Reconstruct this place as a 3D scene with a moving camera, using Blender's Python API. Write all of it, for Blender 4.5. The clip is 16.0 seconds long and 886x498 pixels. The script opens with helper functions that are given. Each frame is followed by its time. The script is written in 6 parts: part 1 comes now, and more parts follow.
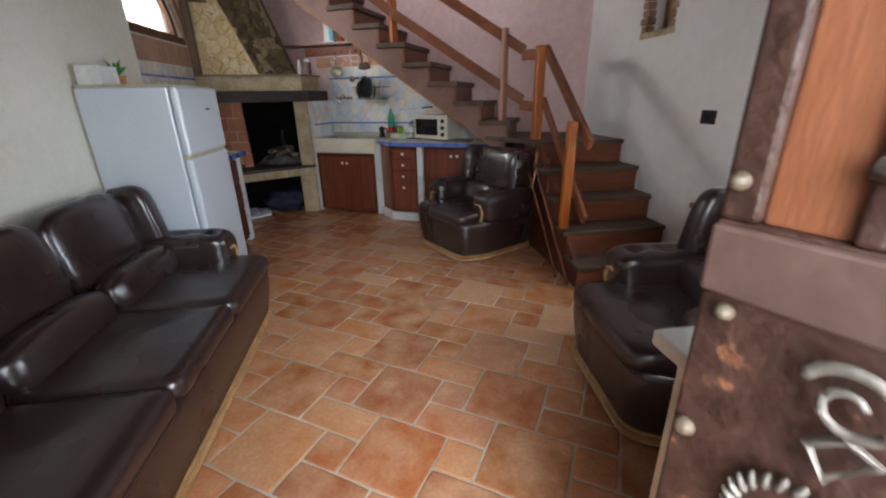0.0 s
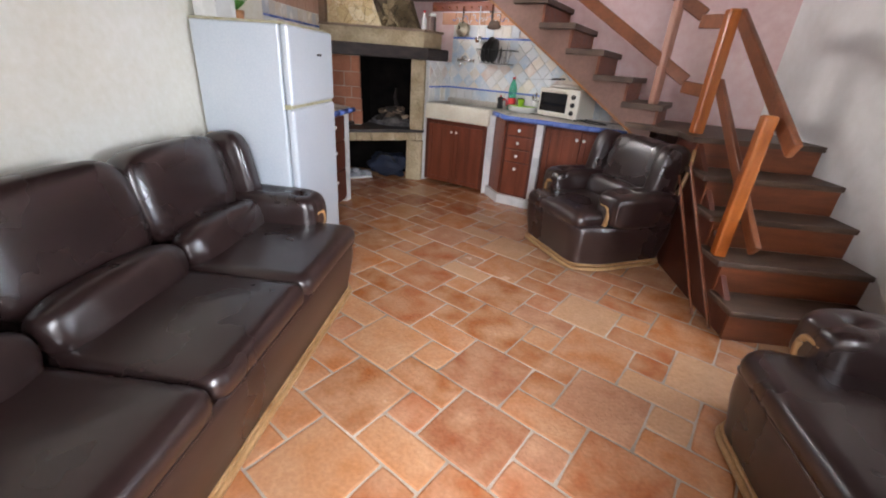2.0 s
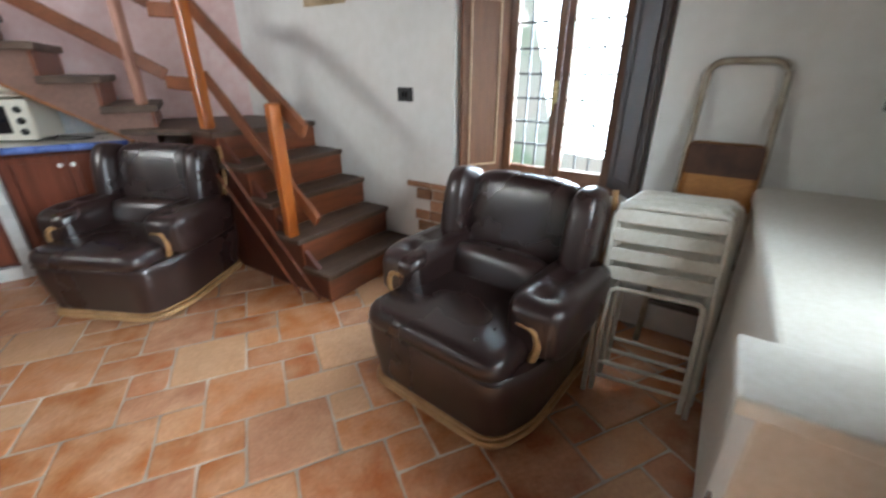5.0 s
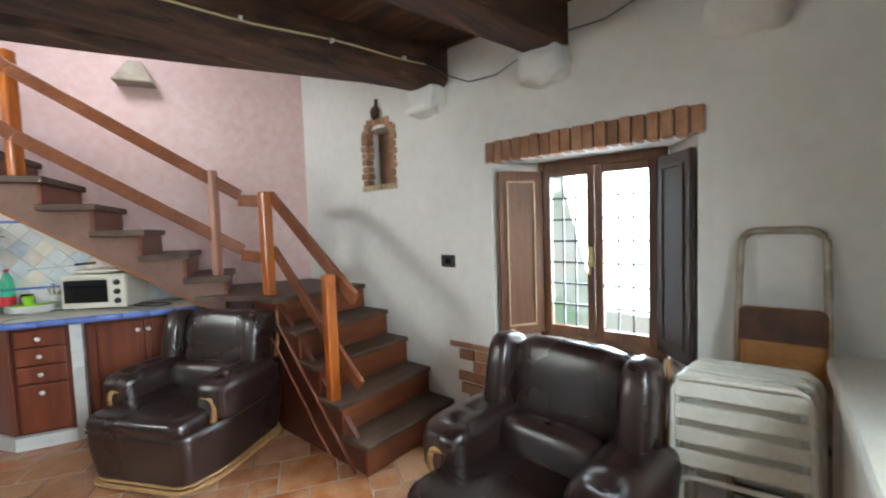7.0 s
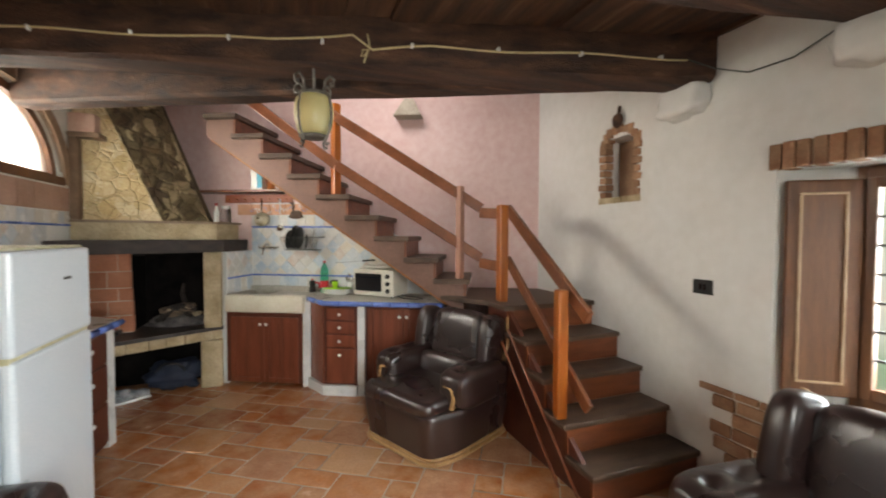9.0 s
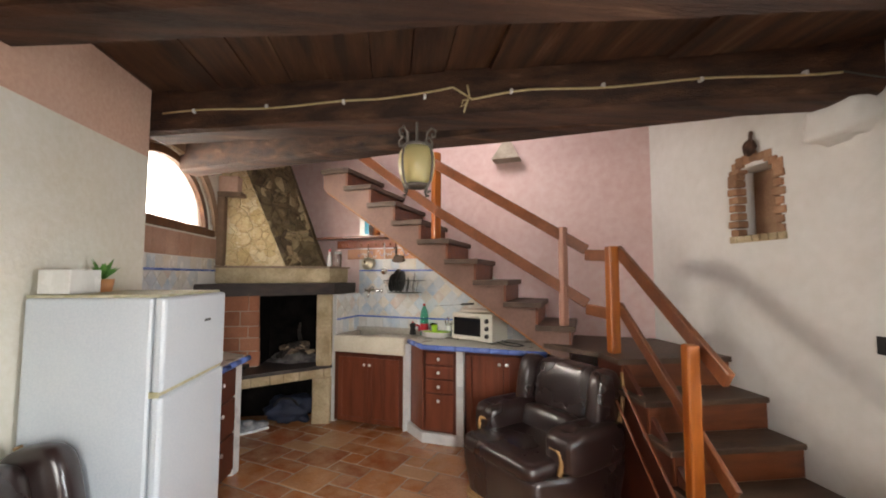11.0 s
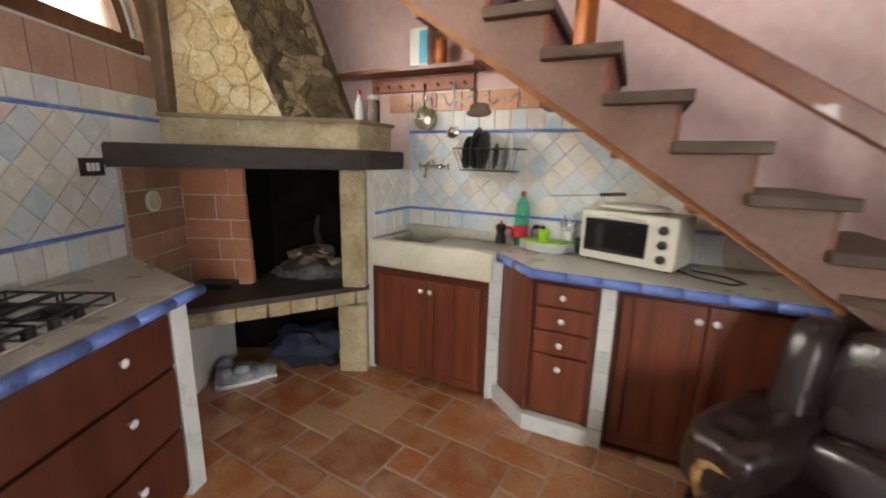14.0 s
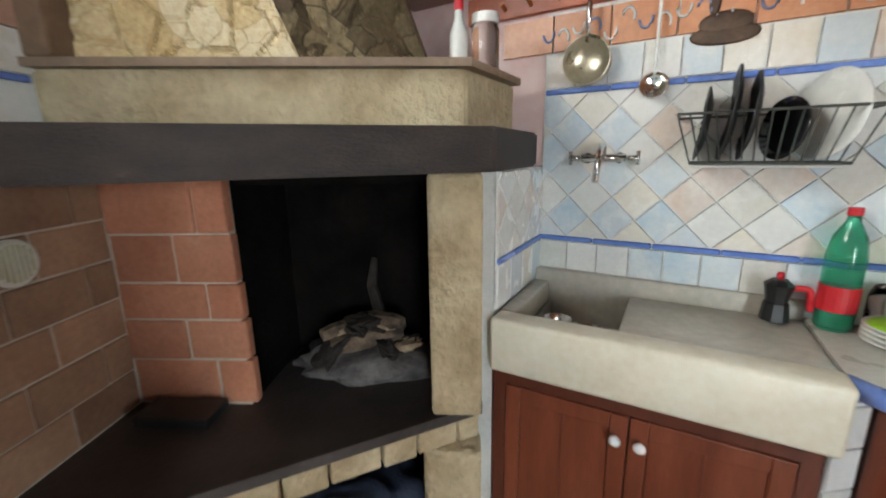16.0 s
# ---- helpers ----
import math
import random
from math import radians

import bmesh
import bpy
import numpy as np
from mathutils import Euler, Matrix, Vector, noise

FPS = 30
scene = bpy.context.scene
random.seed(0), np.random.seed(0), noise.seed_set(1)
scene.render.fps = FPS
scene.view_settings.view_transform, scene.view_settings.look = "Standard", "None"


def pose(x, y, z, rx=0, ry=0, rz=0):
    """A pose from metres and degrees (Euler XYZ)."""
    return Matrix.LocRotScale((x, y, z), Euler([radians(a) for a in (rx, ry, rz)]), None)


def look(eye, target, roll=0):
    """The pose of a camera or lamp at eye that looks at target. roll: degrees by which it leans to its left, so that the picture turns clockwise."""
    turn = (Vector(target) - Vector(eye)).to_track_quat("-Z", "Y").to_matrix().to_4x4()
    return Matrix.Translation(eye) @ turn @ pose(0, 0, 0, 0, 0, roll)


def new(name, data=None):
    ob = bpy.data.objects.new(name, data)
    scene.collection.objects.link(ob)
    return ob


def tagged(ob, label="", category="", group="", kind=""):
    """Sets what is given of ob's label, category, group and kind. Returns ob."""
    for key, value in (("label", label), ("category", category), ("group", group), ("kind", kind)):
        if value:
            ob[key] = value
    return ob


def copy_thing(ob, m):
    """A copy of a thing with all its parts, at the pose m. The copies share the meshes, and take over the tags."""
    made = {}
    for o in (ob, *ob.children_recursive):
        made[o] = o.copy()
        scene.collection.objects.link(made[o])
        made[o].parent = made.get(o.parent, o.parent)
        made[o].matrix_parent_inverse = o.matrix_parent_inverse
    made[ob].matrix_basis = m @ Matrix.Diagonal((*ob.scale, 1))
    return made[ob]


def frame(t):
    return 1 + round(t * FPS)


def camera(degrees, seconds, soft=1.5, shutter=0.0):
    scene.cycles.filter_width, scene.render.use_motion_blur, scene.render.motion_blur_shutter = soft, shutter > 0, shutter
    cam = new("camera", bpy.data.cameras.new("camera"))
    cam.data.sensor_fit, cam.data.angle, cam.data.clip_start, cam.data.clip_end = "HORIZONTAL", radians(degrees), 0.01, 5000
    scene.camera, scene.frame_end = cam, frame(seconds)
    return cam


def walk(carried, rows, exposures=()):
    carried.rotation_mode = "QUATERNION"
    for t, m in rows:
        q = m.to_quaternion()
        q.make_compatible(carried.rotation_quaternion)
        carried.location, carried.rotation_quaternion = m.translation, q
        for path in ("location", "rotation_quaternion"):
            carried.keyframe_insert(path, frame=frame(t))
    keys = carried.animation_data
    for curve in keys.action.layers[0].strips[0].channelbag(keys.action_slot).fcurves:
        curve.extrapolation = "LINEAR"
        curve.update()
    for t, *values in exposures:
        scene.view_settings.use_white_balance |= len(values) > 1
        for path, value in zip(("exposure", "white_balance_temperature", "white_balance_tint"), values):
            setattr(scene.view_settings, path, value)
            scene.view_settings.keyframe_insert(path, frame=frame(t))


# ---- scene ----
cam = camera(95.0, 16.0, soft=1.9, shutter=0.5)
PATH = [
    (0, (-0.237, 0.136, 1.323), (0.036, 1.989, 0.621), -1.1),
    (0.5, (-0.202, 0.258, 1.344), (-0.054, 2.106, 0.595), 0.3),
    (1, (-0.216, 0.379, 1.33), (-0.18, 2.23, 0.572), 2.0),
    (1.5, (-0.243, 0.488, 1.316), (-0.302, 2.329, 0.536), 3.7),
    (2, (-0.305, 0.597, 1.276), (-0.459, 2.411, 0.449), 4.1),
    (2.5, (-0.299, 0.773, 1.279), (-0.418, 2.564, 0.399), 3.7),
    (3, (-0.346, 0.865, 1.291), (-0.17, 2.596, 0.303), 1.4),
    (3.5, (-0.45, 0.919, 1.297), (0.166, 2.504, 0.243), -0.8),
    (4, (-0.423, 0.906, 1.307), (0.584, 2.285, 0.265), -1.3),
    (4.5, (-0.376, 0.866, 1.319), (0.916, 2.041, 0.344), -0.9),
    (5, (-0.335, 0.837, 1.316), (1.191, 1.847, 0.508), 0.1),
    (5.2, (-0.318, 0.806, 1.306), (1.276, 1.785, 0.598), -0.1),
    (7.3, (-0.339, 0.827, 1.435), (1.145, 2.167, 1.396), -0.3),
    (7.5, (-0.332, 0.834, 1.445), (1.065, 2.265, 1.406), -0.1),
    (8, (-0.376, 0.854, 1.46), (0.803, 2.469, 1.394), 0.5),
    (8.5, (-0.397, 0.875, 1.452), (0.538, 2.64, 1.363), 0.7),
    (9, (-0.417, 0.895, 1.466), (0.29, 2.765, 1.401), 0.2),
    (9.5, (-0.412, 0.894, 1.48), (0.099, 2.826, 1.558), -0.2),
    (9.7, (-0.431, 0.895, 1.506), (0.027, 2.835, 1.663), -0.3),
    (11.8, (-0.41, 1.192, 1.459), (-0.201, 3.181, 1.508), 0.1),
    (12, (-0.437, 1.323, 1.43), (-0.212, 3.309, 1.353), -0.1),
    (12.5, (-0.393, 1.694, 1.384), (-0.164, 3.661, 1.11), 0.3),
    (13, (-0.411, 2.066, 1.363), (-0.201, 4.02, 0.988), 1.0),
    (13.5, (-0.536, 2.436, 1.396), (-0.371, 4.391, 1.004), 1.5),
    (14, (-0.621, 2.842, 1.37), (-0.572, 4.796, 0.944), 1.4),
    (14.5, (-0.743, 3.245, 1.37), (-0.826, 5.19, 0.911), 1.0),
    (15, (-0.913, 3.6, 1.378), (-1.077, 5.534, 0.897), 0.4),
    (15.5, (-0.996, 3.944, 1.356), (-1.193, 5.884, 0.912), -0.2),
    (16, (-1.082, 4.206, 1.35), (-1.193, 6.151, 0.896), -0.9),
]
EXPOSURES = [  # seconds, stops, kelvin, tint
    (0.0, -0.66, 6350, 10), (0.8, -0.14, 6600, 14), (2.5, 0.20, 6350, 15), (4.5, 0.26, 6000, 5), (5.2, 0.22, 6050, 3), (7.5, 0.24, 6250, 0),
    (9.5, 0.02, 7350, 9), (12.0, 0.02, 7350, 13), (13.4, 0.04, 7800, 15), (14.5, 0.38, 6550, 0), (16.0, 0.46, 6350, 3)]
walk(cam, [(t, look(eye, target, roll)) for t, eye, target, roll in PATH], EXPOSURES)

# ---- light ----
world = bpy.data.worlds.new("world")
scene.world = world
world.use_nodes = True
wn = world.node_tree.nodes
sky = wn.new("ShaderNodeTexSky")
sky.sky_type = "NISHITA"
sky.sun_disc = False
sky.sun_elevation, sky.sun_rotation = radians(48), radians(0)
world.node_tree.links.new(sky.outputs[0], wn["Background"].inputs[0])
wn["Background"].inputs[1].default_value = 0.12


def lamp(name, energy, size, size_y, m, colour, spread=180):
    data = bpy.data.lights.new(name, "AREA")
    data.energy, data.shape, data.size, data.size_y, data.color = energy, "RECTANGLE", size, size_y, colour
    data.spread = radians(spread)
    ob = new(name, data)
    ob.matrix_world = m
    return tagged(ob, kind="structure")


sun_data = bpy.data.lights.new("sun", "SUN")
sun_data.energy, sun_data.angle, sun_data.color = 2.5, radians(0.5), (1.0, 0.95, 0.86)
sun = new("sun", sun_data)
sun.matrix_world = look((0, 10, 12), (1.5, 0.0, 0.0))
tagged(sun, kind="structure")
# daylight in the openings: window, lunette, entrance door, unseen opening assumed upstairs
lamp("window_daylight", 72, 0.70, 1.05, look((2.46, 1.60, 1.25), (0.4, 2.35, 0.45)), (0.80, 0.90, 1.0), 120)
lamp("lunette_daylight", 24, 1.3, 0.55, look((-2.46, 4.4, 2.15), (1.87, 3.3, 1.55)), (1.0, 0.98, 0.95), 125)
lamp("door_daylight", 108, 0.9, 1.9, look((0.05, -0.66, 1.45), (0.15, 1.7, 0.0)), (0.88, 0.94, 1.0), 120)
lamp("stair_daylight", 12, 1.0, 0.9, look((-0.5, 3.75, 3.75), (0.6, 5.0, 2.6)), (0.95, 0.93, 1.0), 95)


# ---- materials ----
def rgb(c):
    return (c[0], c[1], c[2], 1.0)


def mat(name, c1, c2, rough=0.6, scale=6.0, bump=0.15, fine=60.0, metal=0.0, stretch=(1, 1, 1), c3=None, spread=0.5, vary=0.0, coat=0.0, dist=0.01, rough2=None, spec=0.5):
    """Two-scale noise between colours, fine grain in the relief; vary: how far each object differs from the next."""
    m = bpy.data.materials.new(name)
    m.use_nodes = True
    nt = m.node_tree
    n, l = nt.nodes, nt.links
    b = n["Principled BSDF"]
    tc = n.new("ShaderNodeTexCoord")
    mp = n.new("ShaderNodeMapping")
    mp.inputs["Scale"].default_value = stretch
    info = n.new("ShaderNodeObjectInfo")
    mul = n.new("ShaderNodeMath")
    mul.operation = "MULTIPLY"
    mul.inputs[1].default_value = 37.0 if vary else 0.0
    l.new(info.outputs["Random"], mul.inputs[0])
    l.new(tc.outputs["Object"], mp.inputs["Vector"])
    l.new(mul.outputs[0], mp.inputs["Location"])
    n1 = n.new("ShaderNodeTexNoise")
    n1.inputs["Scale"].default_value, n1.inputs["Detail"].default_value = scale, 4
    n2 = n.new("ShaderNodeTexNoise")
    n2.inputs["Scale"].default_value, n2.inputs["Detail"].default_value = fine, 5
    l.new(mp.outputs[0], n1.inputs["Vector"])
    l.new(mp.outputs[0], n2.inputs["Vector"])
    ramp = n.new("ShaderNodeValToRGB")
    e = ramp.color_ramp.elements
    e[0].position, e[0].color = 0.5 - spread * 0.4, rgb(c1)
    e[1].position, e[1].color = 0.5 + spread * 0.4, rgb(c2)
    if c3:
        x = e.new(0.5 + spread * 0.7)
        x.color = rgb(c3)
    l.new(n1.outputs[0], ramp.inputs[0])
    hsv = n.new("ShaderNodeHueSaturation")
    val = n.new("ShaderNodeMapRange")
    val.inputs["To Min"].default_value, val.inputs["To Max"].default_value = 1 - vary, 1 + vary
    l.new(info.outputs["Random"], val.inputs["Value"])
    l.new(val.outputs[0], hsv.inputs["Value"])
    mix = n.new("ShaderNodeMix")
    mix.data_type, mix.blend_type = "RGBA", "OVERLAY"
    mix.inputs["Factor"].default_value = 0.25
    l.new(ramp.outputs[0], mix.inputs["A"])
    l.new(n2.outputs[0], mix.inputs["B"])
    l.new(mix.outputs["Result"], hsv.inputs["Color"])
    l.new(hsv.outputs[0], b.inputs["Base Color"])
    bp = n.new("ShaderNodeBump")
    bp.inputs["Strength"].default_value, bp.inputs["Distance"].default_value = bump, dist
    add = n.new("ShaderNodeMath")
    l.new(n1.outputs[0], add.inputs[0])
    l.new(n2.outputs[0], add.inputs[1])
    l.new(add.outputs[0], bp.inputs["Height"])
    l.new(bp.outputs[0], b.inputs["Normal"])
    rr = n.new("ShaderNodeMapRange")
    rr.inputs["To Min"].default_value = rough - 0.12 if rough2 is None else rough
    rr.inputs["To Max"].default_value = min(1.0, rough + 0.12) if rough2 is None else rough2
    l.new(n1.outputs[0], rr.inputs["Value"])
    l.new(rr.outputs[0], b.inputs["Roughness"])
    b.inputs["Metallic"].default_value = metal
    b.inputs["Coat Weight"].default_value = coat
    b.inputs["Specular IOR Level"].default_value = spec
    return m


def palette(name, colours, rough=0.4, bump=0.1, scale=9.0, soft=0.35, cloud=(0.75, 0.7, 0.68), coat=0.0):
    """Each object takes one of the colours, clouded by noise."""
    m = mat(name, (0, 0, 0), (1, 1, 1), rough, scale, bump, vary=0.06, coat=coat)
    n, l = m.node_tree.nodes, m.node_tree.links
    info = next(x for x in n if x.bl_idname == "ShaderNodeObjectInfo")
    old = next(x for x in n if x.bl_idname == "ShaderNodeValToRGB")
    pick = n.new("ShaderNodeValToRGB")
    pick.color_ramp.interpolation = "CONSTANT"
    e = pick.color_ramp.elements
    while len(e) < len(colours):
        e.new(0.5)
    for i, c in enumerate(colours):
        e[i].position, e[i].color = i / len(colours), rgb(c)
    l.new(info.outputs["Random"], pick.inputs[0])
    mx = n.new("ShaderNodeMix")
    mx.data_type, mx.blend_type = "RGBA", "MIX"
    fac = n.new("ShaderNodeMath")
    fac.operation = "MULTIPLY"
    fac.inputs[1].default_value = soft
    l.new(old.outputs[0], fac.inputs[0])
    l.new(fac.outputs[0], mx.inputs["Factor"])
    l.new(pick.outputs[0], mx.inputs["A"])
    mx.inputs["B"].default_value = rgb(cloud)
    over = next(x for x in n if x.bl_idname == "ShaderNodeMix" and x.blend_type == "OVERLAY")
    l.new(mx.outputs["Result"], over.inputs["A"])
    return m


def rubble(name, colours, joint, scale, width, relief):
    """Broken stone facing: each stone its own tint, with dark cracks between."""
    m = mat(name, (0.35, 0.35, 0.35), (0.65, 0.65, 0.65), 0.85, 14.0, 0.5, 60, dist=0.012)
    n, l = m.node_tree.nodes, m.node_tree.links
    tc = next(x for x in n if x.bl_idname == "ShaderNodeTexCoord")
    over = next(x for x in n if x.bl_idname == "ShaderNodeMix" and x.blend_type == "OVERLAY")
    warp = n.new("ShaderNodeTexNoise")
    warp.inputs["Scale"].default_value = 7.0
    wmix = n.new("ShaderNodeVectorMath")
    wmix.operation = "MULTIPLY_ADD"
    wmix.inputs[1].default_value = (0.16, 0.16, 0.16)
    l.new(tc.outputs["Object"], warp.inputs["Vector"])
    l.new(warp.outputs["Color"], wmix.inputs[0])
    l.new(tc.outputs["Object"], wmix.inputs[2])
    cell = n.new("ShaderNodeTexVoronoi")
    edge = n.new("ShaderNodeTexVoronoi")
    edge.feature = "DISTANCE_TO_EDGE"
    for v in (cell, edge):
        v.inputs["Scale"].default_value = scale
        l.new(wmix.outputs[0], v.inputs["Vector"])
    pick = n.new("ShaderNodeValToRGB")
    pick.color_ramp.interpolation = "CONSTANT"
    e = pick.color_ramp.elements
    while len(e) < len(colours):
        e.new(0.5)
    for i, c in enumerate(colours):
        e[i].position, e[i].color = i / len(colours), rgb(c)
    l.new(cell.outputs["Color"], pick.inputs[0])
    gap = n.new("ShaderNodeMapRange")
    gap.inputs["From Max"].default_value = width
    l.new(edge.outputs["Distance"], gap.inputs["Value"])
    mx = n.new("ShaderNodeMix")
    mx.data_type = "RGBA"
    l.new(gap.outputs[0], mx.inputs["Factor"])
    mx.inputs["A"].default_value = rgb(joint)
    l.new(pick.outputs[0], mx.inputs["B"])
    l.new(mx.outputs["Result"], over.inputs["A"])
    over.inputs["Factor"].default_value = 0.6
    bp = next(x for x in n if x.bl_idname == "ShaderNodeBump")
    b2 = n.new("ShaderNodeBump")
    b2.inputs["Strength"].default_value, b2.inputs["Distance"].default_value = relief, 0.015
    l.new(gap.outputs[0], b2.inputs["Height"])
    l.new(bp.outputs[0], b2.inputs["Normal"])
    l.new(b2.outputs[0], n["Principled BSDF"].inputs["Normal"])
    return m


def plain(name, c, rough=0.5, metal=0.0, trans=0.0, emit=0.0, coat=0.0):
    m = bpy.data.materials.new(name)
    m.use_nodes = True
    b = m.node_tree.nodes["Principled BSDF"]
    b.inputs["Base Color"].default_value = rgb(c)
    b.inputs["Roughness"].default_value, b.inputs["Metallic"].default_value = rough, metal
    b.inputs["Transmission Weight"].default_value = trans
    b.inputs["Coat Weight"].default_value = coat
    if emit:
        b.inputs["Emission Color"].default_value = rgb(c)
        b.inputs["Emission Strength"].default_value = emit
    return m


M_WHITE = mat("white_plaster", (0.73, 0.715, 0.675), (0.81, 0.80, 0.77), 0.85, 1.8, 0.16, 14, dist=0.02)
M_CREAM = mat("cream_plaster", (0.70, 0.66, 0.55), (0.80, 0.78, 0.70), 0.85, 1.4, 0.2, 35)
M_PINK = mat("pink_plaster", (0.64, 0.44, 0.41), (0.73, 0.54, 0.51), 0.85, 1.4, 0.12, 16, dist=0.02)
M_SALMON = mat("salmon_band", (0.60, 0.38, 0.28), (0.66, 0.44, 0.34), 0.85, 2.0, 0.2, 40)
M_GROUT = mat("grout", (0.20, 0.15, 0.11), (0.58, 0.48, 0.38), 0.9, 2.2, 0.2, 80)
M_TILE = palette("terracotta_tile", [(0.40, 0.120, 0.038), (0.48, 0.175, 0.062), (0.30, 0.090, 0.034), (0.50, 0.215, 0.09), (0.41, 0.135, 0.058), (0.52, 0.29, 0.155), (0.34, 0.110, 0.030), (0.44, 0.150, 0.046), (0.38, 0.16, 0.085)], 0.22, 0.35, 7.0, 0.7, (0.58, 0.34, 0.20), coat=0.15)
M_LEATHER = mat("brown_leather", (0.022, 0.011, 0.0105), (0.031, 0.017, 0.015), 0.23, 2.0, 0.05, 40, c3=(0.040, 0.023, 0.021), dist=0.003, rough2=0.33, spec=0.85)
M_CARVED = mat("carved_wood", (0.30, 0.15, 0.055), (0.48, 0.29, 0.13), 0.4, 14, 0.3, 90)
M_BEAM = mat("old_beam", (0.032, 0.013, 0.007), (0.108, 0.049, 0.026), 0.75, 3.0, 0.6, 30, stretch=(0.5, 5, 5), c3=(0.216, 0.115, 0.065), dist=0.03, spread=0.35)
M_BOARD = mat("ceiling_board", (0.036, 0.015, 0.008), (0.115, 0.054, 0.026), 0.75, 2.5, 0.4, 35, stretch=(6, 0.6, 1), c3=(0.173, 0.101, 0.058), dist=0.01, spread=0.35)
M_POST = mat("varnished_pine", (0.32, 0.075, 0.009), (0.48, 0.140, 0.020), 0.36, 4, 0.12, 40, stretch=(6, 6, 0.8), coat=0.25)
M_RAIL = mat("dark_rail", (0.14, 0.042, 0.015), (0.25, 0.08, 0.03), 0.38, 5, 0.12, 40, coat=0.25)
M_RISER = mat("stained_riser", (0.12, 0.030, 0.011), (0.23, 0.066, 0.024), 0.42, 4, 0.2, 50, stretch=(0.8, 5, 5), coat=0.1)
M_RACK = mat("red_rack_wood", (0.28, 0.065, 0.026), (0.40, 0.11, 0.045), 0.45, 4, 0.15, 50)
M_TREAD = mat("worn_tread", (0.050, 0.027, 0.017), (0.125, 0.076, 0.050), 0.55, 5, 0.3, 50, stretch=(1, 3, 3), c3=(0.21, 0.15, 0.11))
M_STRINGER = mat("painted_stringer", (0.16, 0.080, 0.056), (0.245, 0.132, 0.100), 0.55, 3, 0.15, 40, c3=(0.28, 0.16, 0.125))
M_SOFFIT = mat("orange_soffit", (0.21, 0.070, 0.017), (0.38, 0.145, 0.038), 0.5, 4, 0.2, 40, stretch=(1, 4, 4))
M_MAHOG = mat("mahogany_door", (0.12, 0.028, 0.013), (0.23, 0.062, 0.03), 0.38, 3, 0.12, 50, stretch=(5, 5, 0.5), coat=0.2)
M_MAHOG_D = mat("dark_mahogany", (0.075, 0.018, 0.010), (0.125, 0.033, 0.018), 0.4, 3, 0.12, 50, stretch=(5, 5, 0.5), coat=0.2)
M_BLUE = mat("blue_glaze", (0.11, 0.19, 0.54), (0.16, 0.25, 0.62), 0.25, 6, 0.05, 60, coat=0.3)
M_TOPTILE = mat("counter_tile", (0.55, 0.52, 0.46), (0.61, 0.585, 0.53), 0.3, 6, 0.1, 60)
M_TILEGROUT = mat("tile_joint", (0.70, 0.70, 0.67), (0.78, 0.77, 0.74), 0.8, 9, 0.1, 60)
M_WALLTILE = palette("glazed_wall_tile", [(0.66, 0.72, 0.76), (0.70, 0.67, 0.60), (0.62, 0.70, 0.76), (0.70, 0.58, 0.50), (0.72, 0.72, 0.70), (0.50, 0.61, 0.70), (0.74, 0.73, 0.70), (0.72, 0.66, 0.56)], 0.25, 0.12, 12, 0.7, (0.77, 0.76, 0.73), coat=0.3)
M_BORDER2 = mat("salmon_border", (0.42, 0.24, 0.17), (0.52, 0.33, 0.25), 0.5, 6, 0.15, 60, vary=0.06)
M_BORDER = mat("terracotta_border", (0.50, 0.22, 0.11), (0.60, 0.30, 0.17), 0.4, 8, 0.12, 60, vary=0.08, coat=0.1)
M_TILEWHITE = mat("white_post_tile", (0.60, 0.61, 0.60), (0.72, 0.72, 0.70), 0.3, 7, 0.1, 60, vary=0.06, coat=0.2)
M_MARBLE = mat("marble_sink", (0.64, 0.58, 0.45), (0.76, 0.71, 0.58), 0.35, 4, 0.1, 50)
M_STONE = mat("tuff_stone", (0.40, 0.30, 0.17), (0.62, 0.51, 0.33), 0.85, 7, 0.8, 38, c3=(0.70, 0.61, 0.44), dist=0.03)
M_ROCK = mat("dark_rock", (0.11, 0.075, 0.04), (0.27, 0.20, 0.11), 0.85, 9, 0.9, 40, c3=(0.48, 0.38, 0.22), dist=0.05)
# soot of the firebox; also the painted shade under the hearth
M_SOOT_SHADE = mat("soot_and_shade", (0.003, 0.003, 0.003), (0.012, 0.010, 0.009), 0.95, 6, 0.4, 50, spec=0.05)
M_BURNT = mat("sooty_beam", (0.018, 0.012, 0.010), (0.05, 0.032, 0.026), 0.55, 4, 0.5, 40, stretch=(0.6, 5, 5), c3=(0.10, 0.075, 0.06))
M_BRICK = mat("brick", (0.30, 0.14, 0.075), (0.42, 0.25, 0.15), 0.85, 9, 0.5, 60, vary=0.25, dist=0.01)
M_FIREBRICK = mat("firebrick", (0.40, 0.15, 0.08), (0.50, 0.22, 0.13), 0.8, 5, 0.3, 60, vary=0.14, c3=(0.50, 0.34, 0.26))
M_DARKBRICK = mat("sooty_brick", (0.25, 0.13, 0.075), (0.40, 0.24, 0.145), 0.85, 5, 0.3, 60, vary=0.2)
M_MORTAR = mat("mortar", (0.46, 0.38, 0.30), (0.58, 0.50, 0.42), 0.9, 10, 0.4, 70)
M_FRIDGE = mat("fridge_enamel", (0.60, 0.66, 0.72), (0.66, 0.71, 0.75), 0.32, 2, 0.03, 120, coat=0.2)
M_YELLOWED = mat("yellowed_seal", (0.42, 0.38, 0.20), (0.60, 0.57, 0.42), 0.6, 20, 0.1, 60)
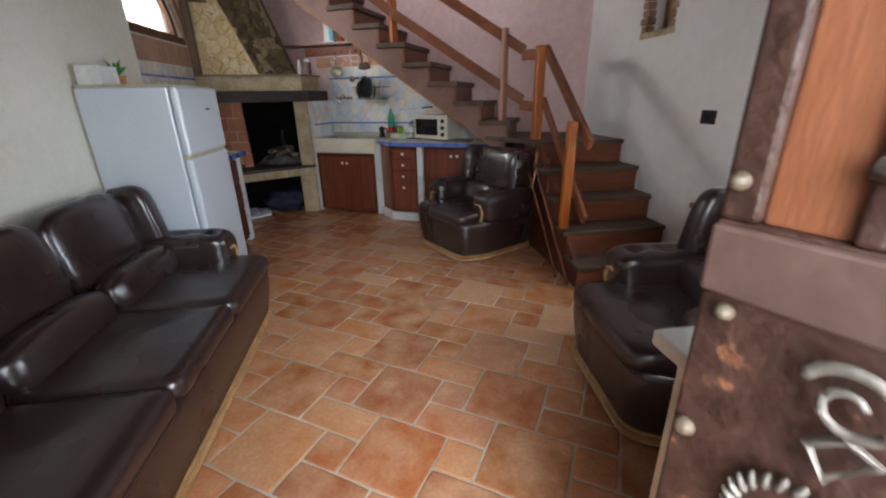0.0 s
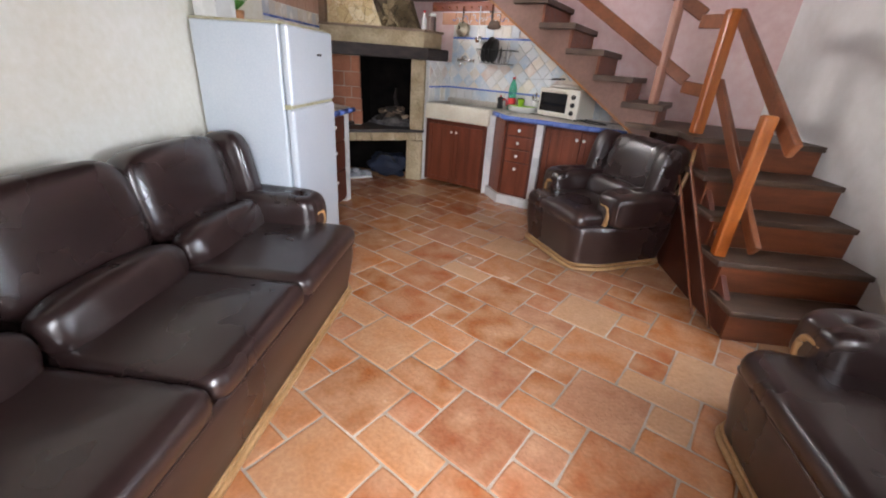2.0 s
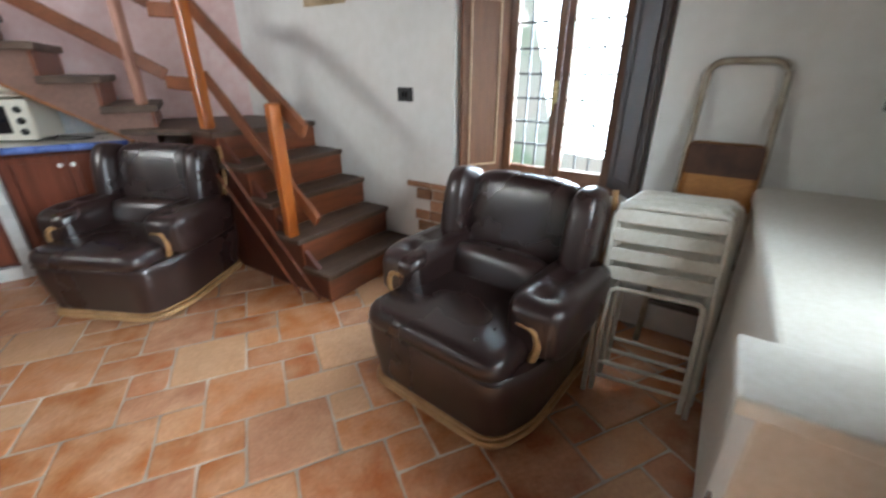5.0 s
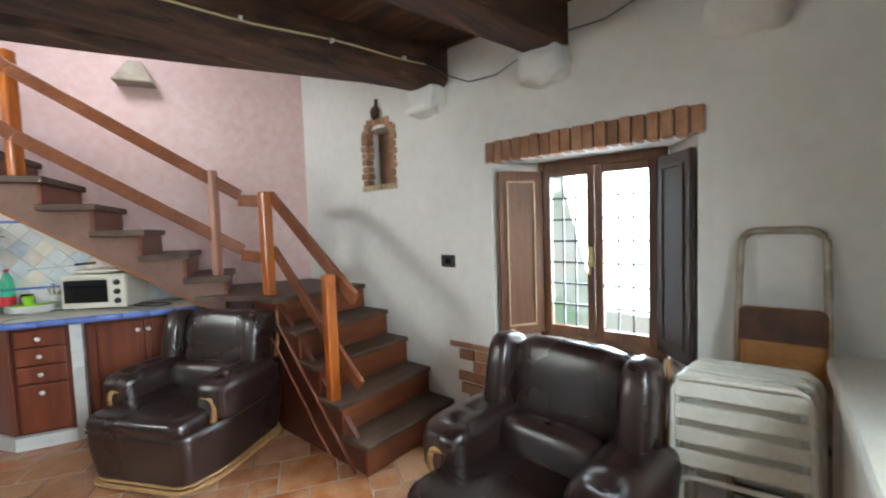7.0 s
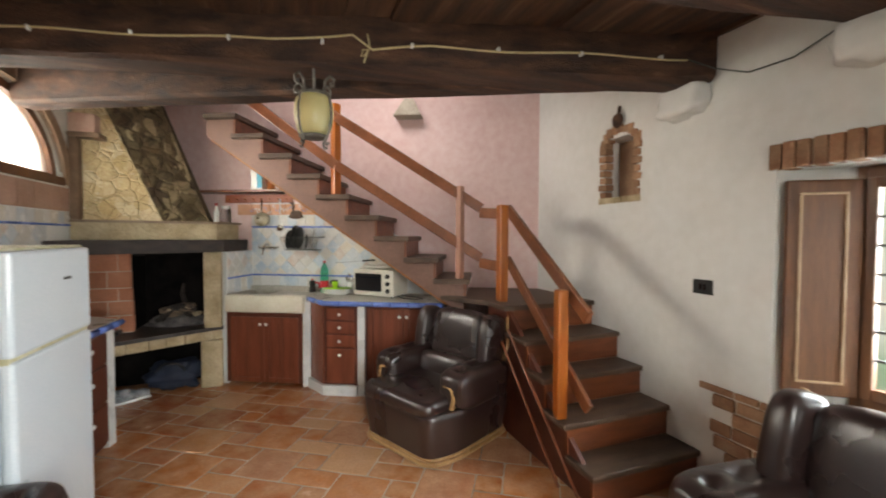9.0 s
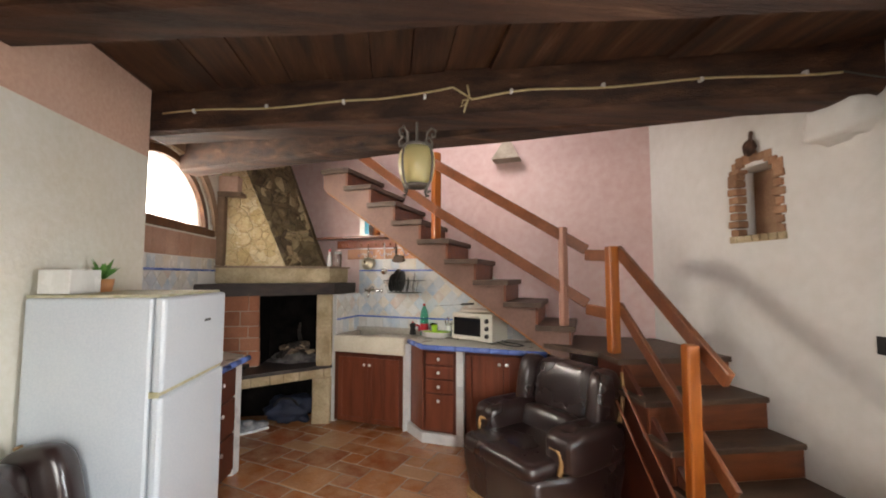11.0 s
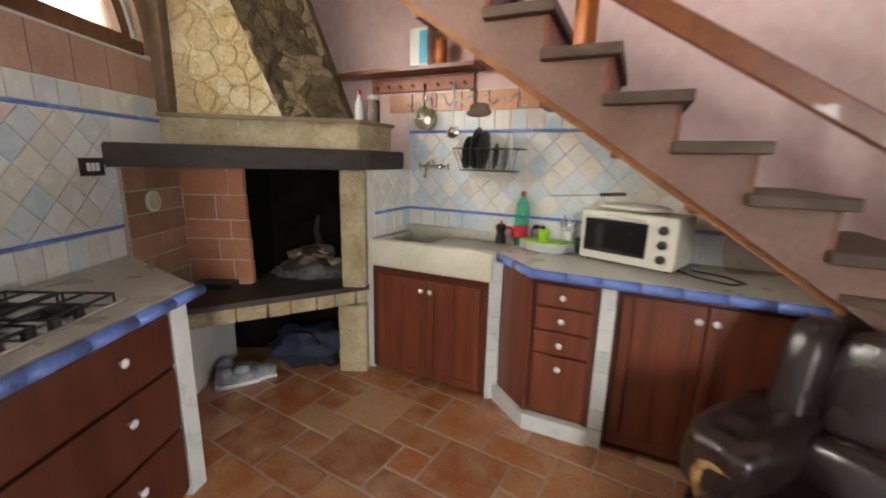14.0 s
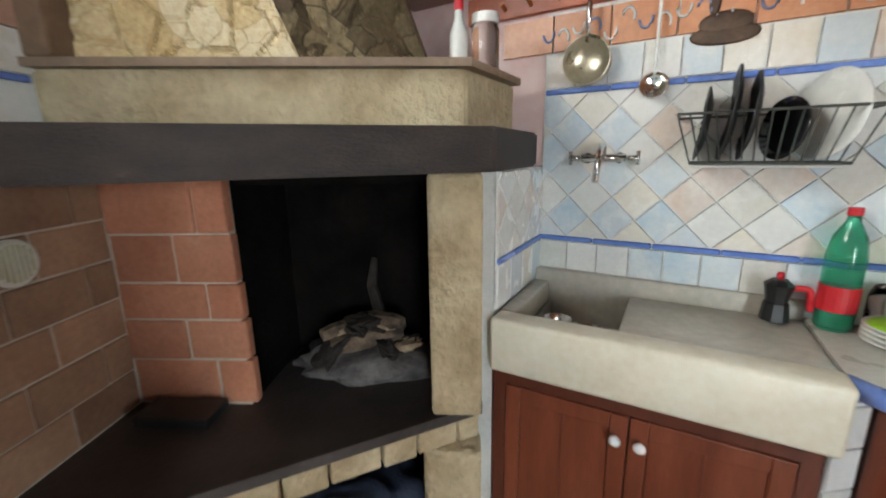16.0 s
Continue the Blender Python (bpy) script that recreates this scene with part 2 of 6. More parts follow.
M_OFFWHITE = mat("off_white_paint", (0.66, 0.62, 0.54), (0.73, 0.70, 0.63), 0.45, 3, 0.08, 60)
M_CHAIRMETAL = mat("cream_metal", (0.60, 0.57, 0.49), (0.70, 0.67, 0.60), 0.4, 6, 0.06, 60)
M_WINWOOD = mat("window_wood", (0.085, 0.030, 0.010), (0.165, 0.064, 0.022), 0.5, 5, 0.15, 40, stretch=(5, 5, 0.7), coat=0.05)
M_PALEWOOD = mat("pale_moulding", (0.36, 0.22, 0.12), (0.48, 0.32, 0.19), 0.45, 8, 0.1, 50)
M_DOORWOOD = mat("weathered_door", (0.030, 0.012, 0.008), (0.052, 0.022, 0.014), 0.5, 22, 0.4, 60, c3=(0.28, 0.11, 0.05), spread=0.36)
M_IRON = mat("grey_iron", (0.10, 0.085, 0.07), (0.19, 0.165, 0.14), 0.55, 20, 0.3, 80, metal=0.35)
M_BRASS = plain("brass", (0.55, 0.40, 0.18), 0.35, 1.0)
M_CHROME = plain("chrome", (0.72, 0.72, 0.70), 0.18, 1.0)
M_KNOB = plain("porcelain", (0.82, 0.82, 0.82), 0.15, coat=0.5)
M_BLACK = mat("black_plastic", (0.010, 0.010, 0.010), (0.022, 0.022, 0.022), 0.4, 12, 0.05, 80)
M_OVEN = plain("oven_cream", (0.68, 0.65, 0.56), 0.35)
M_DARKGLASS = plain("dark_glass", (0.012, 0.012, 0.014), 0.08, coat=0.5)
M_GLASS = plain("clear_glass", (0.95, 0.97, 0.97), 0.03, 0.0, 1.0)
M_FROST = plain("frosted_pane", (0.97, 0.97, 0.97), 0.45, 0.0, 1.0)
M_AMBER = plain("amber_glass", (0.78, 0.70, 0.34), 0.35, 0.0, 0.55)
M_GREENBOT = plain("green_plastic", (0.16, 0.78, 0.52), 0.10, 0.0, 0.85)
M_RED = plain("red_plastic", (0.55, 0.02, 0.03), 0.35)
M_LIME = plain("lime_plastic", (0.32, 0.62, 0.02), 0.35)
M_CERAMIC = mat("white_ceramic", (0.72, 0.72, 0.68), (0.80, 0.80, 0.77), 0.25, 8, 0.03, 60, coat=0.3)
M_LEAD = plain("lead_came", (0.11, 0.115, 0.12), 0.6, 0.3)
M_WIRE = plain("dark_wire", (0.10, 0.11, 0.10), 0.4, 0.6)
M_CORD = mat("cream_cord", (0.46, 0.36, 0.17), (0.56, 0.46, 0.26), 0.6, 20, 0.05, 60)


# ---- mesh helpers ----
def box(bm, lo, hi, bevel=0.0, m=None, seg=2):
    r = bmesh.ops.create_cube(bm, size=1.0)
    vs = r["verts"]
    for v in vs:
        v.co = Vector([lo[i] + (v.co[i] + 0.5) * (hi[i] - lo[i]) for i in range(3)])
    if bevel:
        es = {e for v in vs for e in v.link_edges}
        vs = bmesh.ops.bevel(bm, geom=list(es), offset=bevel, segments=seg, affect="EDGES", profile=0.5)["verts"]
        vs = list({w for v in vs for f in v.link_faces for w in f.verts} | set(vs))
    if m is not None:
        bmesh.ops.transform(bm, matrix=m, verts=list({v for v in vs if v.is_valid}))
    return bm


def prism(bm, poly, z0, z1):
    """An upright prism over a counter-clockwise or clockwise polygon; z0 and z1 may be functions of (x, y)."""
    f0 = z0 if callable(z0) else (lambda x, y: z0)
    f1 = z1 if callable(z1) else (lambda x, y: z1)
    a = [bm.verts.new((x, y, f0(x, y))) for x, y in poly]
    b = [bm.verts.new((x, y, f1(x, y))) for x, y in poly]
    n = len(poly)
    bm.faces.new(a[::-1])
    bm.faces.new(b)
    for i in range(n):
        bm.faces.new((a[i], a[(i + 1) % n], b[(i + 1) % n], b[i]))
    bmesh.ops.recalc_face_normals(bm, faces=bm.faces)
    return bm


def cushion(bm, c, size, e=3.2, m=None, nu=28, nv=16, puff=0.0):
    """A stuffed block: a super-ellipsoid of the given size round c."""
    def sp(v, p):
        return math.copysign(abs(v) ** p, v)
    rows = []
    k = 2.0 / e
    for j in range(1, nv):
        ph = -math.pi / 2 + math.pi * j / nv
        row = []
        for i in range(nu):
            th = 2 * math.pi * i / nu
            p = Vector((sp(math.cos(ph), k) * sp(math.cos(th), k), sp(math.cos(ph), k) * sp(math.sin(th), k), sp(math.sin(ph), k)))
            w = 1 + puff * noise.noise(p * 2.2 + Vector(c) * 3)
            q = Vector([c[a] + p[a] * size[a] / 2 * w for a in range(3)])
            row.append(bm.verts.new(m @ q if m is not None else q))
        rows.append(row)
    lo = Vector((c[0], c[1], c[2] - size[2] / 2))
    hi = Vector((c[0], c[1], c[2] + size[2] / 2))
    lo, hi = (bm.verts.new(m @ q if m is not None else q) for q in (lo, hi))
    for j in range(len(rows) - 1):
        for i in range(nu):
            bm.faces.new((rows[j][i], rows[j][(i + 1) % nu], rows[j + 1][(i + 1) % nu], rows[j + 1][i]))
    for i in range(nu):
        bm.faces.new((lo, rows[0][(i + 1) % nu], rows[0][i]))
        bm.faces.new((hi, rows[-1][i], rows[-1][(i + 1) % nu]))
    return bm


def tube(bm, pts, r, n=8, closed=False):
    """A round bar along points; r may be a list."""
    pts = [Vector(p) for p in pts]
    rr = r if isinstance(r, (list, tuple)) else [r] * len(pts)
    rings = []
    for i, p in enumerate(pts):
        a = pts[i - 1] if (i or closed) else p
        b = pts[(i + 1) % len(pts)] if (i + 1 < len(pts) or closed) else p
        t = (b - a).normalized()
        ref = Vector((0, 0, 1)) if abs(t.z) < 0.9 else Vector((1, 0, 0))
        u = t.cross(ref).normalized()
        v = t.cross(u)
        rings.append([bm.verts.new(p + rr[i] * (math.cos(2 * math.pi * k / n) * u + math.sin(2 * math.pi * k / n) * v)) for k in range(n)])
    last = len(rings) if closed else len(rings) - 1
    for i in range(last):
        a, b = rings[i], rings[(i + 1) % len(rings)]
        for k in range(n):
            bm.faces.new((a[k], a[(k + 1) % n], b[(k + 1) % n], b[k]))
    if not closed:
        bm.faces.new(rings[0][::-1])
        bm.faces.new(rings[-1])
    return bm


def lathe(bm, profile, c=(0, 0, 0), n=24, m=None):
    """Turns (radius, height) pairs round the upright axis through c."""
    rings = []
    for r, z in profile:
        ring = []
        for k in range(n):
            q = Vector((c[0] + r * math.cos(2 * math.pi * k / n), c[1] + r * math.sin(2 * math.pi * k / n), c[2] + z))
            ring.append(bm.verts.new(m @ q if m is not None else q))
        rings.append(ring)
    for a, b in zip(rings, rings[1:]):
        for k in range(n):
            bm.faces.new((a[k], a[(k + 1) % n], b[(k + 1) % n], b[k]))
    bm.faces.new(rings[0][::-1])
    bm.faces.new(rings[-1])
    return bm


def rounded(pts, r, n=5):
    """Points of a polyline with its corners rounded."""
    pts = [Vector(p) for p in pts]
    out = [pts[0]]
    for a, b, c in zip(pts, pts[1:], pts[2:]):
        p, q = b + (a - b).normalized() * r, b + (c - b).normalized() * r
        for i in range(n + 1):
            s = i / n
            out.append((1 - s) ** 2 * p + 2 * s * (1 - s) * b + s * s * q)
    out.append(pts[-1])
    return out


def part(name, bm, material, parent=None, label="", smooth=False):
    me = bpy.data.meshes.new(name)
    bmesh.ops.recalc_face_normals(bm, faces=bm.faces)
    if smooth:
        for f in bm.faces:
            f.smooth = True
    bm.to_mesh(me)
    bm.free()
    me.materials.append(material)
    ob = new(name, me)
    if parent is not None:
        ob.parent = parent
    if label:
        tagged(ob, label)
    return ob


def piece(name, me, parent, loc=(0, 0, 0), rz=0.0):
    ob = new(name, me)
    ob.parent = parent
    ob.location, ob.rotation_euler = loc, (0, 0, rz)
    return ob


def mesh_of(name, bm, material):
    me = bpy.data.meshes.new(name)
    bmesh.ops.recalc_face_normals(bm, faces=bm.faces)
    bm.to_mesh(me)
    bm.free()
    me.materials.append(material)
    return me


def thing(name, label, category, m=None, group=""):
    ob = new(name)
    ob.empty_display_size = 0.1
    if m is not None:
        ob.matrix_world = m
    return tagged(ob, label, category, group)


def B():
    return bmesh.new()


# ---- plan ----
XL, XR, XA = -1.87, 1.87, -2.165      # left wall, right wall, kitchen alcove wall
CORNER = Vector((1.87, 4.30))         # right wall meets the slanting back wall
BDIR = Vector((-0.8957, 0.4446))      # along the back wall, leftwards
BNRM = Vector((-0.4446, -0.8957))     # from the back wall into the room
ZC = 2.60                             # underside of the ceiling boards


def bw(s, d):
    """A place s metres along the back wall from the corner and d metres out of it."""
    p = CORNER + BDIR * s + BNRM * d
    return (p.x, p.y)


WDIR = Matrix.Rotation(-0.04, 2) @ BDIR   # the wall itself runs a little behind the units
WNRM = Matrix.Rotation(-0.04, 2) @ BNRM


def ww(s, d):
    """A place s metres along the plastered back wall and d metres out of it."""
    p = CORNER + WDIR * s + WNRM * d
    return (p.x, p.y)


def struct(name, bm, material, label, smooth=False):
    ob = part(name, bm, material, None, label, smooth)
    return tagged(ob, label, name.split("_")[0], kind="structure")


# floor
floor = struct("floor", box(B(), (-2.6, -0.5, -0.25), (2.3, 6.6, -0.0035)), M_GROUT, "grouted bed under terracotta floor tiles")

# right wall with window recess and niche
bm = B()
prism(bm, [(XR, -0.5), (2.29, -0.5), (2.29, 1.27), (2.16, 1.27), (XR, 1.10)], 0, 2.9)
prism(bm, [(XR, 2.22), (2.16, 2.02), (2.29, 2.02), (2.29, 3.09), (XR, 3.09)], 0, 2.9)
prism(bm, [(XR, 3.09), (2.29, 3.09), (2.29, 3.42), (XR, 3.42)], 0, 1.76)
prism(bm, [(XR, 3.09), (2.29, 3.09), (2.29, 3.42), (XR, 3.42)], 2.20, 2.9)
prism(bm, [(2.04, 3.09), (2.29, 3.09), (2.29, 3.42), (2.04, 3.42)], 1.76, 2.20)
prism(bm, [(XR, 3.42), (2.29, 3.42), (2.29, 4.6), (XR, 4.6)], 0, 2.9)
prism(bm, [(XR, 1.10), (2.16, 1.27), (2.29, 1.27), (2.29, 2.02), (2.16, 2.02), (XR, 2.22)], 1.80, 2.9)
prism(bm, [(2.06, 1.20), (2.29, 1.27), (2.29, 2.02), (2.06, 2.10)], 0, 0.64)
prism(bm, [(XR, 2.75), (2.29, 2.75), (2.29, 4.6), (XR, 4.6)], 2.9, 4.7)
wall_east = struct("wall_east", bm, M_WHITE, "white uneven plaster wall with a deep window recess")
# back wall, pink above the kitchen tiles
bm = B()
prism(bm, [ww(0, 0), ww(-0.2, -0.35), ww(4.6, -0.35), ww(4.6, 0)], 0, 4.7)
wall_back = struct("wall_back", bm, M_PINK, "dusty pink plaster wall behind the stairs")
# left wall, alcove wall with lunette opening
bm = B()
box(bm, (-2.5, -0.5, 0), (XL, 3.55, 2.20))
struct("wall_west", bm, M_CREAM, "cream plaster wall behind the sofa")
struct("wall_band", box(B(), (-2.5, -0.5, 2.20), (XL - 0.002, 3.552, 2.9)), M_SALMON, "salmon painted band below the ceiling")
LUN_Y, LUN_A, LUN_H, LUN_Z = 4.40, 0.76, 0.64, 1.88


def arc(a, h, n=20, y=LUN_Y, z=LUN_Z):
    return [(y + a * math.cos(math.pi * i / n), z + h * math.sin(math.pi * i / n)) for i in range(n + 1)]


def sheet(bm, loop, x0, x1):
    """Extrudes a loop of (y, z) between two x."""
    a = [bm.verts.new((x0, y, z)) for y, z in loop]
    b = [bm.verts.new((x1, y, z)) for y, z in loop]
    bm.faces.new(a[::-1])
    bm.faces.new(b)
    for i in range(len(loop)):
        j = (i + 1) % len(loop)
        bm.faces.new((a[i], a[j], b[j], b[i]))
    return bm


bm = B()
box(bm, (-2.5, 3.55, 0), (XA, 6.6, LUN_Z))
box(bm, (-2.5, 3.55, LUN_Z), (XA, LUN_Y - LUN_A, 2.9))
box(bm, (-2.5, LUN_Y + LUN_A, LUN_Z), (XA, 6.6, 2.9))
top = arc(LUN_A, LUN_H)
for (y0, z0), (y1, z1) in zip(top, top[1:]):
    sheet(bm, [(y0, z0), (y0, 2.9), (y1, 2.9), (y1, z1)], -2.5, XA)
box(bm, (-2.5, 3.55, 2.9), (XA, 6.6, 4.7))
struct("wall_alcove", bm, M_CREAM, "plaster wall of the kitchen alcove round a lunette")
# entrance wall with doorway
bm = B()
box(bm, (-2.5, -0.5, 0), (-0.42, -0.06, 2.9))
box(bm, (0.62, -0.5, 0), (2.29, -0.06, 2.9))
box(bm, (-0.42, -0.5, 2.08), (0.62, -0.06, 2.9))
struct("wall_entrance", bm, M_WHITE, "white plaster wall round the entrance doorway")
# unseen upper storey assumed round the stairwell, with an opening for stair_daylight
def ty(x):
    return 3.64 - 0.504 * x


bm = B()
prism(bm, [(-2.5, ty(-2.5) - 0.12), (-1.0, ty(-1.0) - 0.12), (-1.0, ty(-1.0) - 0.02), (-2.5, ty(-2.5) - 0.02)], 2.75, 4.7)
prism(bm, [(0.0, ty(0) - 0.12), (2.29, ty(2.29) - 0.12), (2.29, ty(2.29) - 0.02), (0.0, ty(0) - 0.02)], 2.75, 4.7)
prism(bm, [(-1.0, ty(-1.0) - 0.12), (0.0, ty(0) - 0.12), (0.0, ty(0) - 0.02), (-1.0, ty(-1.0) - 0.02)], 2.75, 3.2)
prism(bm, [(-1.0, ty(-1.0) - 0.12), (0.0, ty(0) - 0.12), (0.0, ty(0) - 0.02), (-1.0, ty(-1.0) - 0.02)], 4.3, 4.7)
struct("wall_upstairs", bm, M_WHITE, "unseen white plaster wall assumed for the upper storey")
struct("ceiling_upstairs", prism(B(), [(-2.5, ty(-2.5) - 0.2), (2.29, ty(2.29) - 0.2), (2.29, 4.7), (-2.5, 6.6)], 4.7, 4.8), M_WHITE, "unseen white ceiling assumed over the stairwell")

# ceiling boards across the beams, one mesh
bm = B()
x = -2.5
k = 0
while x < 2.29:
    w = 0.19 + 0.06 * ((k * 37) % 10) / 10
    x1 = min(2.29, x + w)
    dz = 0.006 * ((k * 13) % 4)
    prism(bm, [(x + 0.003, -0.5), (x1 - 0.003, -0.5), (x1 - 0.003, ty(x1) - 0.06), (x + 0.003, ty(x) - 0.06)], ZC + dz, ZC + 0.05)
    x, k = x1, k + 1
prism(bm, [(-2.5, -0.5), (2.29, -0.5), (2.29, ty(2.29) - 0.1), (-2.5, ty(-2.5) - 0.1)], ZC + 0.05, 2.86)
struct("ceiling", bm, M_BOARD, "dark brown wooden ceiling boards with open joints")


def beam(a, b, w, z0, z1, name, label, material=M_BEAM, n=14):
    """A rough-hewn beam between two places on the plan; a and b lie on its lower near edge."""
    a, b = Vector((*a, 0)), Vector((*b, 0))
    d = (b - a).normalized()
    s = Vector((-d.y, d.x, 0))
    prof = [(0.0, z0 + 0.02), (0.03, z0), (w - 0.03, z0), (w, z0 + 0.03), (w, z1), (0.0, z1)]
    bm = B()
    rings = []
    for i in range(n + 1):
        c = a + (b - a) * i / n
        rings.append([bm.verts.new(c + s * (q + 0.012 * noise.noise((c.x * 3, q * 9, z * 7))) + Vector((0, 0, z + 0.012 * noise.noise((c.x * 2.5 + 9, q * 8, z * 5))))) for q, z in prof])
    for r0, r1 in zip(rings, rings[1:]):
        for j in range(len(prof)):
            bm.faces.new((r0[j], r0[(j + 1) % len(prof)], r1[(j + 1) % len(prof)], r1[j]))
    bm.faces.new(rings[0][::-1])
    bm.faces.new(rings[-1])
    return tagged(part(name, bm, material, None), label, "beam", "ceiling beams", "structure")


LB = "rough-hewn dark brown ceiling beam with worn edges"
beam((-1.95, 3.60), (1.90, 2.55), 0.22, 2.35, 2.62, "beam_1", LB)
beam((-1.90, 2.46), (1.90, 1.70), 0.22, 2.36, 2.62, "beam_2", LB)
beam((-1.90, 1.45), (1.90, 0.78), 0.22, 2.36, 2.62, "beam_3", LB)
beam((-1.90, 0.45), (1.90, -0.15), 0.22, 2.36, 2.62, "beam_4", LB)
beam((-2.20, 4.56), (1.84, 2.52), 0.19, 2.36, 2.76, "beam_5", "dark trimmer beam along the stairwell opening")

# kitchen alcove return beside the sink
bm = B()
prism(bm, [bw(3.04, -0.14), bw(3.04, 0.33), bw(3.10, 0.33), bw(3.10, -0.14)], 0, 1.303)
struct("wall_return", bm, M_TILEWHITE, "narrow tiled return beside the fireplace")


# ---- stairs ----
stairs = thing("staircase", "two-flight wooden staircase with worn dark treads and reddish risers", "staircase")
LX0, LX1 = 1.07, 1.87
NOSE = [2.575, 2.79, 3.01, 3.225, 3.50]
RISE = 0.19
for i, y in enumerate(NOSE[:4]):
    z = RISE * (i + 1)
    yb = NOSE[i + 1] + 0.03
    part("tread", box(B(), (LX0 - 0.02 * (i > 0), y, z - 0.035), (LX1, yb, z), 0.008), M_TREAD, stairs)
    part("riser", box(B(), (LX0 + 0.02, y + 0.025, z - RISE), (LX1, y + 0.045, z - 0.035)), M_RISER, stairs)
part("riser", box(B(), (LX0 + 0.02, NOSE[4] + 0.025, 0.76), (LX1, NOSE[4] + 0.045, 0.915)), M_RISER, stairs)
U0 = 0.55       # along the back wall: front of the upper flight
UW = 0.60
part("landing", prism(B(), [(LX0 - 0.02, 3.50), (LX1, 3.50), (LX1, 4.30), bw(U0 + 0.35, 0.0), bw(U0 + 0.35, UW), (LX0 - 0.02, 3.75)], 0.915, 0.95), M_TREAD, stairs)
# dark brown side panels; the shadow under the open steps is in their colour
part("side_panel", prism(B(), [(LX0 + 0.03, 2.62), (LX0 + 0.06, 2.62), (LX0 + 0.06, 3.53), (LX0 + 0.03, 3.53)], 0, lambda x, y: max(0.02, (y - 2.62) * 0.87 + 0.12)), M_MAHOG_D, stairs)
part("landing_panel", prism(B(), [(LX0 + 0.03, 3.53), (LX0 + 0.06, 3.53), (LX0 + 0.06, 3.86), (LX0 + 0.03, 3.86)], 0, 0.915), M_MAHOG_D, stairs)
N_UP, RUN, R2 = 9, 0.259, 0.181


def up(s, d, z):
    x, y = bw(s, d)
    return Vector((x, y, z))


def obox(bm, s0, s1, d0, d1, z0, z1, bevel=0.0):
    """A block set along the back wall."""
    m = Matrix(((BDIR.x, BNRM.x, 0, CORNER.x), (BDIR.y, BNRM.y, 0, CORNER.y), (0, 0, 1, 0), (0, 0, 0, 1)))
    return box(bm, (s0, d0, z0), (s1, d1, z1), bevel, m)


for i in range(N_UP):
    z = 1.10 + R2 * i
    s = U0 + 0.10 + RUN * i
    part("tread", obox(B(), s, s + RUN + 0.05, -0.05 * s, UW + 0.05, z - 0.045, z, 0.006), M_TREAD, stairs)
    part("riser", obox(B(), s + 0.03, s + 0.05, -0.05 * s, UW, z - R2, z - 0.045), M_RISER, stairs)
# saw-toothed outer string with straight lower edge
s_end = U0 + 0.10 + RUN * N_UP


def low(s):
    return 0.928 + (s - 0.915) * 0.678


bm = B()
loop = []
for i in range(N_UP):
    a, zt = U0 + 0.15 + RUN * i, 1.10 + R2 * i - 0.045
    loop += [(a, zt), (a + RUN, zt)]
loop += [(s_end + 0.05, low(s_end + 0.05)), (U0 + 0.15, low(U0 + 0.15))]
a = [bm.verts.new(up(q[0], UW - 0.03, q[1])) for q in loop]
b = [bm.verts.new(up(q[0], UW, q[1])) for q in loop]
bm.faces.new(a)
bm.faces.new(b[::-1])
for j in range(len(loop)):
    k = (j + 1) % len(loop)
    bm.faces.new((a[j], a[k], b[k], b[j]))
part("stringer", bm, M_STRINGER, stairs, "painted brownish pink stringer")
bm = B()
quad = [(U0 + 0.15, low(U0 + 0.15) + 0.01), (s_end + 0.05, low(s_end + 0.05) + 0.01), (s_end + 0.05, low(s_end + 0.05) + 0.035), (U0 + 0.15, low(U0 + 0.15) + 0.035)]
a = [bm.verts.new(up(q[0], -0.05 * q[0], q[1])) for q in quad]
b = [bm.verts.new(up(q[0], UW - 0.03, q[1])) for q in quad]
bm.faces.new(a)
bm.faces.new(b[::-1])
for j in range(4):
    bm.faces.new((a[j], a[(j + 1) % 4], b[(j + 1) % 4], b[j]))
part("soffit", bm, M_SOFFIT, stairs, "orange-brown boarded soffit")
bm = B()
quad = [(U0 + 0.30, low(U0 + 0.30) - 0.035), (s_end + 0.05, low(s_end + 0.05) - 0.035), (s_end + 0.05, low(s_end + 0.05) + 0.012), (U0 + 0.30, low(U0 + 0.30) + 0.012)]
a = [bm.verts.new(up(q[0], UW - 0.33, q[1])) for q in quad]
b = [bm.verts.new(up(q[0], UW - 0.06, q[1])) for q in quad]
bm.faces.new(a)
bm.faces.new(b[::-1])
for j in range(4):
    bm.faces.new((a[j], a[(j + 1) % 4], b[(j + 1) % 4], b[j]))
part("string_beam", bm, M_SOFFIT, stairs, "orange-brown beam under the flight")
for k in range(6):
    s = U0 + 0.75 + 0.36 * k
    part("batten", obox(B(), s, s + 0.05, 0.02, UW - 0.335, low(s) - 0.03, low(s) + 0.03), M_RISER, stairs)

banister = thing("banister", "varnished orange-brown wooden banister with square posts and two rails", "banister")


def post(x, y, z0, z1, w=0.07, turn=0.0, material=M_POST):
    m = pose(x, y, 0, 0, 0, turn)
    bm = B()
    box(bm, (-w / 2, -w / 2, z0), (w / 2, w / 2, z1), 0.012, m)
    return part("post", bm, material, banister)


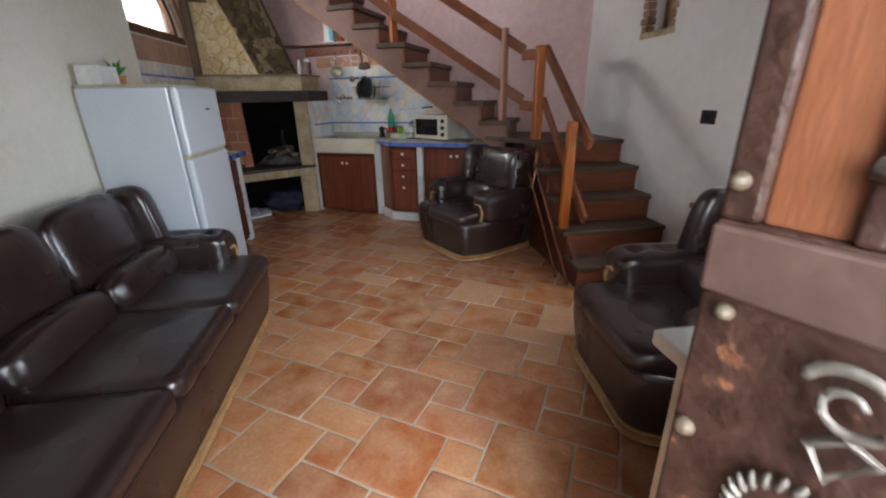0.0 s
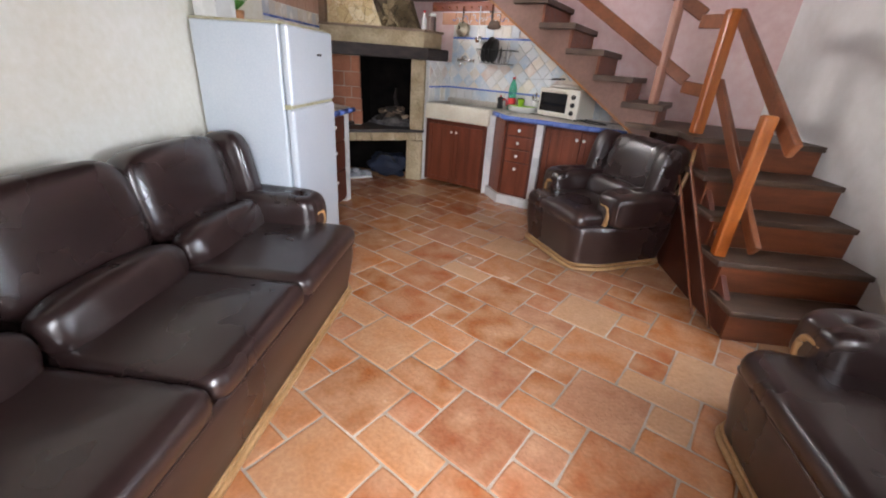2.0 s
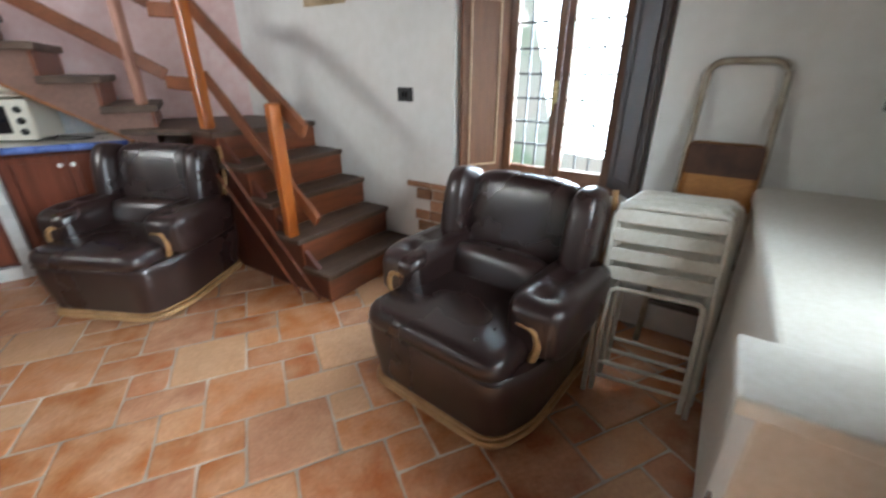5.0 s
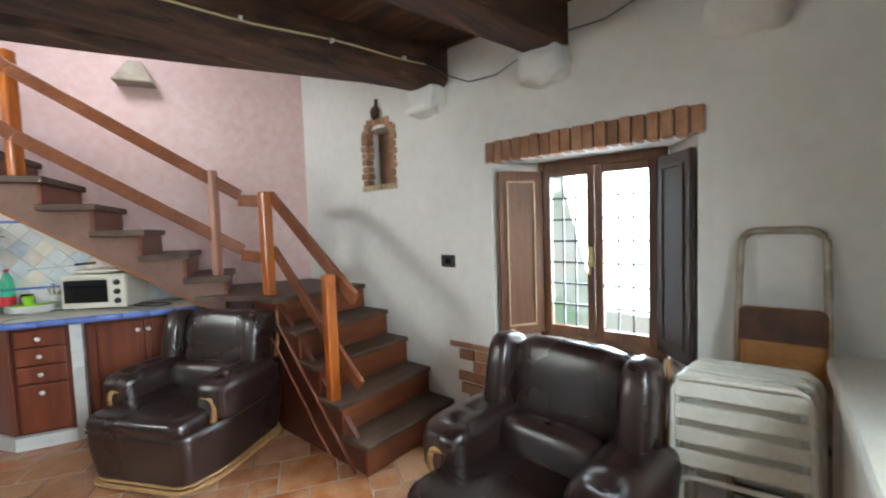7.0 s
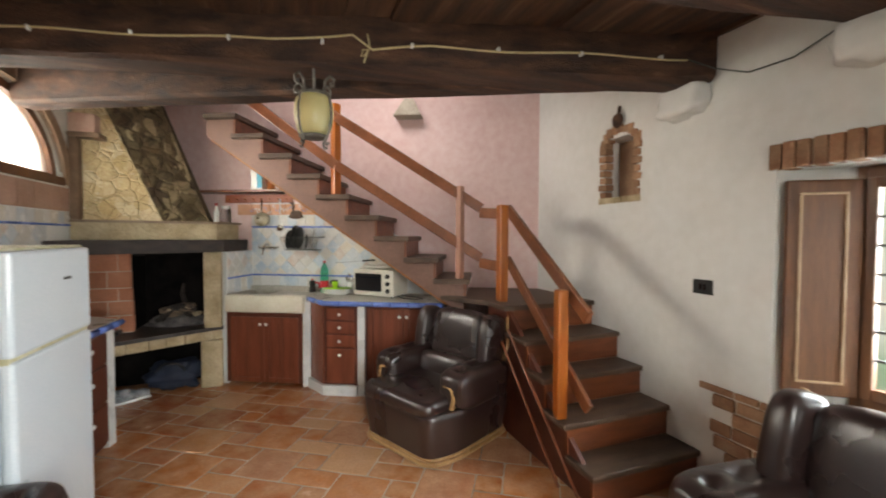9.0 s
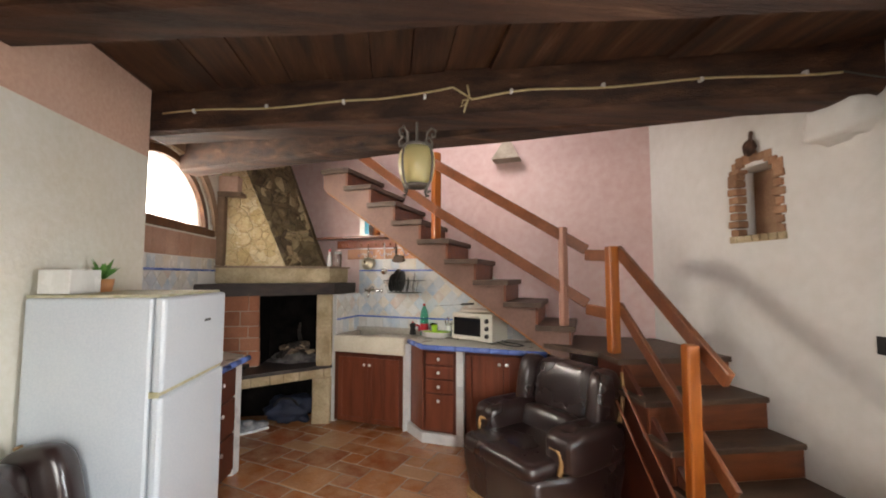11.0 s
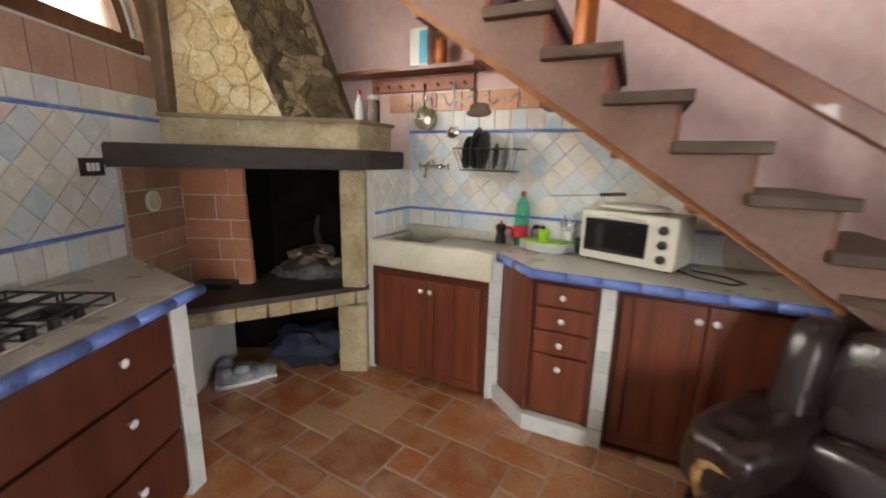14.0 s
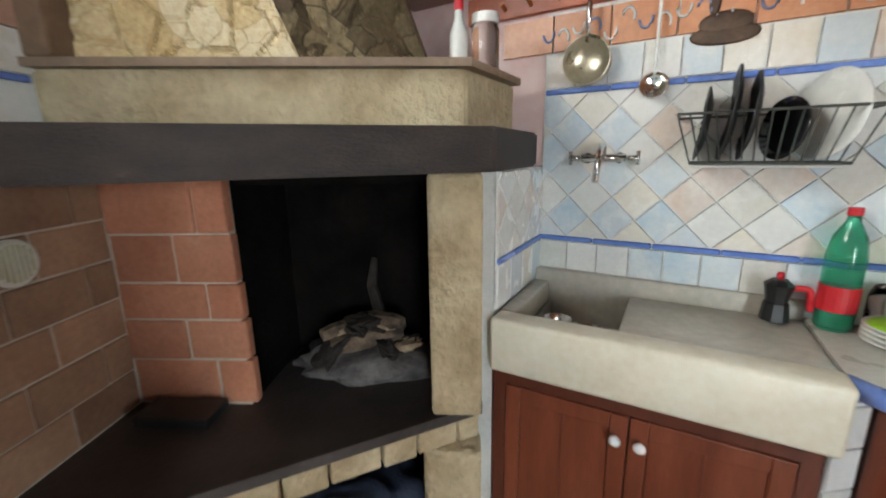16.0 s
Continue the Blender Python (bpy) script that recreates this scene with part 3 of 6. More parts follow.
def rail(a, b, h=0.085, w=0.035, material=M_RAIL):
    a, b = Vector(a), Vector(b)
    d = b - a
    L = d.length
    turn = math.atan2(d.y, d.x)
    tilt = math.atan2(d.z, math.hypot(d.x, d.y))
    m = Matrix.Translation(a) @ Matrix.Rotation(turn, 4, "Z") @ Matrix.Rotation(-tilt, 4, "Y")
    return part("rail", box(B(), (0, -w / 2, -h / 2), (L, w / 2, h / 2), 0.008, m), material, banister)


P1, P2, P3, P4 = (1.085, 2.885), (1.15, 3.72), (0.945, 4.09), (-0.03, 4.60)
post(*P1, 0.38, 1.15, 0.068, -8)
post(*P2, 0.95, 1.71, 0.075)
post(*P3, 1.10, 1.89, 0.06, 26, mat("faded_post", (0.30, 0.13, 0.085), (0.45, 0.23, 0.165), 0.5, 4, 0.15, 40, stretch=(6, 6, 0.8)))
post(*P4, 1.825, 2.62, 0.07, 26)
rail((P2[0] + 0.05, P2[1], 1.68), (P1[0] + 0.06, P1[1] - 0.17, 1.007))
rail((P2[0] + 0.05, P2[1], 1.28), (P1[0] + 0.08, P1[1] - 0.16, 0.48), 0.08, 0.03)
rail((P2[0], P2[1], 1.64), (P2[0] - 0.06, P2[1] + 0.27, 1.66))
rail((P2[0], P2[1], 1.22), (P2[0] - 0.06, P2[1] + 0.27, 1.24))
for dz in (0.0, -0.42):
    rail((P3[0] + 0.16, P3[1] - 0.08, 1.70 + dz), (P4[0], P4[1] - 0.03, 2.50 + dz))
    rail((P4[0], P4[1] - 0.03, 2.50 + dz), (P4[0] - 0.9, P4[1] + 0.42, 3.24 + dz))


# ---- leather seats ----
def stuffed(bm, x0, x1, y0, y1, layers, r, crown=0.012, n=9, seed=0.0):
    """A cushion lofted through rounded rectangles; layers: (height, inset); its top rises a little to the middle."""
    def ring(z, inset, rr):
        a0, a1, b0, b1 = x0 + inset, x1 - inset, y0 + inset, y1 - inset
        rr = max(0.004, min(rr, (a1 - a0) / 2 - 0.002, (b1 - b0) / 2 - 0.002))
        out = []
        for cx, cy, s0 in ((a1 - rr, b1 - rr, 0.0), (a0 + rr, b1 - rr, 0.5), (a0 + rr, b0 + rr, 1.0), (a1 - rr, b0 + rr, 1.5)):
            for k in range(n):
                t_ = math.pi * (s0 + 0.5 * k / (n - 1))
                out.append((cx + rr * math.cos(t_), cy + rr * math.sin(t_), z))
        return out
    rings = [ring(z, i_, r - i_ * 0.5) for z, i_ in layers]
    zt, it = layers[-1]
    half = min(x1 - x0, y1 - y0) / 2
    for k in range(1, 9):
        f = k / 9
        i_ = it + (half - it - 0.006) * f
        rings.append(ring(zt + crown * math.sin(math.pi / 2 * f), i_, max(0.01, r * (1 - f))))
    grid = []
    for q in rings:
        row = []
        for p in q:
            w = 0.006 * noise.noise(Vector(p) * 5 + Vector((seed, 0, 0)))
            near = max(0.0, 1 - min(abs(p[0] - x0), abs(p[0] - x1)) / 0.12)
            w += 0.005 * near * noise.noise((p[0] * 9, p[1] * 12, p[2] * 60 + seed))
            row.append(bm.verts.new((p[0] + w * 0.4, p[1] + w * 0.4, p[2] + w)))
        grid.append(row)
    m_ = len(grid[0])
    for a, b in zip(grid, grid[1:]):
        for i in range(m_):
            bm.faces.new((a[i], a[(i + 1) % m_], b[(i + 1) % m_], b[i]))
    bm.faces.new(grid[-1])
    bm.faces.new([bm.verts.new(v.co) for v in grid[0][::-1]])
    return bm


def wing_seat(name, label, category, m, width, seats):
    """A winged leather seat; front towards -y."""
    t = thing(name, label, category, m)
    f = -0.43
    hw = width / 2
    inner = hw - 0.16
    fw = inner + 0.055
    loop = rounded([(0, 0.36, 0), (-hw + 0.03, 0.36, 0), (-hw + 0.03, f + 0.20, 0), (-fw, f, 0), (fw, f, 0), (hw - 0.03, f + 0.20, 0), (hw - 0.03, 0.36, 0), (0.001, 0.36, 0)], 0.085, 7)[:-1]
    bm = B()
    rows = []
    for z, k in ((0.055, 0.955), (0.09, 0.96), (0.13, 0.975), (0.18, 0.995), (0.23, 1.012), (0.28, 1.02), (0.315, 1.018), (0.336, 1.008), (0.348, 0.985)):
        rows.append([bm.verts.new((p.x * (1 + (k - 1) * 0.43 / hw), p.y * k, z)) for p in loop])
    for a, b in zip(rows, rows[1:]):
        for i in range(len(loop)):
            j = (i + 1) % len(loop)
            bm.faces.new((a[i], a[j], b[j], b[i]))
    bm.faces.new([bm.verts.new(v.co) for v in rows[-1]])
    bm.faces.new([bm.verts.new(v.co) for v in rows[0][::-1]])
    part("base", bm, M_LEATHER, t, smooth=True)
    bm = B()
    tube(bm, [(p.x * (1 - 0.030 * 0.43 / hw), p.y * 0.970, 0.034) for p in loop], 0.015, 8, True)
    part("plinth_moulding", bm, M_CARVED, t, "carved golden wood moulding", True)
    part("upper_moulding", tube(B(), [(p.x * (1 - 0.036 * 0.43 / hw), p.y * 0.964, 0.062) for p in loop], 0.008, 8, True), M_CARVED, t, "carved golden wood moulding", True)
    for x in (-inner, inner):
        for y in (f + 0.10, 0.30):
            part("foot", lathe(B(), [(0.025, 0.0), (0.035, 0.02), (0.03, 0.056)], (x, y, 0), 12), M_CARVED, t, "", True)
    sw = 2 * inner / seats
    for k in range(seats):
        c = -inner + sw * (k + 0.5)
        x0, x1 = c - sw / 2 + 0.002, c + sw / 2 - 0.002
        if k == 0:
            x0 -= 0.068
        if k == seats - 1:
            x1 += 0.068
        bm = stuffed(B(), x0, x1, f - 0.018, 0.27, [(0.332, 0.03), (0.334, 0.014), (0.345, 0.004), (0.375, 0.0), (0.400, 0.004), (0.418, 0.016), (0.428, 0.034), (0.432, 0.06)], 0.085 if seats == 1 else 0.055, 0.014, 9, k * 3.1 + width)
        seat = part("seat_cushion", bm, M_LEATHER, t, "", True)
        pipe = [(x0 + 0.01, f + 0.14, 0.333)] + [tuple(p) for p in rounded([(x0 + 0.003, f + 0.10, 0.333), (x0 + 0.003, f - 0.006, 0.333), (x1 - 0.003, f - 0.006, 0.333), (x1 - 0.003, f + 0.10, 0.333)], 0.06)] + [(x1 - 0.01, f + 0.14, 0.333)]
        part("piping", tube(B(), pipe, 0.0055, 6), M_LEATHER, seat, "", True)
        lean = Matrix.Translation((0, 0.235, 0.45)) @ Matrix.Rotation(radians(-12), 4, "X") @ Matrix.Translation((0, -0.235, -0.45))
        bm = B()
        cushion(bm, (c, 0.235, 0.68), (sw + 0.02, 0.19, 0.42), 4.2, lean, 44, 26, 0.014)
        part("back_cushion", bm, M_LEATHER, t, "", True)
        bm = B()
        cushion(bm, (c, 0.10, 0.475), (sw - 0.01, 0.17, 0.21), 3.0, Matrix.Translation((0, 0.1, 0.47)) @ Matrix.Rotation(radians(-16), 4, "X") @ Matrix.Translation((0, -0.1, -0.47)), 96, 30, 0.02)
        for v in bm.verts:
            side = min(1.0, (abs(v.co.x - c) / (sw / 2)) ** 2 + (0.45 if seats > 1 else 0.0))
            v.co.y -= 0.007 * side * max(0.0, noise.noise((v.co.x * 24 + k * 9, v.co.z * 5, width)))
        part("lumbar_cushion", bm, M_LEATHER, t, "", True)
    bm = B()
    box(bm, (-hw + 0.10, 0.24, 0.28), (hw - 0.10, 0.40, 0.80), 0.05, Matrix.Rotation(radians(-4), 4, "X"), 4)
    part("back_frame", bm, M_LEATHER, t, "", True)
    for s in (-1, 1):
        ax = s * (hw - 0.095)
        bm = B()
        cushion(bm, (ax, 0.035, 0.462), (0.245, 0.56, 0.25), 4.6, None, 72, 44, 0.02)
        for v in bm.verts:
            for by in (-0.13, 0.02):
                q = (v.co.x - ax) ** 2 + (v.co.y - by) ** 2
                if v.co.z > 0.47:
                    v.co.z -= 0.042 * math.exp(-q / 0.0010)
                    v.co.z += 0.0035 * math.cos(9 * math.atan2(v.co.y - by, v.co.x - ax)) * math.exp(-(q - 0.0016) ** 2 / 0.000003)
            if v.co.y < -0.20:
                v.co.y += 0.004 * math.sin(v.co.x * 260) * min(1.0, (-0.20 - v.co.y) / 0.04)
        arm = part("armrest", bm, M_LEATHER, t, "", True)
        bm = B()
        box(bm, (s * (hw - 0.115) - 0.07, f + 0.235, 0.30), (s * (hw - 0.115) + 0.07, 0.34, 0.44), 0.045, None, 4)
        part("arm_panel", bm, M_LEATHER, t, "", True)
        for y in (-0.13, 0.02):
            b2 = B()
            cushion(b2, (ax, y, 0.551), (0.026, 0.026, 0.016), 2.0, None, 10, 6)
            part("button", b2, M_LEATHER, arm, "", True)
        b2 = B()
        path = rounded([(s * (hw - 0.15), f + 0.195, 0.485), (s * (hw - 0.07), f + 0.19, 0.485), (s * (hw - 0.055), f + 0.195, 0.42), (s * (hw - 0.085), f + 0.20, 0.34), (s * (hw - 0.085), f + 0.20, 0.24), (s * (hw - 0.125), f + 0.185, 0.20)], 0.03)
        tube(b2, path, [0.010 + 0.009 * math.sin(math.pi * i / (len(path) - 1)) for i in range(len(path))], 8)
        part("arm_scroll", b2, M_CARVED, arm, "carved golden wood scroll on the arm", True)
        bm = B()
        cushion(bm, (s * (hw - 0.115), 0.20, 0.66), (0.135, 0.25, 0.46), 3.4, Matrix.Translation((0, 0.2, 0.45)) @ Matrix.Rotation(radians(-10), 4, "X") @ Matrix.Translation((0, -0.2, -0.45)), 36, 24, 0.02)
        wing = part("wing", bm, M_LEATHER, t, "", True)
        b2 = B()
        tube(b2, rounded([(s * (hw - 0.05), 0.29, 0.50), (s * (hw - 0.03), 0.33, 0.68), (s * (hw - 0.06), 0.37, 0.86)], 0.06), 0.014, 8)
        part("wing_trim", b2, M_CARVED, wing, "carved golden wood edge", True)
    return t


def facing(x, y, fx, fy):
    """The pose of a thing at (x, y) whose front (-y) looks along (fx, fy)."""
    return pose(x, y, 0, 0, 0, math.degrees(math.atan2(fy, fx)) + 90)


wing_seat("armchair", "dark brown leather wing armchair beside the stairs", "armchair", facing(0.60, 3.70, -0.894, -0.449), 0.86, 1)
wing_seat("armchair", "dark brown leather wing armchair before the window", "armchair", facing(1.10, 1.55, -0.99, 0.10), 0.86, 1)
wing_seat("sofa", "dark brown three-seat leather wing sofa with creased cushions", "sofa", facing(-1.42, 1.70, 1, 0), 2.12, 3)


# ---- refrigerator ----
fridge = thing("refrigerator", "old white two-door refrigerator with yellowed seals", "refrigerator")
FX0, FX1, FY0, FY1, FZ = -1.855, -1.335, 2.765, 3.37, 1.405
part("body", box(B(), (FX0, FY0, 0.03), (FX1 - 0.05, FY1, FZ), 0.012), M_FRIDGE, fridge)
part("lower_door", box(B(), (FX1 - 0.045, FY0, 0.08), (FX1, FY1, 1.005), 0.014), M_FRIDGE, fridge)
part("freezer_door", box(B(), (FX1 - 0.045, FY0, 1.02), (FX1, FY1, FZ), 0.014), M_FRIDGE, fridge)
part("door_seal", box(B(), (FX1 - 0.06, FY0 + 0.004, 1.0), (FX1 - 0.016, FY1 - 0.004, 1.024)), M_YELLOWED, fridge, "yellowed rubber seal")
part("top_trim", box(B(), (FX0, FY0 + 0.004, FZ), (FX1 - 0.03, FY1 - 0.004, FZ + 0.012), 0.004), M_YELLOWED, fridge, "yellowed top strip")
part("badge", box(B(), (FX1, 3.12, 1.27), (FX1 + 0.003, 3.18, 1.282)), M_BLACK, fridge)
for y in (FY0 + 0.06, FY1 - 0.06):
    for x in (FX0 + 0.06, FX1 - 0.1):
        part("foot", lathe(B(), [(0.02, 0), (0.02, 0.035)], (x, y, 0), 10), M_BLACK, fridge)

# ---- window in the east wall ----
win = struct("window_1", sheet(B(), [(1.275, 0.64), (1.275, 0.70), (2.02, 0.70), (2.02, 0.64)], 2.12, 2.18), M_WINWOOD, "brown wooden casement window with leaded panes")
part("sill_board", box(B(), (1.90, 1.16, 0.615), (2.13, 2.14, 0.64), 0.006), M_WHITE, win)
for y0, y1 in ((1.275, 1.315), (1.98, 2.02)):
    part("window_frame", box(B(), (2.12, y0, 0.70), (2.18, y1, 1.80), 0.004), M_WINWOOD, win)
part("window_frame", box(B(), (2.12, 1.315, 1.745), (2.18, 1.98, 1.80), 0.004), M_WINWOOD, win)
for y0, y1 in ((1.317, 1.652), (1.656, 1.978)):
    bm = B()
    w = 0.045
    box(bm, (2.10, y0, 0.702), (2.15, y0 + w, 1.743), 0.006)
    box(bm, (2.10, y1 - w, 0.702), (2.15, y1, 1.743), 0.006)
    box(bm, (2.102, y0 + w, 0.702), (2.148, y1 - w, 0.76), 0.004)
    box(bm, (2.102, y0 + w, 1.695), (2.148, y1 - w, 1.743), 0.004)
    leaf = part("casement", bm, M_WINWOOD, win)
    pane = part("pane", box(B(), (2.122, y0 + w, 0.76), (2.127, y1 - w, 1.695)), M_GLASS, leaf)
    pane.visible_shadow = False
    for k in range(1, 7):
        z = 0.76 + 0.935 * k / 7
        part("came", box(B(), (2.116, y0 + w, z - 0.006), (2.133, y1 - w, z + 0.006)), M_LEAD, leaf)
    for k in range(1, 3):
        y = y0 + w + (y1 - y0 - 2 * w) * k / 3
        part("came", box(B(), (2.117, y - 0.0045, 0.76), (2.132, y + 0.0045, 1.695)), M_LEAD, leaf)
handle = B()
box(handle, (2.085, 1.662, 1.14), (2.10, 1.690, 1.26), 0.004)
tube(handle, rounded([(2.09, 1.676, 1.20), (2.06, 1.676, 1.20), (2.055, 1.676, 1.10)], 0.015), 0.008)
part("handle", handle, M_BRASS, win, "worn brass handle")


# window wood again, darkened: the right leaf's shade is put into the colour
M_SHUT_SHADED = mat("shaded_shutter", (0.020, 0.010, 0.007), (0.045, 0.022, 0.014), 0.6, 5, 0.15, 40, stretch=(5, 5, 0.7))


def shutter(y_in, y_out, name, label, wood, bead):
    """A panelled shutter folded back against the splayed reveal."""
    a, b = Vector((2.10, y_in, 0)), Vector((1.855, y_out, 0))
    L = (b - a).length
    m = Matrix.Translation(a) @ Matrix.Rotation(math.atan2(b.y - a.y, b.x - a.x), 4, "Z")
    sh = thing(name, label, "shutter", None, "window shutters")
    part("frame_panel", box(B(), (0, -0.014, 0.70), (L, 0.014, 1.74), 0.006, m), wood, sh)
    side = -1 if y_out < y_in else 1
    for z0, z1 in ((0.76, 1.68),):
        bm = B()
        lo, hi = sorted((side * 0.013, side * 0.020))
        box(bm, (0.06, lo, z0), (L - 0.05, hi, z0 + 0.012), 0.003, m)
        box(bm, (0.06, lo, z1 - 0.012), (L - 0.05, hi, z1), 0.003, m)
        box(bm, (0.06, lo, z0 + 0.012), (0.072, hi, z1 - 0.012), 0.003, m)
        box(bm, (L - 0.062, lo, z0 + 0.012), (L - 0.05, hi, z1 - 0.012), 0.003, m)
        part("moulding", bm, bead, sh)
    return sh


shutter(1.985, 2.165, "shutter", "open brown panelled wooden shutter with pale moulding", M_WINWOOD, M_PALEWOOD)
shutter(1.31, 1.118, "shutter", "open brown wooden shutter, darkened in colour for its shade", M_SHUT_SHADED, M_SHUT_SHADED)

# glowing card in place of the daylit garden outside the window, ground outside
M_GARDEN = bpy.data.materials.new("garden_glow")
M_GARDEN.use_nodes = True
gn, gl = M_GARDEN.node_tree.nodes, M_GARDEN.node_tree.links
gt = gn.new("ShaderNodeTexNoise")
gt.inputs["Scale"].default_value = 1.1
gr = gn.new("ShaderNodeValToRGB")
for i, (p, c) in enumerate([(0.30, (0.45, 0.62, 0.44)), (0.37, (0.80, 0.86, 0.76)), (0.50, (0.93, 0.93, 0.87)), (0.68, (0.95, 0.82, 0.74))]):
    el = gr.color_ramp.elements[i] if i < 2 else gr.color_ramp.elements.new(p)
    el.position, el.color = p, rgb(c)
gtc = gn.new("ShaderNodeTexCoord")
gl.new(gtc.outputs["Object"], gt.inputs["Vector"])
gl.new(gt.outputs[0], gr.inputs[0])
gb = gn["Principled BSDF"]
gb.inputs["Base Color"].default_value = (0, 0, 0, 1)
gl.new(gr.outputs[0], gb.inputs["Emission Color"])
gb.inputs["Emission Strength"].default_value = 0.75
struct("backdrop_garden", box(B(), (5.0, -3.0, -0.5), (5.1, 6.5, 5.0)), M_GARDEN, "glowing mottled card in place of the garden beyond the window")
struct("ground", box(B(), (-60, -60, -0.40), (60, 60, -0.27)), mat("gravel_ground", (0.22, 0.20, 0.17), (0.34, 0.31, 0.27), 0.9, 2, 0.4, 50), "pale gravel ground outside the house")
facade = struct("wall_opposite", box(B(), (-6, -5.3, -0.3), (8, -5.0, 4.5)), mat("orange_facade", (0.36, 0.15, 0.075), (0.44, 0.20, 0.105), 0.85, 1.5, 0.2, 40), "orange rendered house wall across the yard")

# ---- lunette ----
lun = struct("window_2", sheet(B(), [(LUN_Y - LUN_A, LUN_Z - 0.012), (LUN_Y + LUN_A, LUN_Z - 0.012), (LUN_Y + LUN_A, LUN_Z + 0.05), (LUN_Y - LUN_A, LUN_Z + 0.05)], -2.27, XA + 0.02), M_WINWOOD, "arched wooden lunette with a white frosted pane")
bm = B()
o, i_ = arc(LUN_A - 0.004, LUN_H - 0.004), arc(LUN_A - 0.065, LUN_H - 0.065)
for p, q, r, s in zip(o, o[1:], i_[1:], i_):
    sheet(bm, [p, q, r, s], -2.27, -2.20)
part("arched_frame", bm, M_WINWOOD, lun)
pane = part("pane", sheet(B(), arc(LUN_A - 0.06, LUN_H - 0.06), -2.245, -2.24), M_FROST, lun, "white frosted glass")
pane.visible_shadow = False
bm = B()
o, i_ = arc(LUN_A + 0.10, LUN_H + 0.085), arc(LUN_A + 0.0, LUN_H + 0.0)
for p, q, r, s in zip(o, o[1:], i_[1:], i_):
    sheet(bm, [p, q, r, s], XA - 0.02, XA + 0.025)
part("arch_surround", bm, mat("brown_plaster", (0.24, 0.15, 0.09), (0.34, 0.23, 0.15), 0.8, 5, 0.3, 40), lun, "brown stone arch surround")
part("lower_rail", box(B(), (-2.22, LUN_Y - LUN_A + 0.06, LUN_Z + 0.05), (-2.19, LUN_Y + LUN_A - 0.06, LUN_Z + 0.07)), M_WINWOOD, lun)
struct("backdrop_sky", box(B(), (-3.6, 2.6, 1.0), (-3.55, 6.2, 4.0)), plain("white_sky", (1.0, 0.99, 0.97), 1.0, emit=3.0), "overbright sky beyond the lunette")

# ---- fireplace ----
fire = thing("fireplace", "rustic corner fireplace of stone and brick under a sooty beam", "fireplace")
part("hearth_slab", prism(B(), [(-2.16, 4.84), (-1.92, 4.86), (-1.03, 5.35), (-1.03, 5.62), (-2.16, 5.9)], 0.545, 0.578), mat("hearth_slate", (0.03, 0.024, 0.022), (0.075, 0.06, 0.052), 0.55, 5, 0.25, 50), fire, "black sooty hearth slab")
hd = (Vector((-1.03, 5.35)) - Vector((-1.92, 4.86)))
HL = hd.length
hm = Matrix.Translation((-1.92, 4.86, 0)) @ Matrix.Rotation(math.atan2(hd.y, hd.x), 4, "Z")
x = 0.0
k = 0
while x < HL - 0.02:
    w = min(HL - x, 0.11 + 0.07 * ((k * 7) % 5) / 5)
    part("edge_stone", box(B(), (x + 0.003, 0.02 - 0.006 * (k % 2), 0.455), (x + w - 0.003, 0.14, 0.543), 0.008, hm), M_STONE, fire)
    x, k = x + w, k + 1
for z0, z1, x0 in ((0.0, 0.455, -1.215), (0.578, 1.302, -1.185)):
    bm = B()
    box(bm, (x0, 5.285, z0), (-1.035, 5.50, z1), 0.012)
    part("stone_pier", bm, M_STONE, fire, "beige tuff pier")
part("left_support", box(B(), (-2.16, 4.92, 0), (-1.98, 5.5, 0.545), 0.006), M_WHITE, fire, "white plastered support")
# black sheet closing the open space below the slab, its shade put into colour
part("under_back", box(B(), (-2.16, 5.62, 0), (-1.03, 5.68, 0.545)), M_SOOT_SHADE, fire)
# firebox
part("firebox_back", box(B(), (-1.79, 5.72, 0.578), (-1.15, 5.76, 1.6)), M_SOOT_SHADE, fire, "sooty black firebox")
part("firebox_side", box(B(), (-1.80, 5.36, 0.578), (-1.765, 5.72, 1.6)), M_SOOT_SHADE, fire)
part("firebox_side", box(B(), (-1.178, 5.46, 0.578), (-1.14, 5.72, 1.6)), M_SOOT_SHADE, fire)
part("firebox_top", box(B(), (-1.765, 5.40, 1.44), (-1.178, 5.72, 1.46)), M_SOOT_SHADE, fire)
part("lintel_block", box(B(), (-2.16, 5.38, 1.27), (-1.035, 5.46, 1.302)), M_SOOT_SHADE, fire)
# brick pier and brick side
part("pier_core", box(B(), (-2.16, 5.3275, 0.578), (-1.766, 5.60, 1.302)), M_MORTAR, fire)
zs = [0.582, 0.735, 0.868, 0.985, 1.135, 1.301]
for r in range(5):
    cuts = [-2.135, -1.94, -1.762] if r % 2 else [-2.135, -1.86, -1.762]
    for c0, c1 in zip(cuts, cuts[1:]):
        lean = 0.02 * (4 - r) / 4
        part("brick", box(B(), (c0 + 0.003, 5.325 - 0.004 * ((r * 5 + int(c0 * -10)) % 3), zs[r] + 0.003), (c1 - 0.003 + (lean if c1 > -1.8 else 0), 5.36, zs[r + 1] - 0.003), 0.006), M_FIREBRICK, fire)
part("side_core", box(B(), (-2.165, 4.865, 0.578), (-2.1365, 5.34, 1.302)), M_MORTAR, fire)
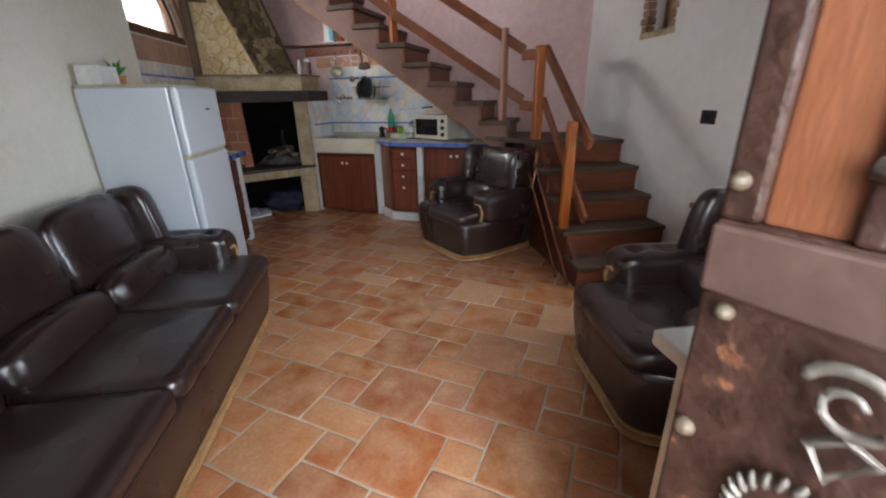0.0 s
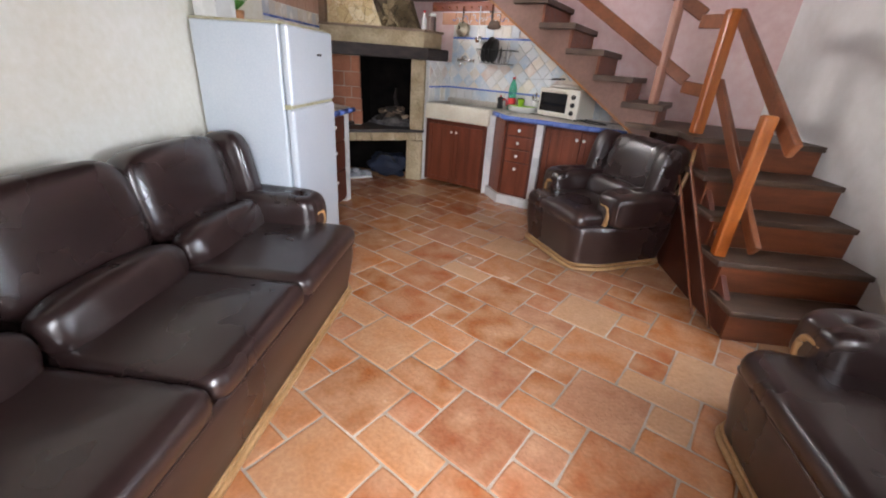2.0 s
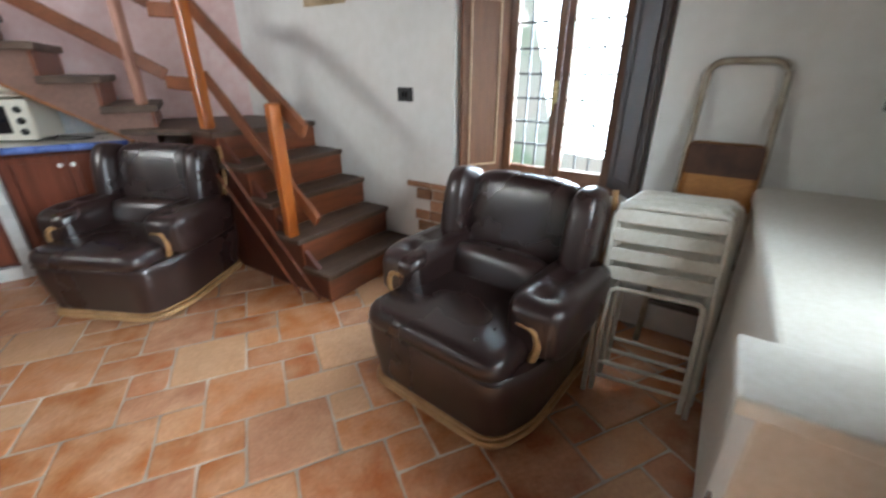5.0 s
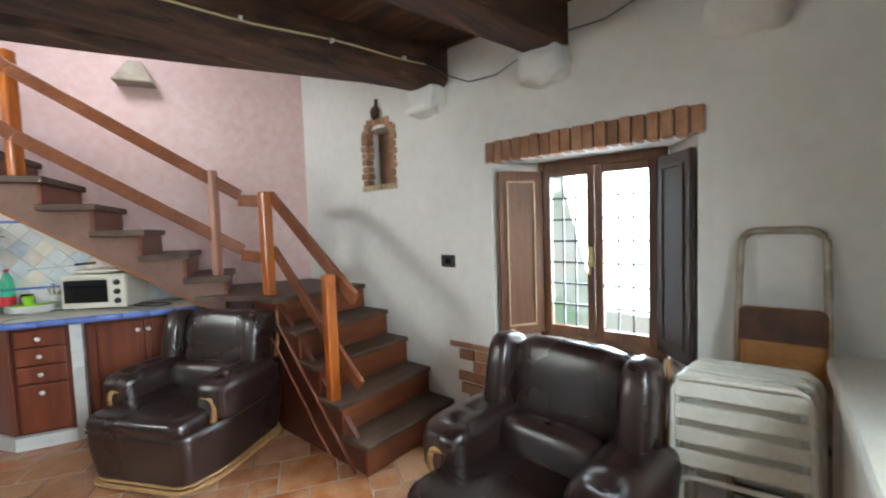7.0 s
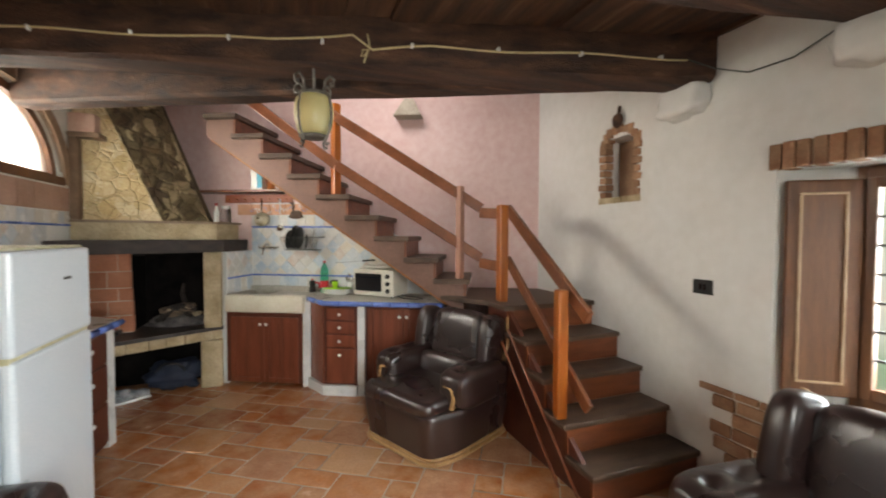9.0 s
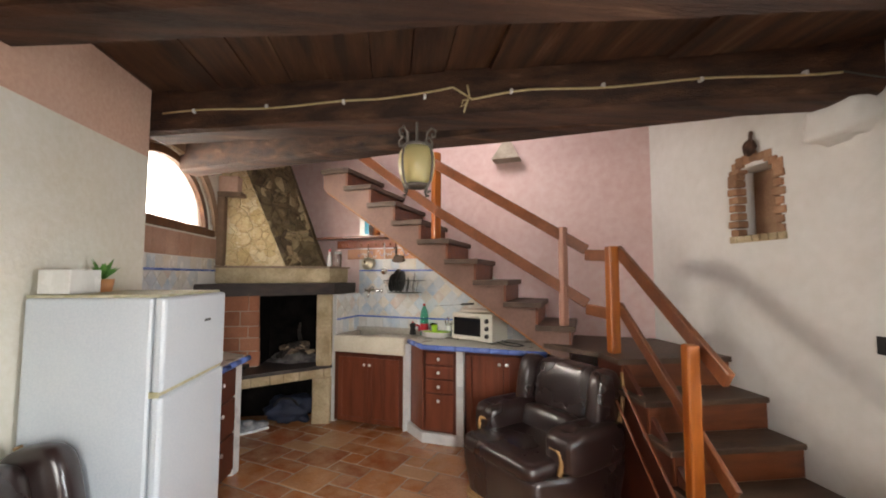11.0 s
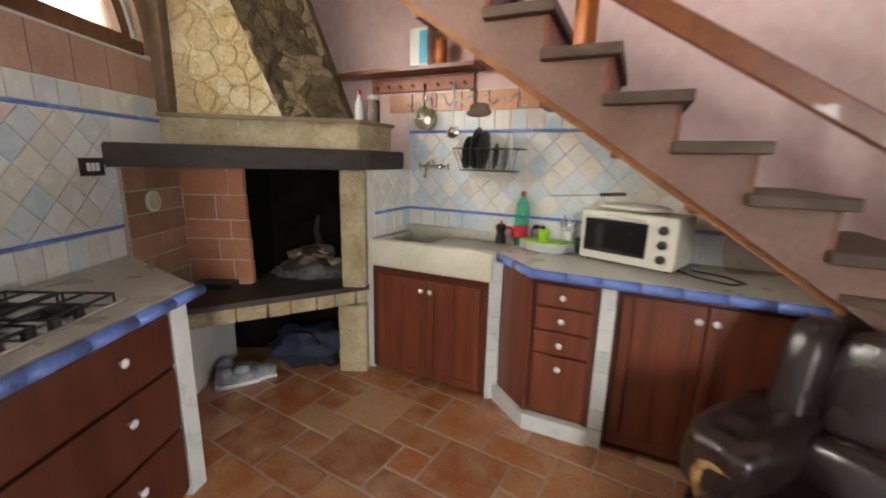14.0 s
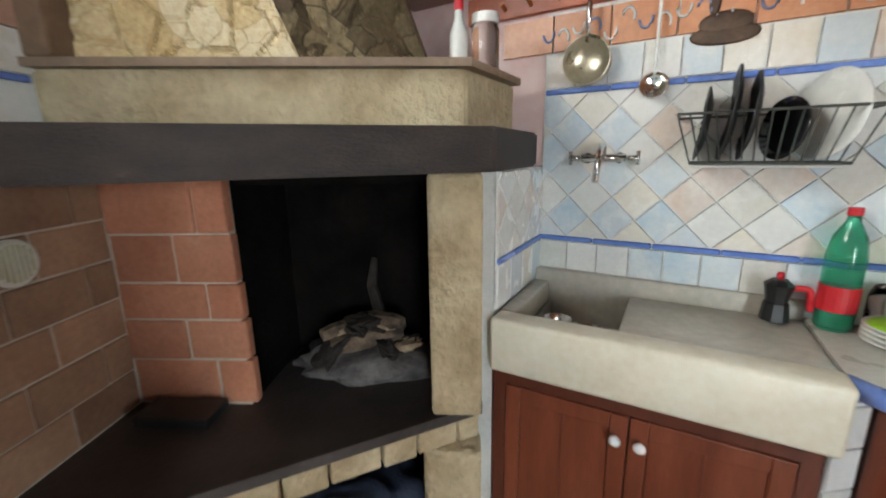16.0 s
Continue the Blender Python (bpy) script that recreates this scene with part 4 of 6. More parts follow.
for r in range(6):
    z0, z1 = 0.582 + 0.1198 * r, 0.582 + 0.1198 * (r + 1)
    cuts = [4.868, 5.02, 5.23, 5.322] if r % 2 else [4.868, 5.11, 5.322]
    for c0, c1 in zip(cuts, cuts[1:]):
        part("brick", box(B(), (-2.15, c0 + 0.003, z0 + 0.003), (-2.132 + 0.003 * (r % 2), c1 - 0.003, z1 - 0.003), 0.004), M_DARKBRICK, fire)
vent = B()
vm = Matrix.Translation((-2.131, 5.055, 1.12)) @ Matrix.Rotation(radians(90), 4, "Y")
lathe(vent, [(0.056, 0.0), (0.056, 0.010), (0.048, 0.013)], (0, 0, 0), 28, vm)
vp = part("vent_cover", vent, M_OFFWHITE, fire, "round cream vent cover")
for k in range(-3, 4):
    h = math.sqrt(0.045 ** 2 - (k * 0.012) ** 2)
    part("slat", box(B(), (-2.1185, 5.055 + k * 0.012 - 0.003, 1.12 - h), (-2.115, 5.055 + k * 0.012 + 0.003, 1.12 + h)), M_YELLOWED, vp)
# mantel beam, mantel stones, hood
bm = B()
prism(bm, [(-2.16, 4.79), (-1.006, 5.27), (-0.830, 5.69), (-1.10, 5.80), (-2.16, 5.80)], 1.304, 1.418)
bmesh.ops.bevel(bm, geom=list(bm.edges), offset=0.008, segments=2, affect="EDGES")
part("mantel_beam", bm, M_BURNT, fire, "sooty black mantel beam")
front = [Vector((-2.16, 5.225)), Vector((-1.08, 5.366)), Vector((-0.915, 5.69))]
for a, b, n in ((front[0], front[1], 1), (front[1], front[2], 1)):
    d = (b - a).normalized()
    nrm = Vector((-d.y, d.x))
    for k in range(n):
        p, q = a + (b - a) * k / n + d * 0.003, a + (b - a) * (k + 1) / n - d * 0.003
        off = nrm * (0.006 * ((k * 3) % 3))
        bm = prism(B(), [tuple(p + off), tuple(q + off), tuple(q + nrm * 0.16), tuple(p + nrm * 0.16)], 1.420, 1.572)
        bmesh.ops.bevel(bm, geom=list(bm.edges), offset=0.008, segments=2, affect="EDGES")
        part("mantel_stone", bm, M_STONE, fire)
part("mantel_slab", prism(B(), [(-2.16, 5.20), (-1.065, 5.343), (-0.895, 5.68), (-1.05, 5.77), (-2.16, 5.9)], 1.573, 1.594), mat("mantel_tile", (0.22, 0.15, 0.10), (0.32, 0.23, 0.16), 0.7, 6, 0.3, 50), fire, "thin terracotta slab on the mantel")


M_HOODTRIM = mat("brown_trim", (0.14, 0.085, 0.05), (0.25, 0.16, 0.10), 0.75, 6, 0.4, 40)


def rock_face(p00, p10, p11, p01, nu, nv, depth, cell, seed, crack):
    """A four-cornered face broken into irregular stones."""
    p00, p10, p11, p01 = (Vector(p) for p in (p00, p10, p11, p01))
    nrm = (p10 - p00).cross(p01 - p00).normalized()
    bm = B()
    grid = []
    for j in range(nv + 1):
        row = []
        for i in range(nu + 1):
            u, v = i / nu, j / nv
            p = (p00 * (1 - u) + p10 * u) * (1 - v) + (p01 * (1 - u) + p11 * u) * v
            dist, _ = noise.voronoi(p * cell + Vector((seed, seed * 2, 0)))
            gap = dist[1] - dist[0]
            lift = depth * (min(1.0, gap / crack) - 0.6) + depth * 0.5 * noise.noise(p * 9) + depth * 0.8 * noise.noise(p * 3.1 + Vector((seed, 0, 0)))
            edge = min(u, v, 1 - u, 1 - v) > 0.001
            row.append(bm.verts.new(p + nrm * (lift if edge else 0)))
        grid.append(row)
    for j in range(nv):
        for i in range(nu):
            bm.faces.new((grid[j][i], grid[j][i + 1], grid[j + 1][i + 1], grid[j + 1][i]))
    return bm


B0, B1, B2 = (-2.16, 5.27, 1.594), (-1.53, 5.40, 1.594), (-1.19, 5.70, 1.594)
T0, T1, T2 = (-2.16, 5.33, 2.80), (-2.03, 5.37, 2.80), (-1.63, 5.75, 2.80)
M_RUBBLE = rubble("pale_rubble", [(0.66, 0.51, 0.27), (0.72, 0.58, 0.35), (0.69, 0.54, 0.30), (0.76, 0.64, 0.42), (0.62, 0.46, 0.23)], (0.56, 0.41, 0.21), 9.0, 0.03, 0.25)
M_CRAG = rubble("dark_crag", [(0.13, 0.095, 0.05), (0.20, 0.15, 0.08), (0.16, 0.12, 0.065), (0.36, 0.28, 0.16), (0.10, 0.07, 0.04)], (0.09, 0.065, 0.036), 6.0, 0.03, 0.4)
hood_a = part("hood_front", rock_face(B0, B1, T1, T0, 90, 120, 0.017, 9.0, 3, 0.10), M_RUBBLE, fire, "pale irregular stone facing")
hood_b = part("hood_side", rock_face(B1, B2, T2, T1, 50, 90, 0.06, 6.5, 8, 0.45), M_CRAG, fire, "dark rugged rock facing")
bm = B()
vs = [bm.verts.new(p) for p in (B0, B1, B2, (-1.17, 5.85, 1.594), (-2.16, 6.0, 1.594), T0, T1, T2, (-1.62, 5.9, 2.80), (-2.16, 6.0, 2.80))]
for i in range(5):
    j = (i + 1) % 5
    bm.faces.new((vs[i], vs[j], vs[5 + j], vs[5 + i]))
bmesh.ops.translate(bm, verts=bm.verts, vec=(-0.01, 0.03, 0))
part("hood_core", bm, M_ROCK, fire)

# lunette's brown frame and the shadow beside it, made as one dark strip
part("hood_strip", box(B(), (-2.158, 5.215, 1.596), (-2.085, 5.30, 2.29), 0.010), M_HOODTRIM, fire, "brown strip for the lunette's frame and the shadow beside it")
part("hood_ledge", box(B(), (-2.158, 5.205, 2.292), (-1.93, 5.40, 2.335), 0.008), M_HOODTRIM, fire, "brown wooden ledge across the hood")
part("hood_block", box(B(), (-2.158, 5.23, 2.336), (-1.97, 5.42, 2.50), 0.010), M_SALMON, fire, "salmon plastered block above the ledge")

# what lies in the hearth and under it
ash = thing("ash_heap", "grey ash heap in the fireplace", "ash")
bm = B()
cushion(bm, (-1.46, 5.57, 0.60), (0.50, 0.28, 0.15), 2.0, None, 30, 14, 0.5)
part("ash_mound", bm, mat("ash", (0.05, 0.045, 0.045), (0.20, 0.18, 0.17), 0.95, 14, 0.6, 60, c3=(0.34, 0.31, 0.29)), ash, "", True)
for k, (x, y, z, yaw, L, r) in enumerate([(-1.44, 5.56, 0.70, 20, 0.26, 0.035), (-1.40, 5.60, 0.755, -25, 0.20, 0.03), (-1.52, 5.59, 0.735, 40, 0.20, 0.028)]):
    log = thing("log", "half-burnt split log lying in the ash", "log", None, "burnt logs")
    bm = B()
    d = Vector((math.cos(radians(yaw)), math.sin(radians(yaw)), 0.10))
    tube(bm, [Vector((x, y, z)) + d * L * (q - 0.5) + Vector((0, 0, 0.008 * noise.noise((q * 6, k, 0)))) for q in (0, 0.2, 0.4, 0.6, 0.8, 1)], [r * 0.8, r, r * 1.1, r, r * 1.05, r * 0.7], 7)
    part("wood", bm, mat("charred_wood", (0.035, 0.025, 0.02), (0.26, 0.18, 0.12), 0.9, 16, 0.6, 60), log)
random.seed(31)
M_CHAR = mat("charred_chunk", (0.010, 0.008, 0.007), (0.05, 0.038, 0.030), 0.9, 18, 0.6, 70)
M_HUSK = mat("pale_scrap", (0.30, 0.20, 0.12), (0.55, 0.43, 0.30), 0.85, 12, 0.4, 60)
for k in range(14):
    pale = k in (3, 7, 11)
    ch = thing("paper_scrap" if pale else "charcoal", "crumpled scorched paper among the burnt logs" if pale else "broken piece of black charcoal in the hearth", "paper" if pale else "charcoal", None, "scorched papers" if pale else "charcoal in the hearth")
    a, r = random.uniform(0, 6.28), random.uniform(0.02, 0.20)
    hgt = 0.630 + 0.09 * max(0.0, 1 - r / 0.16) + 0.01 * (k % 3)
    sz = random.uniform(0.05, 0.09)
    bm = cushion(B(), (0, 0, 0), (sz * 1.7, sz, sz * 0.6), 3.4, Matrix.Translation((-1.46 + r * math.cos(a), 5.58 + 0.5 * r * math.sin(a), hgt + 0.035)) @ Matrix.Rotation(a, 4, "Z") @ Matrix.Rotation(random.uniform(-0.6, 0.6), 4, "Y"), 12, 8, 0.8)
    part("chunk", bm, M_HUSK if pale else M_CHAR, ch)
branch = thing("branch", "half-burnt branch standing up in the fireplace", "branch")
part("wood", tube(B(), [(-1.40, 5.63, 0.62), (-1.41, 5.64, 0.78), (-1.43, 5.63, 0.88), (-1.42, 5.65, 0.98)], [0.022, 0.024, 0.020, 0.012], 8), M_CHAR, branch)
tray = thing("metal_tray", "small black metal tray on the hearth slab", "tray")
part("pan", box(B(), (-2.06, 5.195, 0.579), (-1.83, 5.31, 0.615), 0.006), M_BLACK, tray)
bag = thing("cloth_bag", "dark blue crumpled bag under the fireplace", "bag")
bm = B()
cushion(bm, (-1.45, 5.40, 0.13), (0.42, 0.28, 0.26), 2.4, None, 36, 20, 0.5)
part("cloth", bm, mat("navy_cloth", (0.008, 0.012, 0.028), (0.02, 0.03, 0.06), 0.7, 9, 0.5, 70), bag, "", True)
part("strap", tube(B(), rounded([(-1.58, 5.29, 0.20), (-1.52, 5.27, 0.275), (-1.40, 5.27, 0.27), (-1.34, 5.29, 0.19)], 0.03), 0.010, 6), M_BLACK, bag, "black webbing strap", True)
for k, (x, y, a) in enumerate([(-1.80, 5.12, 30), (-1.72, 5.18, 35), (-1.84, 5.22, 20)]):
    shoe = thing("shoe", "grey and white trainer lying on the floor tiles", "shoe", pose(x, y, 0, 0, 0, a), "shoes under the fireplace")
    bm = B()
    cushion(bm, (0, 0, 0.05), (0.25, 0.085, 0.075), 2.6, None, 22, 12, 0.15)
    cushion(bm, (-0.07, 0, 0.085), (0.10, 0.075, 0.07), 2.4, None, 18, 10, 0.1)
    part("upper", bm, mat("grey_fabric", (0.10, 0.11, 0.13), (0.42, 0.43, 0.45), 0.8, 14, 0.3, 80), shoe, "", True)
    part("sole", box(B(), (-0.125, -0.042, 0.0), (0.125, 0.042, 0.022), 0.01), M_KNOB, shoe)


# ---- kitchen units along the back wall ----
def knob(parent, p, n):
    """A white porcelain knob at p that points along n on the plan."""
    a = math.atan2(n[1], n[0])
    m = Matrix.Translation(p) @ Matrix.Rotation(a, 4, "Z") @ Matrix.Rotation(radians(90), 4, "Y")
    return part("knob", lathe(B(), [(0.006, -0.002), (0.006, 0.010), (0.015, 0.016), (0.016, 0.022), (0.008, 0.028)], (0, 0, 0), 14, m), M_KNOB, parent, "white porcelain knob", True)


MB = Matrix(((BDIR.x, BNRM.x, 0, CORNER.x), (BDIR.y, BNRM.y, 0, CORNER.y), (0, 0, 1, 0), (0, 0, 0, 1)))


def wprism(bm, poly, z0, z1):
    return prism(bm, [bw(s, d) for s, d in poly], z0, z1)


def framed_door(parent, s0, s1, d, z0, z1, material, name="door", m=MB):
    """A cabinet door of stiles, rails and a grooved panel, its face d metres out."""
    f = 0.045
    door = part(name, box(B(), (s0 + f, d - 0.02, z0 + f), (s1 - f, d - 0.008, z1 - f), 0.003, m), material, parent)
    for a, b in ((s0, s0 + f), (s1 - f, s1)):
        part("stile", box(B(), (a, d - 0.02, z0), (b, d, z1), 0.003, m), material, door)
    for a, b in ((z0, z0 + f), (z1 - f, z1)):
        part("rail", box(B(), (s0 + f, d - 0.02, a), (s1 - f, d - 0.001, b), 0.003, m), material, door)
    c = (s0 + s1) / 2
    part("groove_bead", box(B(), (c - 0.004, d - 0.010, z0 + f), (c + 0.004, d - 0.005, z1 - f), 0.002, m), material, door)
    return door


sinkcab = thing("sink_cabinet", "reddish brown wooden sink cabinet with two grooved doors", "cabinet")
part("carcass", obox(B(), 2.262, 3.03, 0.02, 0.315, 0.03, 0.715), M_MAHOG_D, sinkcab)
bm = B()
obox(bm, 2.262, 2.30, 0.315, 0.345, 0.03, 0.715)
obox(bm, 2.99, 3.03, 0.315, 0.345, 0.03, 0.715)
obox(bm, 2.30, 2.99, 0.315, 0.345, 0.675, 0.715)
part("face_frame", bm, M_MAHOG_D, sinkcab)
for s0, s1, sk in ((2.303, 2.643, 2.615), (2.647, 2.987, 2.675)):
    dr = framed_door(sinkcab, s0, s1, 0.352, 0.035, 0.672, M_MAHOG)
    knob(dr, (*bw(sk, 0.352), 0.605), BNRM)
sink = thing("stone_sink", "pale marble slab sink with a shallow basin", "sink")
part("front_slab", obox(B(), 2.24, 3.035, 0.285, 0.375, 0.718, 0.885, 0.014), M_MARBLE, sink, "thick cream marble front slab", True)
M_DRAIN = mat("worn_marble", (0.36, 0.33, 0.27), (0.54, 0.50, 0.43), 0.4, 6, 0.2, 40)
part("drainboard", obox(B(), 2.24, 2.70, -0.07, 0.283, 0.80, 0.866, 0.008), M_DRAIN, sink, "worn grey drainboard", True)
bm = B()
obox(bm, 2.98, 3.035, -0.07, 0.283, 0.80, 0.883, 0.006)
obox(bm, 2.24, 3.035, -0.13, -0.072, 0.72, 0.925, 0.006)
part("upstand", bm, M_DRAIN, sink, "worn grey stone upstand", True)
bm = B()
obox(bm, 2.702, 2.978, -0.07, 0.283, 0.72, 0.735)
obox(bm, 2.702, 2.712, -0.07, 0.283, 0.735, 0.80)
obox(bm, 2.968, 2.978, -0.07, 0.283, 0.735, 0.80)
part("basin", bm, mat("stained_basin", (0.22, 0.20, 0.14), (0.40, 0.37, 0.28), 0.5, 9, 0.2, 40), sink, "stained basin")
sponge = thing("sponge", "yellow-green kitchen sponge lying in the sink", "sponge")
part("foam", obox(B(), 2.88, 2.965, 0.19, 0.27, 0.736, 0.80, 0.012), mat("sponge_foam", (0.34, 0.30, 0.03), (0.46, 0.42, 0.06), 0.9, 30, 0.5, 90), sponge)
for s, d, r in ((2.79, 0.17, 0.07), (2.90, 0.11, 0.05)):
    dish = thing("bowl", "used metal bowl lying in the sink", "bowl", None, "dishes in the sink")
    c = bw(s, d)
    part("body", lathe(B(), [(r * 0.5, 0), (r * 0.85, 0.03), (r, 0.075), (r * 0.94, 0.075), (r * 0.8, 0.035), (0.01, 0.01)], (*c, 0.736), 24), M_CHROME, dish, "", True)

tap = thing("wall_tap", "chrome two-handled wall tap over the sink", "tap")
bm = B()
c = Vector((*ww(2.82, 0.010), 1.33))
n3, b3 = Vector((BNRM.x, BNRM.y, 0)), Vector((BDIR.x, BDIR.y, 0))
tube(bm, [c - b3 * 0.07 + n3 * 0.04, c + b3 * 0.07 + n3 * 0.04], 0.014)
tube(bm, [c - b3 * 0.05, c - b3 * 0.05 + n3 * 0.04], 0.018)
tube(bm, [c + b3 * 0.05, c + b3 * 0.05 + n3 * 0.04], 0.018)
part("body", bm, M_CHROME, tap, "", True)
part("spout", tube(B(), rounded([c + n3 * 0.04, c + n3 * 0.05 + Vector((0, 0, 0.05)), c + n3 * 0.13 + Vector((0, 0, 0.02)), c + n3 * 0.17 - Vector((0, 0, 0.07))], 0.03), 0.010), M_CHROME, tap, "", True)
for sgn in (-1, 1):
    h = c + b3 * 0.075 * sgn + n3 * 0.04
    bm = B()
    tube(bm, [h, h + b3 * 0.03 * sgn], 0.009)
    tube(bm, [h + b3 * 0.03 * sgn - Vector((0, 0, 0.022)), h + b3 * 0.03 * sgn + Vector((0, 0, 0.022))], 0.007)
    part("handle", bm, M_CHROME, tap, "", True)

drawers = thing("drawer_cabinet", "reddish brown wooden drawer unit between white tiled posts", "cabinet")
part("carcass", wprism(B(), [(2.20, 0.02), (2.20, 0.27), (1.985, 0.47), (1.68, 0.47), (1.68, 0.02)], 0.09, 0.825), M_MAHOG_D, drawers)
a, b = Vector(bw(2.185, 0.305)), Vector(bw(1.99, 0.488))
m = Matrix.Translation((a.x, a.y, 0)) @ Matrix.Rotation(math.atan2(b.y - a.y, b.x - a.x), 4, "Z")
part("corner_panel", box(B(), (0.0, -0.008, 0.095), ((b - a).length, 0.010, 0.82), 0.003, m), M_MAHOG, drawers)
for z0, z1 in ((0.69, 0.80), (0.565, 0.68), (0.44, 0.555), (0.11, 0.43)):
    dw = part("drawer", obox(B(), 1.70, 1.965, 0.47, 0.492, z0, z1, 0.006), M_MAHOG, drawers)
    knob(dw, (*bw(1.835, 0.492), z1 - 0.055), BNRM)
part("drawer_stile", obox(B(), 1.67, 1.70, 0.47, 0.486, 0.09, 0.825), M_MAHOG_D, drawers)

doors_cab = thing("base_cabinet", "reddish brown wooden base cabinet with two doors under the stairs", "cabinet")
part("carcass", obox(B(), 0.90, 1.60, 0.02, 0.465, 0.03, 0.825), M_MAHOG_D, doors_cab)
for s0, s1, sk in ((0.92, 1.245, 1.215), (1.25, 1.575, 1.28)):
    dr = framed_door(doors_cab, s0, s1, 0.488, 0.05, 0.80, M_MAHOG)
    knob(dr, (*bw(sk, 0.488), 0.735), BNRM)

for poly, zb in (([(2.20, 0.10), (2.258, 0.10), (2.258, 0.345), (2.20, 0.30)], 0.83), ([(1.602, 0.10), (1.668, 0.10), (1.668, 0.498), (1.602, 0.498)], 0.83)):
    tp = struct("tiled_post", wprism(B(), poly, 0.0, zb), M_TILEWHITE, "narrow white tiled post between the kitchen units")
    q0, q1 = Vector(bw(*poly[2])), Vector(bw(*poly[3]))
    d2 = (q1 - q0).normalized()
    nn = Vector((d2.y, -d2.x))
    if nn.dot(BNRM) < 0:
        nn = -nn
    for k in range(8):
        z0, z1 = 0.004 + 0.103 * k, 0.101 + 0.103 * k
        bm = prism(B(), [tuple(q0), tuple(q1), tuple(q1 + nn * 0.006), tuple(q0 + nn * 0.006)], z0, z1)
        part("tile", bm, M_TILEWHITE, tp)
plinth = struct("plinth", wprism(B(), [(2.21, 0.27), (2.225, 0.32), (1.99, 0.515), (1.67, 0.512), (1.67, 0.46), (1.98, 0.46)], 0.0, 0.088), M_TILEWHITE, "white tiled plinth under the drawer unit")

top = thing("worktop", "pale tiled worktop with a rounded blue glazed edge", "worktop")
edge = [(2.235, 0.27), (1.985, 0.515), (0.88, 0.515)]
part("surface", wprism(B(), [(2.235, -0.095), (2.235, 0.26), (1.985, 0.50), (0.88, 0.50), (0.88, -0.04)], 0.828, 0.868), M_TOPTILE, top)
for p, q in zip(edge, edge[1:]):
    P, Q = Vector((*bw(*p), 0.847)), Vector((*bw(*q), 0.847))
    n = max(1, round((Q - P).length / 0.16))
    for k in range(n):
        u, v = P + (Q - P) * (k / n) + (Q - P).normalized() * 0.0015, P + (Q - P) * ((k + 1) / n) - (Q - P).normalized() * 0.0015
        part("edge_tile", tube(B(), [u, v], 0.023, 10), M_BLUE, top, "", True)

# ---- hob counter in the alcove ----
hobtop = thing("worktop", "pale tiled worktop with a blue glazed edge and a gas hob", "worktop")
F0, F1, F2 = Vector((-1.60, 3.56)), Vector((-1.55, 4.42)), Vector((-2.12, 4.84))
part("surface", prism(B(), [(XA + 0.004, 3.56), (F0.x - 0.02, F0.y), (F1.x - 0.02, F1.y - 0.01), (F2.x, F2.y), (XA + 0.004, 4.86)], 0.825, 0.865), M_TOPTILE, hobtop)
for p, q in ((F0, F1), (F1, F2)):
    P, Q = Vector((p.x, p.y, 0.842)), Vector((q.x, q.y, 0.842))
    n = max(1, round((Q - P).length / 0.16))
    for k in range(n):
        d = (Q - P).normalized() * 0.0015
        part("edge_tile", tube(B(), [P + (Q - P) * (k / n) + d, P + (Q - P) * ((k + 1) / n) - d], 0.023 if p is F0 else 0.010, 10), M_BLUE, hobtop, "", True)
hobcab = thing("drawer_cabinet", "dark reddish brown drawer unit under the hob", "cabinet")
part("carcass", prism(B(), [(XA + 0.01, 3.56), (-1.65, 3.56), (-1.60, 4.27), (XA + 0.01, 4.27)], 0.03, 0.822), M_MAHOG_D, hobcab)
u = Vector((0.05, 0.71)).normalized()
mh = Matrix(((u.x, u.y, 0, -1.65), (u.y, -u.x, 0, 3.56), (0, 0, 1, 0), (0, 0, 0, 1)))
for s0, s1 in ((0.02, 0.70),):
    for z0, z1 in ((0.60, 0.80), (0.34, 0.585), (0.06, 0.325)):
        dw = part("drawer", box(B(), (s0, 0.0, z0), (s1, 0.020, z1), 0.005, mh), M_MAHOG_D, hobcab)
        p = mh @ Vector((0.47, 0.020, z1 - 0.075))
        knob(dw, p, (u.y, -u.x))
hp = struct("tiled_post", prism(B(), [(-1.66, 4.28), (-1.59, 4.28), (-1.575, 4.355), (-1.70, 4.43)], 0, 0.822), M_TILEWHITE, "white tiled post at the end of the hob counter")
struct("wall_counter_end", prism(B(), [(-1.71, 4.38), (-1.70, 4.47), (XA + 0.002, 4.80), (XA + 0.002, 4.66)], 0, 0.822), M_WHITE, "white plastered end of the hob counter")
hob = thing("gas_hob", "old steel gas hob with black pan supports", "hob")
part("plate", box(B(), (-2.08, 3.62, 0.866), (-1.68, 4.22, 0.880), 0.005), M_CHROME, hob)
